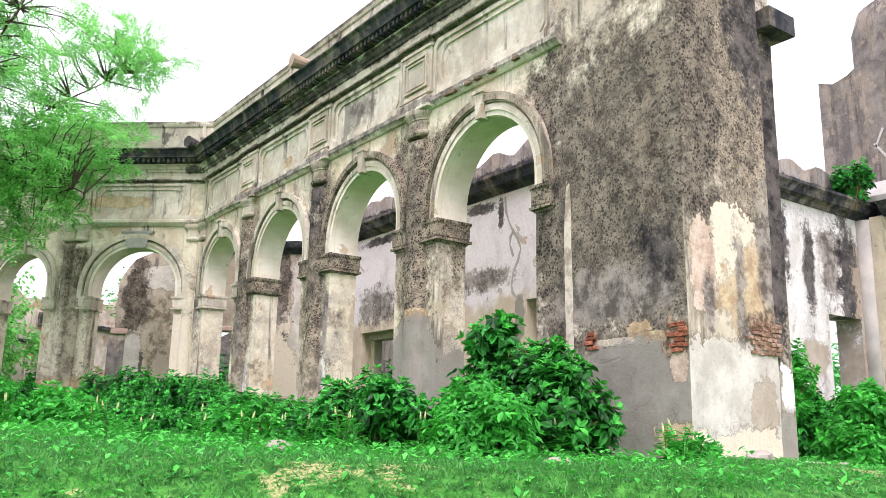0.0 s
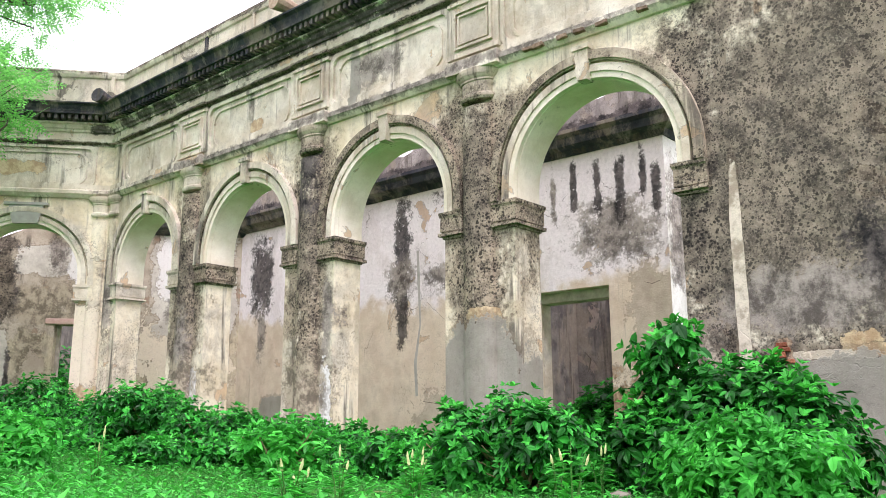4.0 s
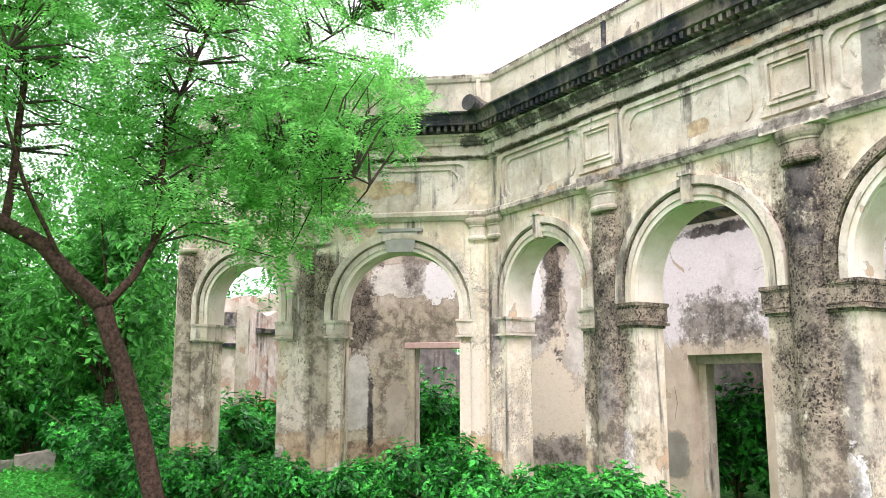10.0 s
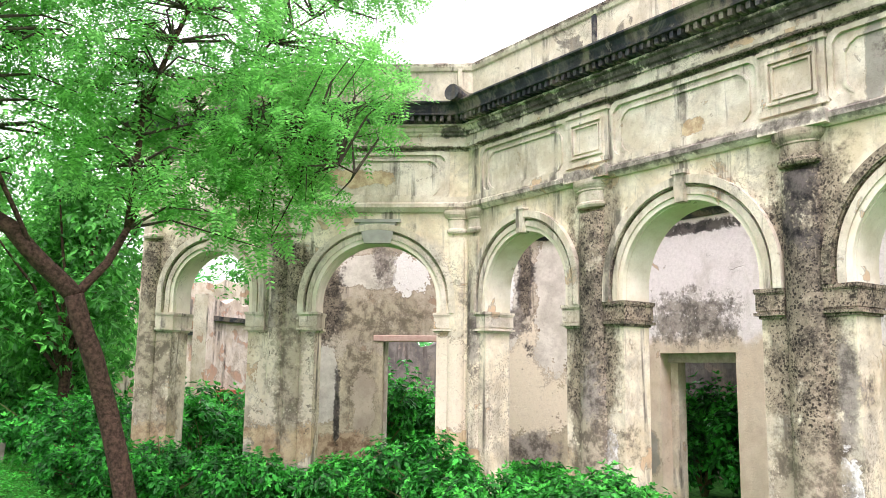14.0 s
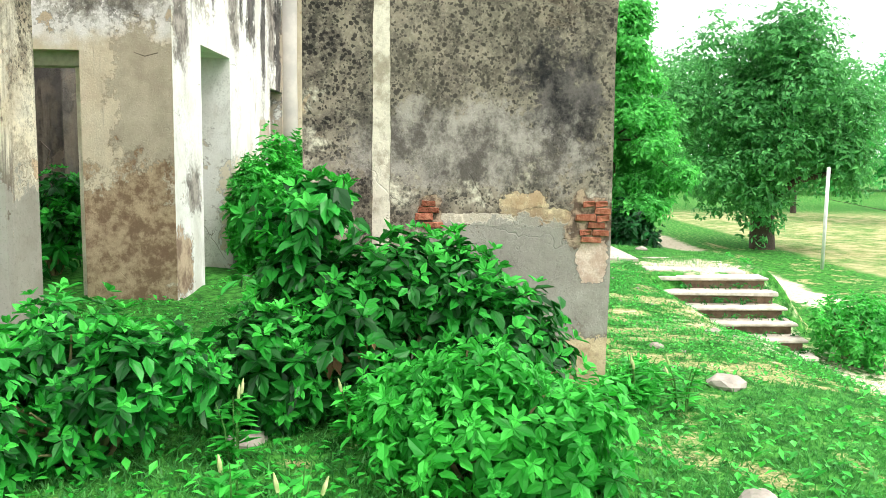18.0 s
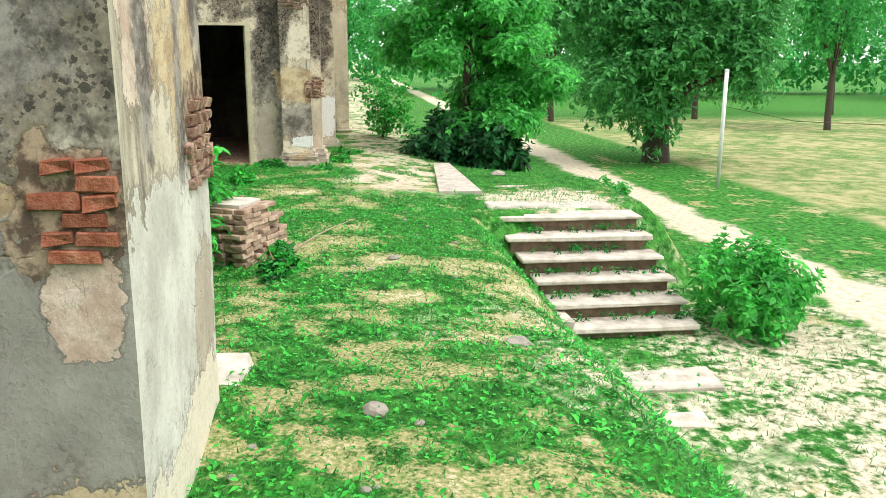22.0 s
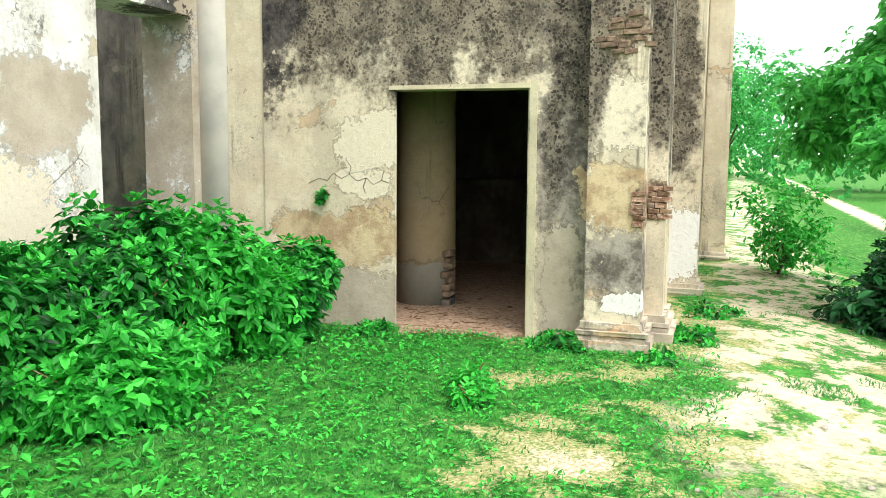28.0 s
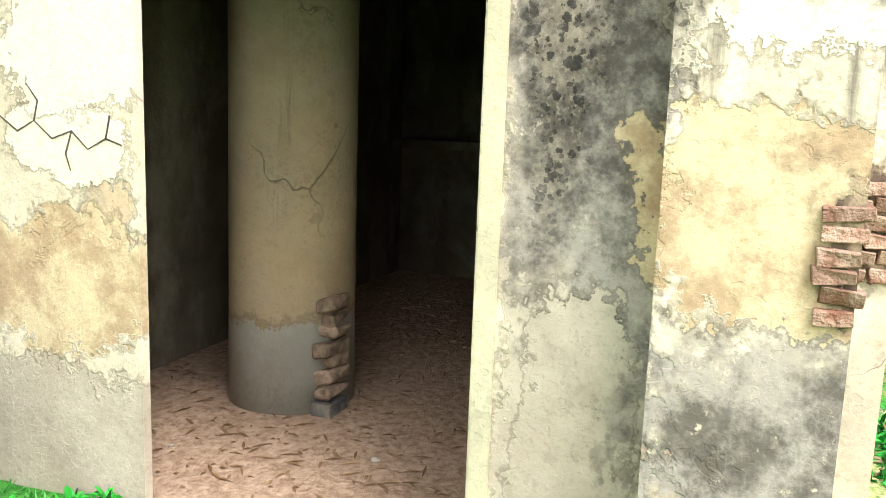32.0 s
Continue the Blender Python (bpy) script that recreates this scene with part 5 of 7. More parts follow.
def feathers(tips, ways, rng, count, length, leaflet, spread=0.35, pairs=7):
    """Feathery compound leaves: pairs of leaflets along thin stalks round given twig tips, as arrays."""
    p = np.repeat(np.array(tips, dtype=float), count, 0)
    w = np.repeat(np.array(ways, dtype=float), count, 0)
    n = len(p)
    a = w + rng.normal(scale=0.7, size=(n, 3))
    a[:, 2] -= 0.3
    a /= np.linalg.norm(a, axis=1)[:, None]
    base = p + rng.normal(scale=spread, size=(n, 3)) * np.array([1, 1, 0.6])
    up = np.array([0, 0, 1.0]) + rng.normal(scale=0.4, size=(n, 3))
    side = np.cross(a, up)
    side /= np.linalg.norm(side, axis=1)[:, None]
    ln = (length * (0.6 + 0.8 * rng.random(n)))[:, None]
    out = []
    for i in range(pairs):
        q = base + a * ln * (i + 0.5) / pairs
        for s in (-1, 1):
            t = q + side * s * leaflet * (1.15 - 0.5 * i / pairs) + a * leaflet * 0.4
            out.append(np.stack([q, q + (t - q) * 0.5 + a * leaflet * 0.24, t, q + (t - q) * 0.5 - a * leaflet * 0.2], 1))
    v = np.concatenate(out).reshape(-1, 3)
    return v, np.arange(len(v)).reshape(-1, 4)


def crown_tips(lobes, n, rng):
    vol = np.array([r[0] * r[1] * r[2] for _, r in lobes]) ** 0.8
    which = rng.choice(len(lobes), n, p=vol / vol.sum())
    d = rng.normal(size=(n, 3))
    d /= np.linalg.norm(d, axis=1)[:, None]
    rad = rng.random(n) ** 0.45
    return np.array([lobes[k][0] for k in which]) + d * np.array([lobes[k][1] for k in which]) * rad[:, None], d


def twigs(bm, tips, nodes, rng, r=0.012):
    pts = np.array(nodes)
    for t in tips:
        k = int(np.argmin(np.linalg.norm(pts - t, axis=1) + 0.25 * np.abs(pts[:, 2] - t[2])))
        a, b = Vector(pts[k]), Vector(t)
        mid = (a + b) / 2 + Vector((rng.normal() * 0.15, rng.normal() * 0.15, 0.10 + 0.06 * (b - a).length))
        tube(bm, [a, mid, b], [r * 1.8, r, r * 0.35], 4)


def limbs(name, mat, parent, chains, n=10):
    bm = bmesh.new()
    nodes = []
    for pts, r0, r1 in chains:
        k = len(pts)
        fine = []
        for i in range(k - 1):
            for s in range(4):
                f = s / 4
                q = Vector(pts[i]).lerp(Vector(pts[i + 1]), f)
                fine.append(q + 0.03 * noise.noise_vector(q * 1.7))
        fine.append(Vector(pts[-1]))
        tube(bm, fine, [r0 + (r1 - r0) * i / (len(fine) - 1) for i in range(len(fine))], n)
        nodes += [tuple(q) for q in fine[2:]]
    part(name, bm, mat, parent, smooth=True)
    return nodes


def tree(name, label, at, trunk_h, r, lobes, n, leaf, mat, seed, bark_mat=None, group=""):
    """A broadleaf tree: tapered trunk, limbs to each lobe, and a crown of many leaves."""
    rng = np.random.default_rng(seed)
    ob = thing(name, label, "tree", at, group)
    chains = [([(0, 0, -0.3), (0.05 * rng.normal(), 0.05, trunk_h * 0.5), (0.1 * rng.normal(), 0, trunk_h)], r, r * 0.7)]
    for c, q in lobes[::max(1, len(lobes) // 9)]:
        chains.append(([(0, 0, trunk_h * 0.8), (c[0] * 0.4, c[1] * 0.4, trunk_h + (c[2] - trunk_h) * 0.5), c], r * 0.38, r * 0.08))
    limbs("trunk", bark_mat or bark_dark, ob, chains, 8)
    v, f = leaf_cloud(lobes, n, leaf, rng, 0.3, 0.35, 0.5)
    tagged(raw("crown", v, f, mat, ob), kind="stuff")
    return ob


def round_crown(rx, ry, z0, z1, k, seed, uneven=0.3):
    rng = np.random.default_rng(seed)
    out = [((0, 0, (z0 + z1) / 2), (rx * 0.62, ry * 0.62, (z1 - z0) * 0.4))]
    for i in range(k):
        d = rng.normal(size=3)
        d /= np.linalg.norm(d)
        f = 0.62 + uneven * (rng.random() - 0.5)
        s = 0.22 + 0.18 * rng.random()
        out.append(((d[0] * rx * f, d[1] * ry * f, (z0 + z1) / 2 + d[2] * (z1 - z0) * 0.5 * f), (rx * s, ry * s, (z1 - z0) * 0.5 * s * 1.1)))
    return out

# ---- the leaning feathery tree beside the canted bays ----
rng = np.random.default_rng(11)
acacia = thing("leaning_tree", "leaning brown-barked tree with feathery bright green foliage", "tree", (1.14, 17.4, 1.5))
BOUGHS = [([(0.06, 0, -0.3), (-0.08, 0.02, 0.45), (-0.31, 0.1, 1.38), (-0.56, 0.05, 2.1), (-0.77, 0.05, 2.65)], 0.125, 0.105),
         ([(-0.77, 0.05, 2.65), (-1.05, 0.1, 2.93), (-1.45, 0.1, 3.32), (-2.03, 0.1, 3.62), (-2.38, 0.1, 3.95), (-2.65, 0.1, 4.31), (-3.1, 0.1, 4.68), (-3.8, 0.1, 5.27), (-4.8, 0, 6.1), (-5.8, -0.2, 7.0)], 0.105, 0.04),
         ([(-0.77, 0.05, 2.65), (-0.45, 0.05, 3.02), (-0.15, 0.4, 3.5), (0.3, 0.9, 4.4), (0.9, 1.2, 5.4), (1.9, 1.2, 6.6), (3.4, 1.5, 7.9)], 0.055, 0.012),
         ([(-1.85, 0.1, 3.52), (-1.78, 0.15, 4.4), (-1.75, 0.1, 5.5), (-1.9, 0.0, 6.6), (-1.7, 0.0, 8.0)], 0.05, 0.02),
         ([(-1.2, 0.1, 3.08), (-1.7, -0.3, 3.9), (-2.0, -0.5, 4.7), (-2.0, -0.6, 5.3)], 0.03, 0.01),
         ([(-2.38, 0.1, 3.95), (-3.4, -0.6, 4.5), (-4.4, -1.0, 4.8), (-5.4, -1.2, 4.9)], 0.04, 0.012),
         ([(0.9, 0.3, 4.8), (1.6, -0.2, 4.7), (2.4, -0.5, 4.4)], 0.03, 0.01),
         ([(-0.15, 0.4, 3.5), (-0.1, 0.3, 5.0), (0.4, -0.2, 6.6), (0.9, -0.2, 8.0)], 0.045, 0.015)]
nodes = limbs("trunk", bark, acacia, BOUGHS, 12)
LOBES = [((-3.8, -0.2, 6.6), (2.8, 1.8, 2.1)), ((-1.2, 0, 6.3), (2.2, 1.8, 2.1)), ((1.0, 0.2, 5.9), (1.9, 1.6, 1.9)), ((2.0, 0.0, 5.0), (1.3, 1.1, 1.0)), ((1.6, 0.8, 7.6), (2.4, 1.4, 1.1)),
         ((3.4, 1.2, 8.3), (1.6, 1.1, 0.7)), ((-4.5, -1.0, 4.4), (1.8, 1.2, 1.2)), ((1.2, -0.1, 4.0), (1.1, 0.8, 0.8)), ((0.0, 0.4, 4.7), (1.4, 1.2, 1.0)), ((-2.4, 0.4, 4.6), (1.6, 1.4, 1.1)), ((-0.6, 0.0, 8.2), (2.6, 1.6, 0.8)), ((2.6, -0.1, 5.7), (1.0, 0.9, 0.8)), ((0.6, 0.3, 4.3), (1.0, 0.8, 0.6)), ((1.8, 0.2, 4.5), (1.0, 0.7, 0.6)), ((-0.2, 0.8, 5.6), (1.4, 1.0, 0.9)), ((-2.6, 0.6, 5.6), (1.5, 1.2, 0.9))]
tips, ways = crown_tips(LOBES, 820, rng)
bm = bmesh.new()
twigs(bm, tips, nodes, rng)
tagged(part("twigwork", bm, bark_dark, acacia, fix=False), kind="stuff")
v, f = feathers(tips, ways, rng, 12, 0.36, 0.08, 0.13, 7)
tagged(raw("crown", v, f, leaf_tree, acacia, "feathery compound leaves"), kind="stuff")

# ---- shrubs along the foot of the arcade ----
HEDGE = [(5.55, 8.7, 0.6, 0.7, 0.62), (5.4, 10.0, 0.7, 0.9, 0.72), (5.3, 11.3, 0.8, 0.9, 0.8), (5.2, 12.6, 0.8, 0.9, 0.85), (5.1, 14.0, 0.8, 0.9, 1.15), (4.95, 15.4, 0.85, 0.9, 1.0), (4.8, 16.8, 0.85, 0.9, 1.35),
         (4.1, 17.9, 0.9, 0.8, 1.0), (3.1, 18.8, 0.9, 0.8, 1.05), (2.2, 19.9, 0.95, 0.9, 1.1), (1.75, 21.4, 0.9, 0.9, 1.0), (1.75, 22.9, 1.0, 1.0, 1.75), (4.0, 12.0, 0.6, 0.7, 0.5), (3.9, 14.4, 0.7, 0.7, 0.6)]
for i, (x, y, rx, ry, h) in enumerate(HEDGE):
    shrub("shrub", "dense green broadleaf shrub at the foot of the arcade", (x, y, ground_z(x, y) - 0.05), lobed(rx, ry, h, 9, i), 3600, 0.07, leaf_shrub, 40 + i, "shrubs along the arcade")
# taller ones round the arcade's near end, seen on the way in
for i, (x, y, rx, ry, h, n, s, mt) in enumerate([(4.9, 7.9, 0.65, 0.75, 1.12, 2800, 0.082, leaf_shrub), (4.6, 10.6, 0.5, 0.5, 0.8, 900, 0.09, leaf_bright), (2.6, 12.6, 0.6, 0.7, 0.8, 1200, 0.09, leaf_bright), (1.2, 13.6, 1.0, 0.8, 1.0, 2200, 0.09, leaf_bright), (-0.6, 13.0, 0.7, 0.7, 0.6, 1100, 0.09, leaf_bright)]):
    shrub("weed_clump", "bright green leafy weeds in the grass", (x, y, ground_z(x, y) - 0.05), lobed(rx, ry, h, 7, 80 + i), n, s, mt, 120 + i, "weed clumps")
# the large shrub against the pier, with withered leaves, and the paler one before it
shrub("pier_shrub", "large glossy dark green shrub against the pier, some leaves withered", (5.62, 6.3, 1.2), [((0, 0.25, 0.55), (0.45, 0.62, 0.5)), ((-0.05, -0.55, 0.5), (0.42, 0.45, 0.45)), ((0.0, 0.5, 0.82), (0.33, 0.40, 0.32)), ((0.05, 0.0, 0.9), (0.32, 0.4, 0.32)), ((0.05, -0.35, 0.85), (0.3, 0.35, 0.32)), ((-0.2, 0.75, 0.45), (0.35, 0.38, 0.4)), ((0.05, -0.85, 0.42), (0.28, 0.25, 0.3))], 5200, 0.09, leaf_glossy, 7, dry=90, tips=0.2)
shrub("pier_sapling", "fresh green leafy sapling above the shrubs", (5.6, 6.85, 1.2), [((0, 0, 1.28), (0.30, 0.34, 0.12)), ((0.06, -0.1, 1.42), (0.2, 0.22, 0.07)), ((0, 0, 1.05), (0.2, 0.2, 0.15))], 420, 0.105, leaf_shrub, 9)
shrub("pale_shrub", "low pale green shrub with fresh tips", (4.65, 5.8, 1.2), [((0, 0, 0.3), (0.42, 0.62, 0.34)), ((-0.1, -0.4, 0.36), (0.3, 0.32, 0.3)), ((0.1, 0.35, 0.45), (0.3, 0.32, 0.26)), ((0, 0.05, 0.6), (0.26, 0.3, 0.16))], 3000, 0.068, leaf_bright, 12)
shrub("low_shrub", "low leafy green plant in the grass", (5.3, 8.9, 1.2), lobed(0.6, 0.8, 0.6, 7, 21), 1300, 0.10, leaf_shrub, 22)
shrub("low_shrub", "low leafy green plant in the grass", (5.9, 7.6, 1.2), lobed(0.4, 0.4, 0.5, 6, 23), 500, 0.12, leaf_bright, 24)
shrub("foot_weed", "small upright weeds at the pier's foot", (6.15, 4.75, 1.15), lobed(0.28, 0.3, 0.42, 6, 25), 700, 0.06, leaf_bright, 26)
def tall_weed(at, h, seed):
    """An upright stem with narrow leaves and a pale flower spike."""
    r = np.random.default_rng(seed)
    ob = thing("tall_weed", "upright green weed with narrow leaves and pale spikes", "weed", at, "tall weeds")
    vs, fs = [], []
    for k in range(4):
        a, lean = r.uniform(0, 6.28), r.uniform(0.08, 0.28) * h
        hh = h * r.uniform(0.65, 1.0)
        top = Vector((math.cos(a) * lean, math.sin(a) * lean, hh))
        bm = bmesh.new()
        tube(bm, [(0.02 * math.cos(a), 0.02 * math.sin(a), -0.06), top * 0.5 + Vector((0, 0, 0.05 * h)), top], [0.006, 0.005, 0.002], 5)
        stem = part("stem", bm, stem_green, ob)
        if k < 2:
            bm = bmesh.new()
            tube(bm, [top * 0.86, top * 0.95, top * 1.06], [0.008, 0.010, 0.003], 5)
            part("flower_spike", bm, spike_pale, stem, "pale yellow flower spike")
        for q in range(14):
            f = 0.10 + 0.8 * q / 14
            p, b = np.array(top) * f + np.array([0, 0, 0.05 * h * 4 * f * (1 - f)]), r.uniform(0, 6.28)
            d = np.array([math.cos(b), math.sin(b), r.uniform(-0.1, 0.6)])
            ln, sd = 0.13 * (1.15 - f) + 0.03, np.array([-math.sin(b), math.cos(b), 0]) * 0.022
            n0 = len(vs)
            vs += [p, p + d * ln * 0.5 + sd, p + d * ln - np.array([0, 0, 0.02]), p + d * ln * 0.5 - sd]
            fs.append((n0, n0 + 1, n0 + 2, n0 + 3))
    tagged(raw("foliage", vs, fs, leaf_bright, ob), kind="stuff")


stem_green = plain("stem_green", (0.05, 0.16, 0.03), (0.10, 0.26, 0.06), 30.0)
spike_pale = plain("spike_pale", (0.36, 0.42, 0.16), (0.56, 0.58, 0.30), 30.0)
for i, (x, y, h) in enumerate([(1.9, 7.2, 0.36), (2.3, 7.6, 0.34), (2.9, 7.9, 0.42), (3.2, 7.5, 0.36), (3.9, 8.2, 0.42), (4.3, 8.5, 0.38), (3.7, 6.6, 0.46), (4.0, 6.9, 0.38), (4.9, 7.1, 0.42), (5.1, 6.5, 0.42), (5.25, 5.9, 0.40), (5.3, 5.5, 0.36), (5.75, 4.55, 0.4), (5.9, 4.8, 0.34), (2.6, 10.6, 0.5), (1.6, 10.2, 0.42)]):
    tall_weed((x, y, ground_z(x, y)), h, 500 + i)
# along the white side wall
SIDE = [(12.9, 8.35, 0.95, 0.6, 2.5), (13.8, 8.5, 0.6, 0.45, 1.9), (14.2, 8.3, 0.9, 0.6, 1.35), (15.2, 8.2, 0.8, 0.7, 1.6), (16.1, 7.95, 0.75, 0.7, 1.5), (16.8, 7.75, 0.6, 0.55, 1.15), (14.6, 7.6, 0.7, 0.5, 0.8)]
for i, (x, y, rx, ry, h) in enumerate(SIDE):
    shrub("wall_shrub", "dense dark green shrub against the white side wall", (x, y, 1.05), lobed(rx, ry, h, 10, 60 + i), 5200, 0.082 if i else 0.09, leaf_bright if i in (0, 4, 6) else leaf_shrub, 160 + i, "shrubs along the side wall", tips=0.55)
shrub("stump_shrub", "leafy bright green shrub behind the brick stump", (10.95, 5.95, 1.05), [((0, 0, 0.4), (0.5, 0.5, 0.38)), ((0.1, -0.2, 0.8), (0.36, 0.4, 0.32)), ((0.3, -0.35, 0.5), (0.35, 0.35, 0.3)), ((0.15, -0.2, 1.05), (0.24, 0.26, 0.14)), ((-0.3, -0.35, 0.3), (0.3, 0.3, 0.3))], 3000, 0.09, leaf_bright, 31, tips=0.9)
for i, (x, y, w, h) in enumerate([(17.35, 5.42, 0.34, 0.13), (17.4, 7.15, 0.22, 0.12), (17.25, 4.66, 0.26, 0.09), (10.72, 4.85, 0.26, 0.22), (11.3, 4.9, 0.14, 0.16), (18.1, 4.4, 0.34, 0.10), (19.5, 4.3, 0.5, 0.12)]):
    shrub("foot_weed", "low green weeds along the foot of old masonry", (x, y, ground_z(x, y) - 0.03), lobed(w, w * 0.8, h, 6, 320 + i), 420, 0.06, leaf_shrub, 330 + i, "weeds at wall feet")
shrub("wall_sprig", "small green sprig rooted in the door wall", (17.71, 7.72, 2.24), [((-0.15, 0, 0.04), (0.04, 0.06, 0.06)), ((-0.16, -0.05, 0.1), (0.03, 0.04, 0.03))], 60, 0.035, leaf_shrub, 350)
shrub("door_weed", "small round green weed before the doorway", (15.65, 5.66, 1.08), lobed(0.2, 0.2, 0.34, 6, 33), 420, 0.05, leaf_bright, 34)
shrub("step_shrub", "grey-green shrub beside the lowest steps", (12.5, -0.15, -0.15), lobed(0.8, 0.75, 1.25, 10, 35), 2600, 0.075, leaf_young, 36, tips=0.1)
shrub("bank_shrub", "small grey-green shrub at the terrace edge", (17.6, -0.1, 0.3), lobed(0.6, 0.4, 0.7, 7, 37), 900, 0.07, leaf_young, 38, tips=0.1)
shrub("wall_fern", "green plant growing out of the roof edge", (17.2, 8.8, 6.4), lobed(0.5, 0.5, 1.1, 8, 39), 900, 0.10, leaf_shrub, 41)
# growth inside the roofless rooms and beyond the arches
for i, (x, y, rx, ry, h) in enumerate([(11.7, 16.8, 0.7, 0.9, 2.2), (12.0, 18.0, 0.8, 0.8, 2.6), (10.4, 24.8, 1.1, 1.0, 2.2), (12.6, 17.0, 1.1, 1.1, 2.6), (13.4, 15.6, 0.9, 0.9, 1.9), (12.2, 11.2, 0.6, 0.7, 1.7), (9.3, 10.6, 0.4, 0.5, 1.0), (9.4, 25.2, 1.2, 1.0, 3.0), (8.0, 25.6, 1.0, 1.0, 2.2), (8.5, 24.2, 0.9, 0.8, 2.9), (4.8, 25.2, 1.3, 1.2, 1.9), (5.6, 27.6, 1.6, 1.4, 2.4), (3.6, 27.0, 1.4, 1.4, 2.0), (8.6, 19.0, 0.8, 0.8, 0.8), (7.6, 21.0, 0.7, 0.7, 0.9)]):
    shrub("ruin_shrub", "rank green growth inside the ruined rooms", (x, y, 1.2), lobed(rx, ry, h, 10, 90 + i), 1700, 0.13, leaf_shrub, 190 + i, "growth inside the ruin")

# ---- trees to the east and south ----
def tapering(k, seed):
    """Flat layered lobes round a stem, wide below and narrow above, open towards the path."""
    r = np.random.default_rng(seed)
    out = []
    for i in range(k):
        z = 1.0 + 5.0 * (i + 0.5) / k
        big = 2.3 * (1 - 0.62 * max(0.0, z - 1.6) / 4.4)
        a, f = r.uniform(0, 2 * math.pi), r.uniform(0.25, 0.85)
        y = big * f * math.sin(a)
        if z < 2.4 and y > 0.4:
            y = -y
        out.append(((big * f * math.cos(a), y, z), (0.35 + 0.25 * big * 0.5, 0.35 + 0.25 * big * 0.5, 0.28 + 0.1 * r.random())))
    return out


tree("young_tree", "bright green young tree with layered boughs over a dark bush", (20.8, 1.8, 0.3), 3.6, 0.09, tapering(64, 3), 56000, 0.13, leaf_young, 51)
shrub("dark_bush", "dark green bush at the foot of a young tree", (20.2, 1.85, 0.35), lobed(1.4, 1.25, 1.75, 14, 52), 6500, 0.11, leaf_dark, 53, tips=0)
tree("round_tree", "large round dark green tree with a thick short trunk", (27.4, -4.7, -0.1), 1.8, 0.42, round_crown(3.5, 3.5, 0.6, 7.4, 46, 4, 0.5), 62000, 0.17, leaf_deep, 54)
tree("sapling", "light green sapling by the path", (23.5, 3.35, 0.75), 0.45, 0.03, round_crown(0.85, 0.85, -0.05, 2.1, 14, 5, 0.5), 2600, 0.085, leaf_bright, 55)
for i, (x, y, h, w) in enumerate([(37.7, -16.2, 8.5, 3.2), (44, -13, 9, 4.0), (47, -22, 10, 4.5), (52, 4.5, 9.0, 3.6), (52, 9, 9.0, 4.0), (43, -5.5, 9, 4.0)]):
    tree("field_tree", "tall green tree at the edge of the fields", (x, y, -0.15), h * 0.32, 0.16, round_crown(w, w, h * 0.3, h, 26, 70 + i, 0.4), 9000, 0.21, leaf_deep if i in (1, 5) else leaf_far, 230 + i, group="field trees")
# ---- trees to the north-west, behind the leaning tree ----
for i, (x, y, h, w) in enumerate([(-2.6, 28, 8.5, 2.6), (-7.5, 25, 8.0, 2.8), (-9.5, 30, 9.5, 3.6), (1.6, 31, 6.0, 2.3), (-4, 36, 9.0, 3.6), (-12, 38, 10, 4.0), (3.4, 37, 7.0, 2.4), (-12.5, 27, 8.5, 3.2), (-16, 33, 10, 4.2), (-0.4, 42, 10, 4.0), (2.2, 26.5, 5.5, 1.8), (0.3, 29.5, 7.5, 2.6), (3.3, 30.5, 9.5, 2.6), (1.9, 25.0, 7.4, 1.9), (10.2, 37.5, 8.0, 2.6), (4.3, 33.5, 6.0, 1.8)]):
    tree("grove_tree", "bushy bright green tree in the grove", (x, y, ground_z(x, y) - 0.1), h * 0.3, 0.13, round_crown(w, w, h * (0.04 if i in (3, 6, 10, 11, 12, 13, 14, 15) else 0.16), h, 34, 130 + i, 0.8), 9500, 0.16, leaf_tree if i % 3 == 0 else leaf_grove, 260 + i, bark, "grove trees")
for i, (x, y, rx, h) in enumerate([(-2.6, 24.2, 0.9, 1.0), (-1.9, 27.5, 0.9, 0.9), (-3.8, 22.0, 1.2, 1.1), (1.0, 33.0, 1.4, 2.2), (-2.6, 20.0, 0.9, 0.6), (-4.2, 18.5, 1.0, 0.9), (-1.6, 31.0, 1.6, 1.6), (-5.8, 28.0, 1.8, 1.5), (-3.6, 13.2, 0.8, 0.9), (2.6, 24.2, 1.3, 1.6), (-2.4, 20.6, 0.9, 1.3), (-1.3, 29.2, 0.8, 0.9), (2.5, 25.6, 0.9, 1.4), (-3.4, 25.0, 1.3, 1.5), (1.9, 24.0, 1.2, 1.9), (2.2, 27.6, 1.5, 2.6), (1.2, 29.8, 1.4, 2.4), (3.0, 29.6, 1.4, 3.0), (-0.2, 31.6, 1.1, 1.2), (-2.2, 33.5, 1.5, 1.6), (-0.4, 33.2, 1.2, 1.3), (-4.0, 31.0, 1.6, 1.9), (2.4, 33.6, 1.6, 2.8), (-3.2, 17.6, 0.8, 1.4), (-2.9, 16.4, 0.7, 1.0)]):
    shrub("grove_shrub", "leafy green undergrowth of the grove", (x, y, ground_z(x, y) - 0.05), lobed(rx, rx, h, 9, 150 + i), 2200 if y < 27 else 1500, 0.10 if y < 27 else 0.15, leaf_bright if i in (2, 6, 13) else leaf_shrub, 290 + i, "undergrowth of the grove", tips=0 if i % 3 == 0 else 0.3)

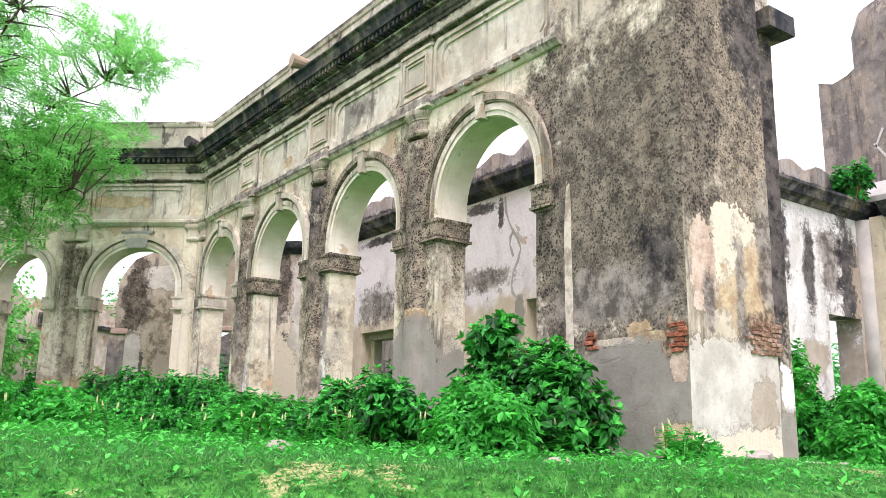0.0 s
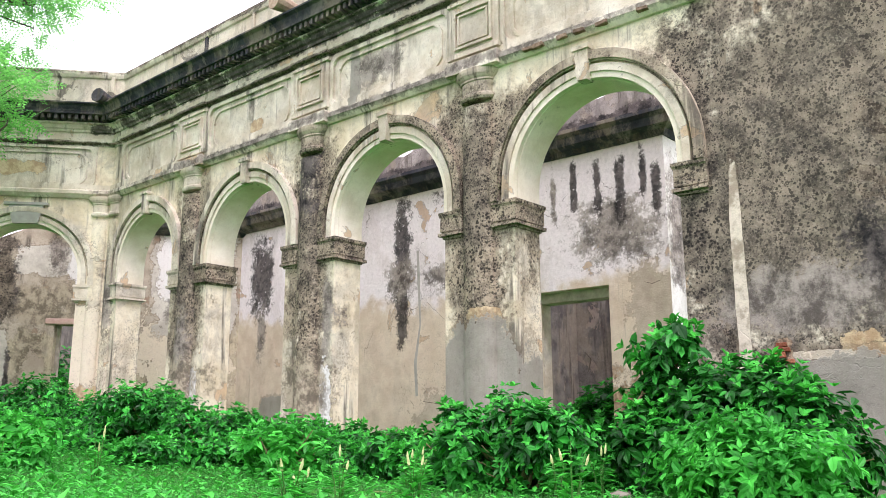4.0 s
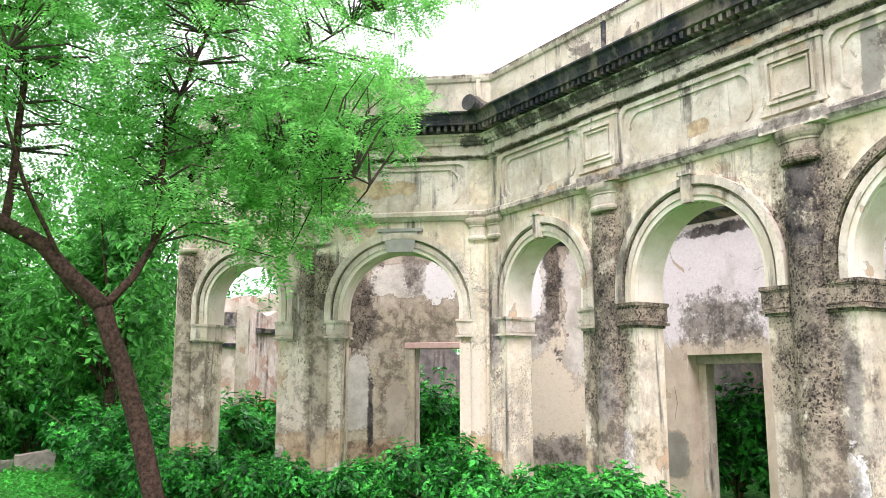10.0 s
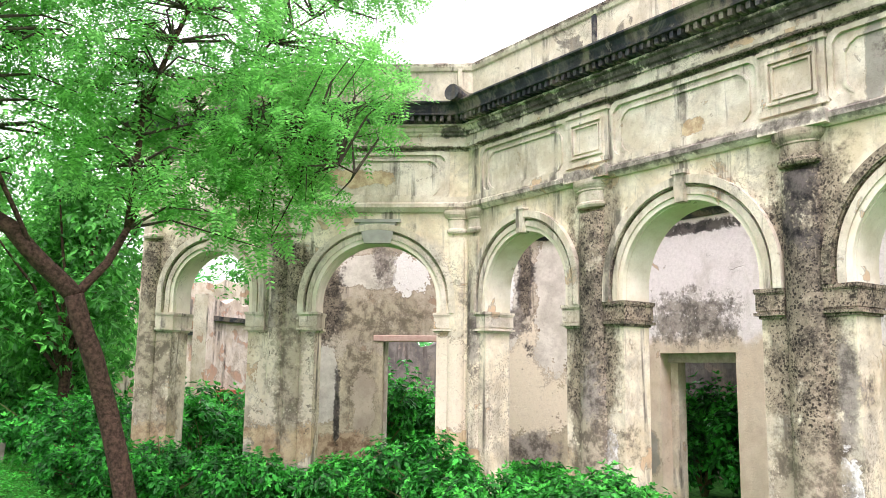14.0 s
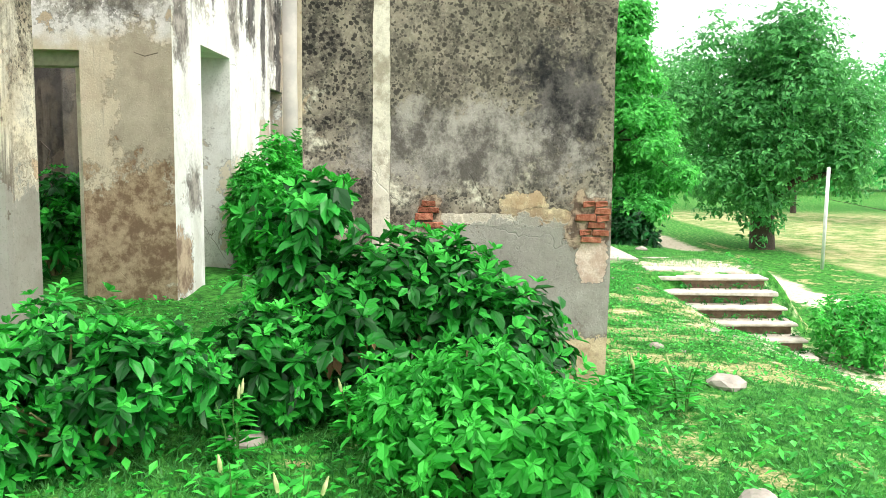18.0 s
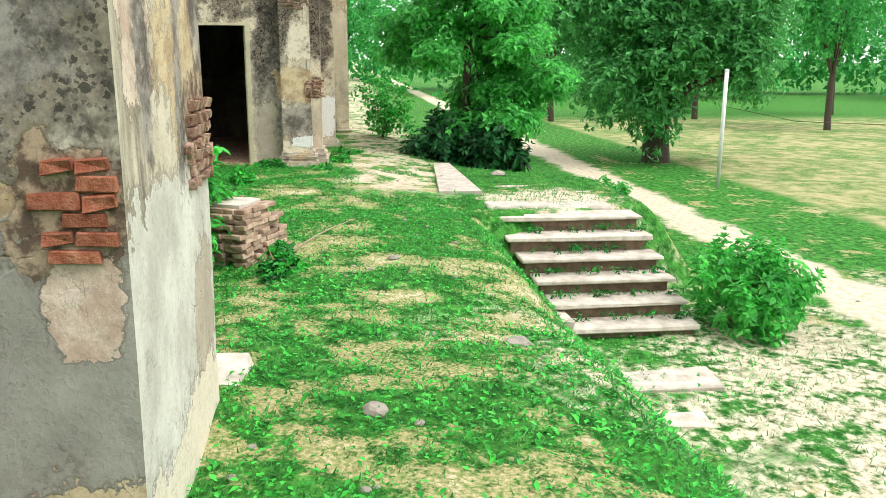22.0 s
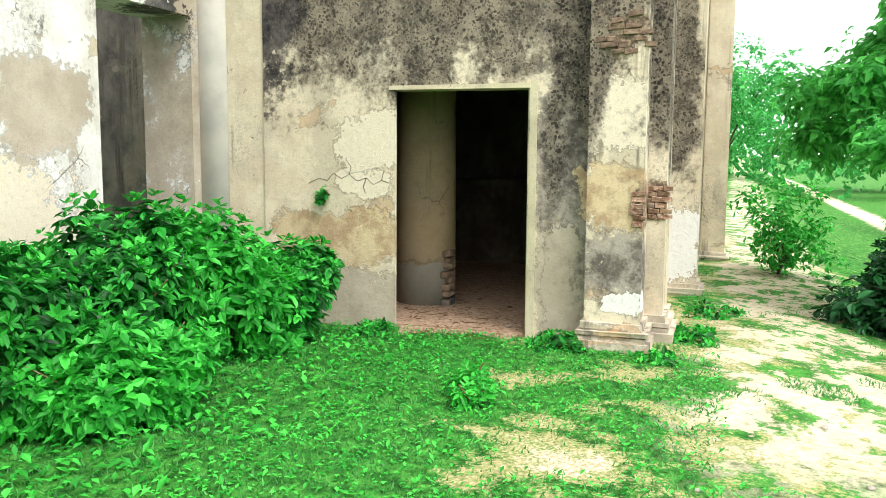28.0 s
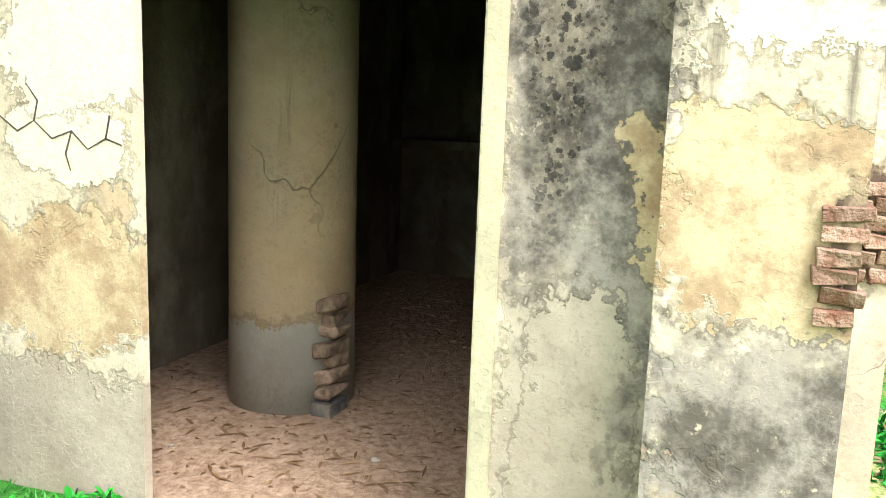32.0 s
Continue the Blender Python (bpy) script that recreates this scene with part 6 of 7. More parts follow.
# a small spreading tree with several dark stems, and a dense round bush beside it
umbrella = thing("spreading_tree", "small dark tree with several stems under a flat spreading crown", "tree", (0.85, 35.4, 1.35))
limbs("trunk", bark_dark, umbrella, [([(0.02 * k, 0.05 * math.sin(k), -0.2), (0.12 * math.cos(2.1 * k), 0.1 * math.sin(2.1 * k), 0.8), (0.75 * math.cos(2.1 * k), 0.6 * math.sin(2.1 * k), 1.9)], 0.09, 0.03) for k in range(4)], 7)
v, f = leaf_cloud([((1.15 * math.cos(k) * (0.4 + 0.6 * (k % 3) / 2), 0.9 * math.sin(k), 2.1 + 0.35 * math.sin(2.3 * k)), (0.62, 0.6, 0.24)) for k in range(16)], 5200, 0.17, np.random.default_rng(62), 0.5, 0.4, 0.5)
tagged(raw("crown", v, f, leaf_shrub, umbrella), kind="stuff")
shrub("round_bush", "dense dark green round bush before the field wall", (-1.6, 36.4, 1.3), lobed(0.75, 0.75, 1.6, 9, 63), 2600, 0.11, leaf_dark, 64, tips=0)

# ---- far woods, one mass all round ----
rng = np.random.default_rng(77)
far_lobes = []
for k in range(190):
    a = 2 * math.pi * k / 190
    d = 60 + 22 * rng.random()
    h = 6.0 + 5.0 * rng.random()
    far_lobes.append(((10 + d * math.cos(a), 5 + d * math.sin(a), h * 0.5), (3.0 + 2.2 * rng.random(), 3.0 + 2.2 * rng.random(), h * 0.5)))
v, f = leaf_cloud(far_lobes, 210000, 0.52, rng, 0.2, 0.6, 0.6)
woods = raw("far_woods", v, f, leaf_far)
tagged(woods, "distant hazy green line of trees round the fields", "trees", kind="stuff")

# ---- the stone steps down the bank ----
steps = thing("stone_steps", "flight of six worn stone steps with grass in the risers", "steps", (13.0, 1.5, 0.0), kind="structure")
for i in range(6):
    z, x = 0.93 - 0.183 * i, 13.75 - 0.30 * i
    y0, y1 = 0.70 - 0.03 * i, 2.55 - 0.11 * i
    bm = bevelled((x - 13.0, y0 - 1.5, z - 0.055), (x - 12.58, y1 - 1.5, z), 0.012, 0.012)
    part("tread", bm, stone_slab, steps)
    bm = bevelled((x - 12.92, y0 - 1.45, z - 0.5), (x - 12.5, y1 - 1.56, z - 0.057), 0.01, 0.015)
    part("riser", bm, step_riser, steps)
rng = np.random.default_rng(15)
for i in range(5):
    z, x = 0.93 - 0.183 * i, 13.75 - 0.30 * i
    lo = [((x - 13.06, -0.7 + 0.42 * k - 0.05 * i, z - 0.13), (0.07, 0.24, 0.045)) for k in range(4)]
    v, f = leaf_cloud(lo, 260, 0.045, rng, 0.2, 0.3)
    tagged(raw("riser_weeds", v, f, leaf_shrub, steps, "weeds rooted in the riser"), kind="stuff")
bm = bevelled((-0.75, 0.45, -0.25), (1.2, 0.60, 0.10), 0.02, 0.03)
part("side_kerb", bm, stone_slab, steps)
for x0, x1, y0, y1 in ((10.82, 11.28, 0.92, 1.95), (10.1, 10.32, 1.36, 1.9)):
    s = thing("loose_slab", "loose flat stone slab below the steps", "slab", ((x0 + x1) / 2, (y0 + y1) / 2, -0.16), "loose slabs")
    part("slab", bevelled((-(x1 - x0) / 2, -(y1 - y0) / 2, -0.05), ((x1 - x0) / 2, (y1 - y0) / 2, 0.075), 0.015, 0.025), stone_slab, s)
slab = thing("path_slab", "long pale concrete slab set in the path", "slab", (16.4, 2.75, ground_z(16.4, 2.75)))
bm = bmesh.new()
vs = box(bm, (-1.45, -0.26, -0.1), (1.7, 0.32, 0.06), 0.01)
for q in vs:
    if q.co.x > 0:
        q.co.y = q.co.y * 0.45 - 0.1
part("slab", bm, stone_slab, slab)
for i, (x, y, w, d) in enumerate([(14.35, 1.75, 1.6, 0.34), (15.3, 1.5, 1.3, 0.3), (16.35, 1.6, 1.5, 0.36)]):
    s = thing("flagstone", "pale worn flagstone sunk in the grass above the steps", "flagstone", (x, y, ground_z(x, y)), "flagstones")
    part("slab", bevelled((-d / 2, -w / 2, -0.1), (d / 2, w / 2, 0.012), 0.015, 0.03), stone_slab, s)

# ---- the brick stump ----
rnd = random.Random(5)
stump = thing("brick_stump", "low broken stump of thin weathered bricks", "masonry", (11.3, 5.22, 1.09), turn=-24.0)
brick_me = part("brick", bevelled((-0.088, -0.058, -0.0195), (0.088, 0.058, 0.0195), 0.005, 0.007), brick_pale, stump, m=pose(0, 0, 0.03)).data
stump.scale = (0.92, 0.92, 0.95)
for course in range(12):
    z = 0.02 + 0.042 * course
    shrink = 0.06 if course > 9 else 0.0
    for u in np.arange(-0.30, 0.32, 0.15):
        for w in np.arange(-0.22, 0.24, 0.11):
            if course > 8 and u > 0.15 and rnd.random() < 0.75 or course > 4 and u > 0.1 and w < -0.1 and rnd.random() < 0.45 or course > 11 and (u < -0.2 or w > 0.15):
                continue
            if rnd.random() < 0.06 or not (abs(u) > 0.22 or abs(w) > 0.15) and course < 12:
                continue
            place("brick", brick_me, stump, m=pose(u * (1 - shrink) + rnd.uniform(-0.025, 0.025) + (0.05 if course % 2 else 0), w * (1 - shrink) + rnd.uniform(-0.02, 0.02), z, rnd.uniform(-2.5, 2.5), rnd.uniform(-2.5, 2.5), rnd.uniform(-10, 10)))
part("core", rough_block((-0.26, -0.16, -0.1), (0.26, 0.16, 0.5), 4, 0.02, 6), step_riser, stump)
part("cap_stone", rough_block((-0.26, -0.18, 0.50), (0.12, 0.13, 0.53), 4, 0.02, 8), stone_slab, stump)

# ---- bare bricks where the plaster has fallen ----
def brick_set(mat):
    """Three worn bricks, no two alike."""
    out = []
    for k in range(3):
        me = bpy.data.meshes.new("brick")
        bm = bevelled((-0.076, -0.035, -0.021), (0.076, 0.035, 0.021), 0.0035, 0.008)
        for q in bm.verts:
            q.co += 0.004 * noise.noise_vector(q.co * 30 + Vector((7.0 * k, 0, 0)))
        bmesh.ops.recalc_face_normals(bm, faces=bm.faces)
        bm.to_mesh(me), bm.free()
        me.materials.append(mat)
        out.append(me)
    return out


random.seed(3)
wall_brick = brick_set(brick_red)
old_brick = brick_set(brick_old)
rosy_brick = brick_set(plain("brick_rosy", (0.26, 0.12, 0.075), (0.62, 0.45, 0.34), 15.0, 0.95, 1.0, 0.6, 0.03))


def bare_bricks(parent, m, u0, u1, z0, z1, keep, seed, me=None):
    """Worn courses of thin bricks, bedded in the wall, some lost, none quite level."""
    r = random.Random(seed)
    n = int((z1 - z0) / 0.048)
    for i in range(n):
        z = z0 + 0.048 * i
        u = u0 - r.uniform(0.0, 0.07)
        while u < u1:
            w = r.uniform(0.08, 0.15)
            if keep((u + w * 0.35 - u0) / (u1 - u0), i / n):
                place("brick", r.choice(me or wall_brick), parent, m=m @ pose(u + w / 2, -0.018 + r.uniform(-0.007, 0.006), z + r.uniform(-0.003, 0.003), r.uniform(-3, 3), r.uniform(-2, 2), r.uniform(-2, 2)) @ Matrix.Diagonal((w / 0.160, 1, r.uniform(0.85, 1.05), 1)))
            u += w


MP = wall_frame((6.36, 0.0), (6.36, 10.0))
MQ = wall_frame((10.0, 4.895), (0.0, 4.895))
bare_bricks(pier, MP, 4.97, 5.13, 2.27, 2.57, lambda a, b: a < 0.95 - 0.6 * b, 1)
bare_bricks(pier, MP, 6.09, 6.17, 2.36, 2.56, lambda a, b: a < 0.7, 2)
bare_bricks(pier, MQ, 10.0 - 7.80, 10.0 - 7.36, 2.31, 2.68, lambda a, b: a < 1.15 - 1.3 * max(0.0, b - 0.5) - 1.0 * max(0.0, 0.25 - b), 3, rosy_brick)
MB = wall_frame((17.42, 0.0), (17.42, 10.0))
ME2 = wall_frame((17.9, 0.0), (17.9, 10.0))
bare_bricks(block, MB, 4.80, 4.90, 2.14, 2.46, lambda a, b: a < 0.5 - 0.4 * abs(b - 0.5), 4, rosy_brick)
bare_bricks(block, ME2, 4.65, 4.80, 2.12, 2.50, lambda a, b: abs(b - 0.5) < 0.46, 5, rosy_brick)
bare_bricks(block, MB, 4.78, 5.14, 3.50, 3.88, lambda a, b: (int(a * 5) + 3 * int(b * 8)) % 4 and abs(a - 0.5) < 0.62 - 0.3 * b, 6, old_brick)
bare_bricks(arcade, M1 @ pose(0, 0.11, 0), 7.15, 8.75, 5.97, 6.06, lambda a, b: (int(a * 17) * 7 + int(b * 2) * 3) % 5 < 2, 21, old_brick)

# ---- post, pole, stones, litter, far wall ----
pole = thing("white_pole", "thin white-painted metal pole", "pole", (22.4, -4.3, -0.1))
part("shaft", lathe([(0.045, 0), (0.045, 2.62)], 10), pole_paint, pole, smooth=True)
part("cap", lathe([(0.05, 2.62), (0.05, 2.66), (0.02, 2.68)], 10), pole_paint, pole)
post = thing("wooden_post", "crooked wooden fence post with a wire", "post", (16.8, -4.9, -0.1))
bm = bmesh.new()
tube(bm, [(0, 0, -0.2), (0.03, 0.02, 0.7), (-0.01, 0, 1.4), (0.03, 0.01, 2.05)], [0.06, 0.055, 0.05, 0.04], 8)
part("shaft", bm, old_wood, post, smooth=True)
bm = bmesh.new()
tube(bm, [(0.0, 0.0, 1.85), (3.0, 0.3, 1.7), (5.6, 0.6, 1.85)], [0.006] * 3, 4)
part("wire", bm, bark_dark, post)


def boulder(at, r, seed, label="pale rough stone lying in the grass", name="stone", mat=None):
    bm = bmesh.new()
    bmesh.ops.create_icosphere(bm, subdivisions=2, radius=1)
    for q in bm.verts:
        q.co += 0.28 * noise.noise_vector(q.co * 1.3 + Vector((seed, 0, 0)))
        q.co = Vector((q.co.x * r[0], q.co.y * r[1], q.co.z * r[2]))
    ob = part(name, bm, mat or rock_mat, None, m=pose(at[0], at[1], at[2] + 0.3 * r[2], 0, 0, seed * 40))
    return tagged(ob, label, "stone", "loose stones")


for i, (x, y, r) in enumerate([(6.2, 4.12, 0.14), (17.26, 1.85, 0.13), (11.1, 3.9, 0.06), (9.88, 5.55, 0.10), (3.3, 7.0, 0.16), (2.6, 8.4, 0.13), (5.2, 7.1, 0.12), (4.4, 4.6, 0.12), (4.9, 11.2, 0.12), (7.6, 4.2, 0.07), (8.8, 3.3, 0.09)]):
    boulder((x, y, ground_z(x, y)), (r, r * 0.8, r * 0.45), i + 1)
for i, (x, y, a) in enumerate([(-0.02, 26.4, 24), (0.86, 26.5, -8)]):
    block_m = rough_block((-0.38, -0.24, -0.15), (0.38, 0.24, 0.30 + 0.06 * i), 5, 0.045, 30 + i)
    tagged(part("fallen_block", block_m, rock_mat, None, m=pose(x, y, ground_z(x, y), 4 * i, 6 - 9 * i, a)), "squared fallen masonry block in the undergrowth", "stone", "loose stones")
tagged(part("paper_scrap", bevelled((-0.14, -0.08, 0.0), (0.14, 0.08, 0.02), 0.006, 0.012), white_plaster, None, m=pose(0.25, 17.84, ground_z(0.25, 17.84) + 0.03, 5, 3, 20)), "pale flat scrap lying in the grass", "litter")
r = random.Random(9)
litter = [(r.uniform(6.5, 16), r.uniform(3.2, 6.0)) for _ in range(60)] + [(r.uniform(8, 15), r.uniform(-3.5, 0.5)) for _ in range(30)]
for i, (x, y) in enumerate(litter):
    s = r.uniform(0.012, 0.032)
    boulder((x, y, ground_z(x, y)), (s, s * 0.8, s * 0.5), 50 + i, "small pale pebble on the trodden ground", "pebble")
for i in range(26):
    k = r.uniform(0.012, 0.035)
    boulder((r.uniform(17.8, 20.5), r.uniform(5.6, 7.6), 1.13), (k, k * 0.8, k * 0.4), 150 + i, "crumb of fallen plaster on the earth floor", "rubble", earth_floor if i % 3 else rock_mat)
lr = np.random.default_rng(91)
n = 900
c = np.stack([17.3 + 4.0 * lr.random(n) ** 1.5, lr.uniform(5.6, 7.9, n), np.full(n, 1.134)], 1)
c[c[:, 0] < 17.6, 2] = 1.118
c = c[(c[:, 0] > 17.62) | (np.abs(c[:, 1] - 6.38) < 0.42)]
a, ln = lr.uniform(0, 6.28, len(c)), 0.012 + 0.05 * lr.random(len(c)) ** 2
d, w = np.stack([np.cos(a) * ln, np.sin(a) * ln, 0.006 * lr.random(len(c))], 1), np.stack([-np.sin(a) * 0.007, np.cos(a) * 0.007, 0 * a], 1)
v = np.stack([c - d, c + w + np.array([0, 0, 0.006]), c + d, c - w + np.array([0, 0, 0.006])], 1).reshape(-1, 3)
tagged(raw("floor_litter", v, np.arange(len(v)).reshape(-1, 4), leaf_dry), "dry leaves and chips strewn over the earth floor", "litter", kind="stuff")
branch = thing("fallen_branch", "thin dry fallen branch in the grass", "branch", (12.0, 4.55, 1.1))
bm = bmesh.new()
tube(bm, [(-0.7, 0.25, 0.03), (-0.1, 0.02, 0.05), (0.3, -0.1, 0.03), (0.75, -0.35, 0.04)], [0.007, 0.007, 0.005, 0.003], 5)
part("stick", bm, old_wood, branch)
far_wall = thing("wall_field", "low brick field wall beyond the grove", "wall", kind="structure")
for x0, x1, top in ((-7.0, -2.75, 2.27), (-0.85, 3.2, 2.07)):
    part("wall_body", rough_block((x0, 39.4, 0.9), (x1, 39.8, top), 7, 0.05, 4), brick_pale, far_wall)
    part("coping", rough_block((x0 - 0.05, 39.34, top), (x1 + 0.05, 39.86, top + 0.12), 7, 0.03, 5), trim_plaster, far_wall)
house = thing("ruined_house", "distant roofless ruin with stained plaster and a brick patch", "house", (7.0, 31.0, 1.2))
part("wall", slab_of(pierced(0.0, 3.4, -0.5, 4.2, [], 0.35), 0.5), ruin_plaster, house, m=wall_frame((2.6, 0.9), (-0.15, -0.6)))
part("ledge", sweep([(-0.1, 3.5), (0.2, 3.5), (0.25, 3.62), (-0.1, 3.66)], [(2.6, 0.9), (-0.15, -0.6)]), cornice_black, house)
part("wall", slab_of(pierced(0.0, 7.0, -0.5, 5.3, [(2.0, 2.7, 1.9)], 0.5), 0.5), ruin_plaster, house, m=wall_frame((4.0, 5.0), (-3.0, 4.4)))
part("ledge", sweep([(-0.1, 3.3), (0.15, 3.3), (0.2, 3.42), (-0.1, 3.46)], [(4.0, 5.0), (-3.0, 4.4)]), cornice_black, house)
# Windows are black boxes on the wall, coloured as the shade within.
for k in range(3):
    part("window", bevelled((-2.0 + 1.3 * k, 4.28 + 0.11 * k, 4.0), (-1.6 + 1.3 * k, 4.56 + 0.11 * k, 4.5), 0.01), cornice_black, house, "small black box for the shade inside a window hole")
part("brick_patch", bevelled((0.05, -0.62, 0.8), (0.75, -0.3, 1.6), 0.02, 0.02), brick_red, house)
spouts = [[(6.45, 18.1, 7.72), (6.05, 17.95, 7.72), (5.78, 17.85, 7.74)], [(6.5, 12.72, 7.80), (6.15, 12.74, 7.84), (5.84, 12.76, 7.86)]]
def ribbon(path_uz, half, m, depth=0.004):
    """A jagged strip on a wall face: (u, z) points, half its width."""
    bm = bmesh.new()
    ring0 = None
    for k, (u, z) in enumerate(path_uz):
        hw = half * (1 + 0.4 * math.sin(k * 2.3))
        a = path_uz[min(k + 1, len(path_uz) - 1)]
        b = path_uz[max(k - 1, 0)]
        d = Vector((a[0] - b[0], a[1] - b[1])).normalized()
        n = Vector((-d.y, d.x)) * hw
        ring1 = [bm.verts.new((u + n.x, depth, z + n.y)), bm.verts.new((u - n.x, depth, z - n.y)), bm.verts.new((u - n.x, -0.02, z - n.y)), bm.verts.new((u + n.x, -0.02, z + n.y))]
        if ring0:
            for q in range(4):
                bm.faces.new((ring0[q], ring0[(q + 1) % 4], ring1[(q + 1) % 4], ring1[q]))
        ring0 = ring1
    return bm


M_IN = wall_frame((XI, 0.0), (XI, 30.0))
for path_c in ([(12.22, 6.05), (12.2, 5.75), (12.1, 5.5), (11.98, 5.3), (11.84, 5.12), (11.76, 4.92), (11.84, 4.7), (11.97, 4.5), (12.03, 4.25), (12.0, 4.1), (11.85, 3.95)],
               [(11.98, 5.3), (12.06, 5.2), (12.08, 5.05), (12.02, 4.92), (11.98, 4.8)], [(14.05, 5.0), (14.02, 4.4), (13.98, 3.6), (14.1, 2.9), (14.06, 2.3)]):
    part("filled_crack", ribbon(path_c, 0.027, M_IN), cement, inner, "grey cement filling along a jagged crack", m=M_IN)
crack_dark = plain("crack_dark", (0.05, 0.04, 0.03), (0.12, 0.09, 0.07), 30.0)
M_DR = wall_frame((XD, 0.0), (XD, 30.0))
for path_c in ([(7.05, 2.42), (7.12, 2.44), (7.2, 2.40), (7.27, 2.46), (7.36, 2.43), (7.44, 2.49), (7.52, 2.45), (7.6, 2.50)], [(7.27, 2.46), (7.30, 2.38), (7.28, 2.32)], [(7.44, 2.49), (7.42, 2.56), (7.47, 2.62)], [(7.12, 2.44), (7.10, 2.52)], [(7.6, 2.50), (7.66, 2.43), (7.75, 2.45), (7.86, 2.4)]):
    part("plaster_crack", ribbon(path_c, 0.0028, M_DR, 0.002), crack_dark, block, m=M_DR)
for path_c in ([(10.5, 2.9), (10.4, 2.8), (10.45, 2.6)], [(9.15, 3.9), (9.3, 3.86), (9.42, 3.9)], [(13.9, 2.2), (13.5, 2.15), (13.2, 2.22), (12.9, 2.16), (12.6, 2.2)], [(17.95, 3.2), (17.9, 2.9), (17.98, 2.6)], [(12.5, 3.3), (12.7, 3.0), (12.6, 2.8)]):
    part("plaster_crack", ribbon(path_c, 0.004, M_IN, 0.002), crack_dark, inner, m=M_IN)
for line in spouts:
    spout = bmesh.new()
    tube(spout, line, [0.07, 0.10, 0.135], 12)
    part("rain_spout", spout, old_wood if line is spouts[1] else cornice_black, arcade, "weathered clay rain spout")
bare_bricks(inner, wall_frame((XI, 0.0), (XI, 30.0)) @ pose(0, 0.012, 0), 11.66, 11.95, 2.45, 3.0, lambda a, b: a < 0.75 - 0.5 * abs(b - 0.5), 31, rosy_brick)

# ---- grass and low weeds ----
ground_heights = np.array([vv.co.z for vv in ground.data.vertices])
wear_values = np.array([a.value for a in wear.data])


def sampled_ground(x, y, values=ground_heights):
    xs, ys = np.array(gx), np.array(gy)
    zz = values.reshape(len(ys), len(xs))
    i, j = np.clip(np.searchsorted(xs, x) - 1, 0, len(xs) - 2), np.clip(np.searchsorted(ys, y) - 1, 0, len(ys) - 2)
    fx, fy = (x - xs[i]) / (xs[i + 1] - xs[i]), (y - ys[j]) / (ys[j + 1] - ys[j])
    return (zz[j, i] * (1 - fx) + zz[j, i + 1] * fx) * (1 - fy) + (zz[j + 1, i] * (1 - fx) + zz[j + 1, i + 1] * fx) * fy


def patchy(x, y):
    return (np.sin(x * 2.1 + 1.3 * np.sin(y * 1.7)) + np.sin(y * 2.6 + 1.1 * np.sin(x * 2.3 + 2)) + 0.7 * np.sin(x * 5.3 + y * 4.1) + 0.6 * np.sin(x * 8.7 - y * 7.7)) / 3.3


rng = np.random.default_rng(5)
AREAS = [(0, 18, 2.6, 8.2, 190000), (-4, 6.2, 3, 20, 110000), (3, 18, -3.5, 2.8, 26000), (7, 10.3, 7, 22, 14000), (14, 24, 0.3, 4.7, 16000), (-8, 4, 19, 30, 20000)]
px, py = np.concatenate([rng.uniform(a, b, n) for a, b, _, _, n in AREAS]), np.concatenate([rng.uniform(c, d, n) for _, _, c, d, n in AREAS])
worn = sampled_ground(px, py, wear_values)
sandy = ((np.abs(py - 3.5) < 0.65) & (px > 14.6) & (patchy(px * 0.8, py * 0.8) < 0.62)) | ((np.abs(py + 2.05) < 0.65) & (px > 10)) | ((px > XD) & (py > 4.9)) | ((px > 6.3) & (px < 8.35) & (py > 4.9) & (py < 6.6)) | ((px > 12.2) & (px < 14.1) & (py < 2.4) & (py > 0.6))
keep = ~sandy & (worn + rng.normal(scale=0.2, size=len(px)) < 0.44)
px, py = px[keep], py[keep]
n = len(px)
pz = sampled_ground(px, py)
hgt = (0.012 + 0.035 * rng.random(n) ** 2) * np.where(py > 9, 1.5, 1.0) * np.where((py < 3) | (px < 5), 1.3, 1.0)
ang = rng.uniform(0, 2 * math.pi, n)
lean = rng.normal(scale=0.6, size=(n, 2))
wid = 0.004 + 0.005 * rng.random(n)
b = np.stack([px, py, pz - 0.004], 1)
sd = np.stack([np.cos(ang) * wid, np.sin(ang) * wid, 0 * wid], 1)
tp = b + np.stack([lean[:, 0] * hgt, lean[:, 1] * hgt, hgt], 1)
v = np.stack([b - sd, b + sd, tp], 1).reshape(-1, 3)
grass = raw("grass", v, np.arange(len(v)).reshape(-1, 3), grass_mat)
tagged(grass, "short patchy green grass on the trodden terrace", "grass", kind="stuff")
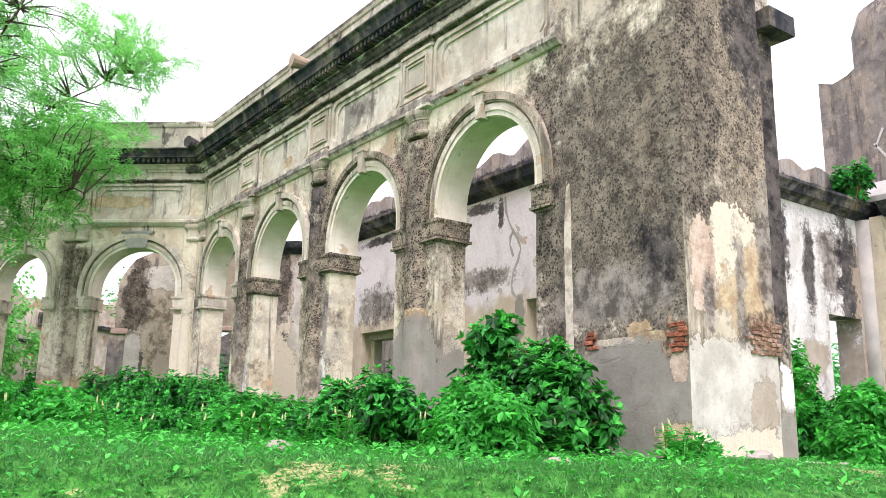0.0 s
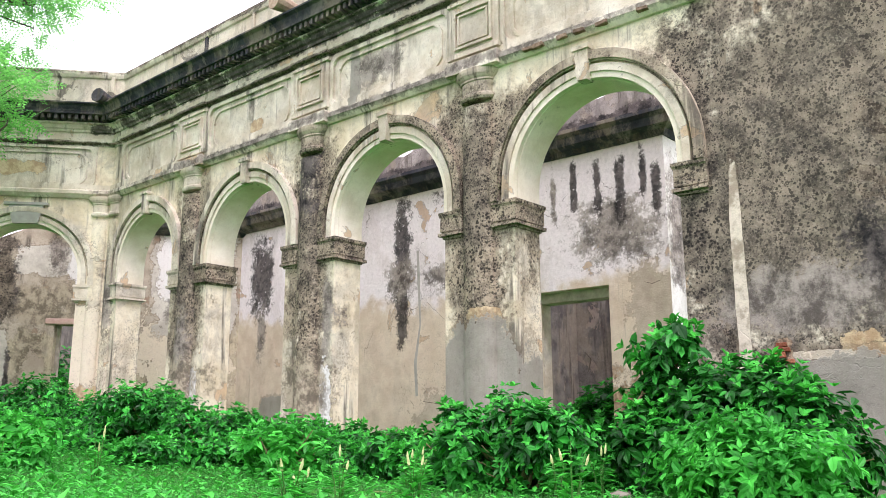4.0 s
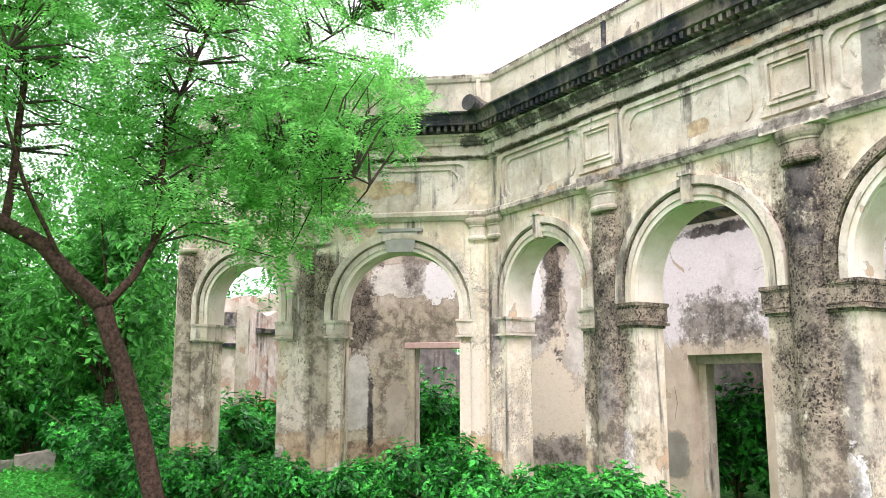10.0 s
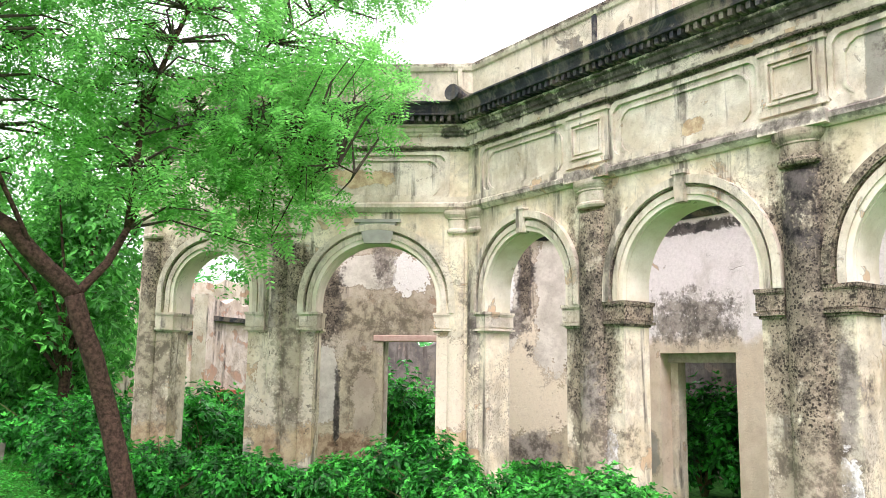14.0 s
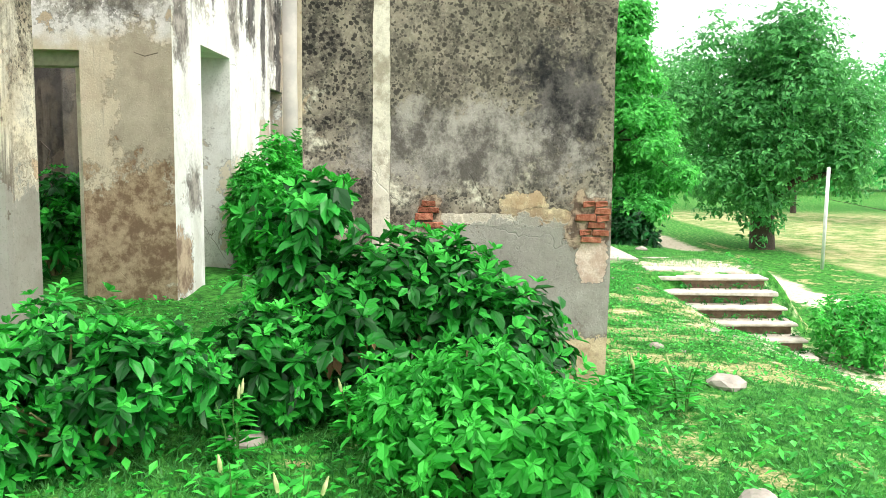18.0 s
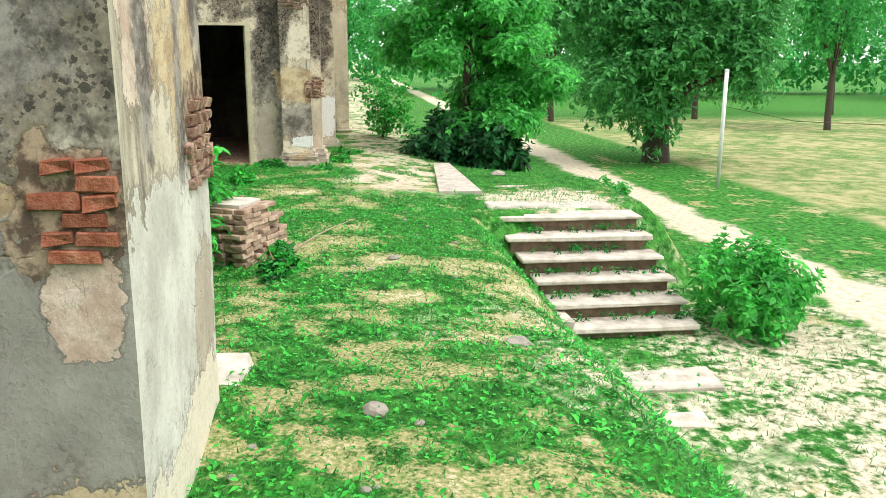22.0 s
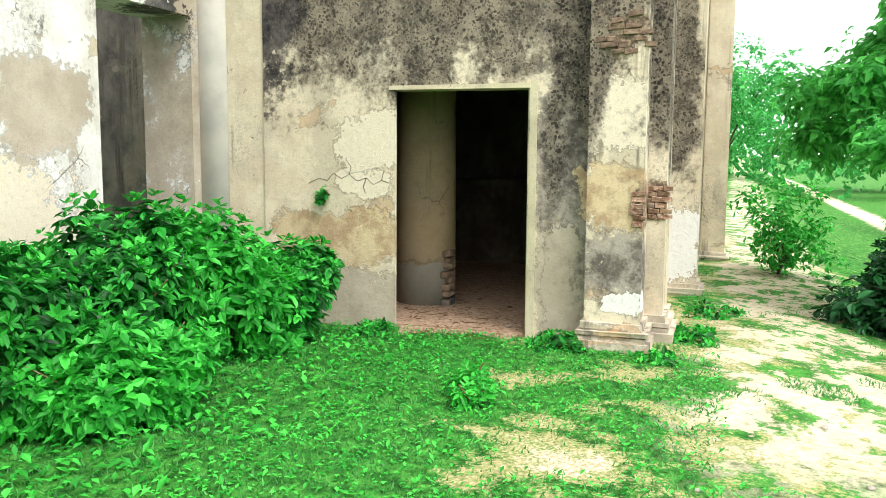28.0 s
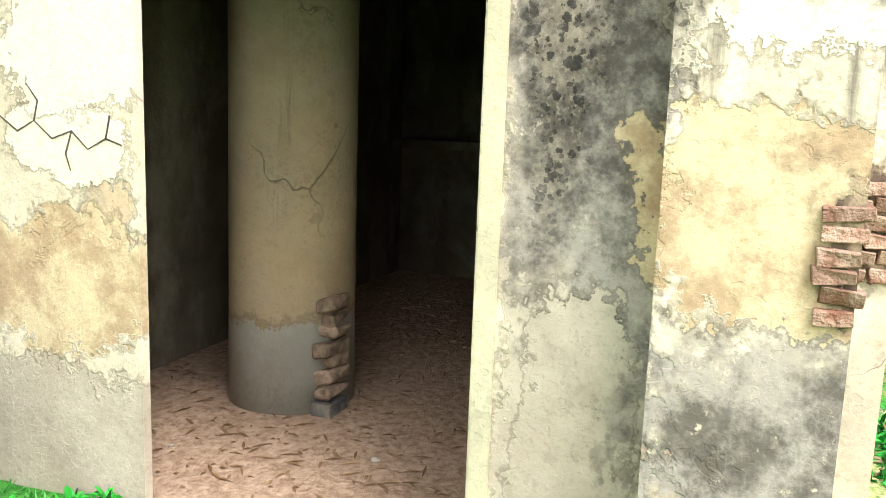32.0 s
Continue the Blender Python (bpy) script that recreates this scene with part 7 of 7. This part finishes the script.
# low broad-leaved weeds
SPOTS = [(-1, 5.8, 3.0, 9.0, 9000), (-4, 5.5, 9, 24, 52000), (-4, 4, 24, 31, 16000), (11, 17.4, 6.2, 8.8, 5500), (7.2, 10.2, 7, 18, 4000), (6.3, 9.5, 3.0, 5.0, 900), (9.8, 12.0, 4.6, 6.6, 900), (17.3, 22, 3.9, 4.7, 700), (10.5, 14.2, 0.2, 2.6, 1800), (-9, 3, 20, 32, 8000), (4, 9.5, 2.3, 3.3, 900), (6.5, 17.5, 2.6, 6.6, 26000)]
wx, wy = np.concatenate([rng.uniform(a, b2, k) for a, b2, _, _, k in SPOTS]), np.concatenate([rng.uniform(c, d, k) for _, _, c, d, k in SPOTS])
ok = (sampled_ground(wx, wy, wear_values) + rng.normal(scale=0.1, size=len(wx)) < 0.5) & ~((wx > 6.3) & (wx < 8.35) & (wy > 4.9) & (wy < 6.6))
ok &= ~((np.abs(wy - 3.5) < 0.6) & (wx > 14.8))
wx, wy = wx[ok], wy[ok]
n = len(wx)
tuft = np.clip(0.6 + 0.9 * patchy(wx * 1.7, wy * 1.7), 0.25, 1.6)
wz = sampled_ground(wx, wy) + 0.01 + 0.10 * rng.random(n) ** 2 * np.where((wx > 6.5) & (wy < 6.6), 0.35, np.where(wy > 9, 1.5 * tuft, 1.0))
p = np.stack([wx, wy, wz], 1)
ang = rng.uniform(0, 2 * math.pi, n)
out = np.stack([np.cos(ang), np.sin(ang), rng.normal(scale=0.35, size=n) + 0.15], 1)
side = np.stack([-np.sin(ang), np.cos(ang), 0 * ang], 1)
s = ((0.025 + 0.05 * rng.random(n)) * np.where((wx > 6.5) & (wy < 6.6), 0.6, np.where(wy > 9, 0.8 + 0.5 * tuft, 1.0)))[:, None]
upw = np.array([0, 0, 1.0])
v = np.stack([p, p + out * s * 0.5 + side * s * 0.32 + upw * s * 0.12, p + out * s, p + out * s * 0.5 - side * s * 0.32 + upw * s * 0.12], 1).reshape(-1, 3)
weeds = raw("low_weeds", v, np.concatenate([[(4 * i, 4 * i + 1, 4 * i + 2), (4 * i, 4 * i + 2, 4 * i + 3)] for i in range(n)]), leaf_bright)
tagged(weeds, "low creeping broad-leaved weeds among the grass", "weeds", kind="stuff")
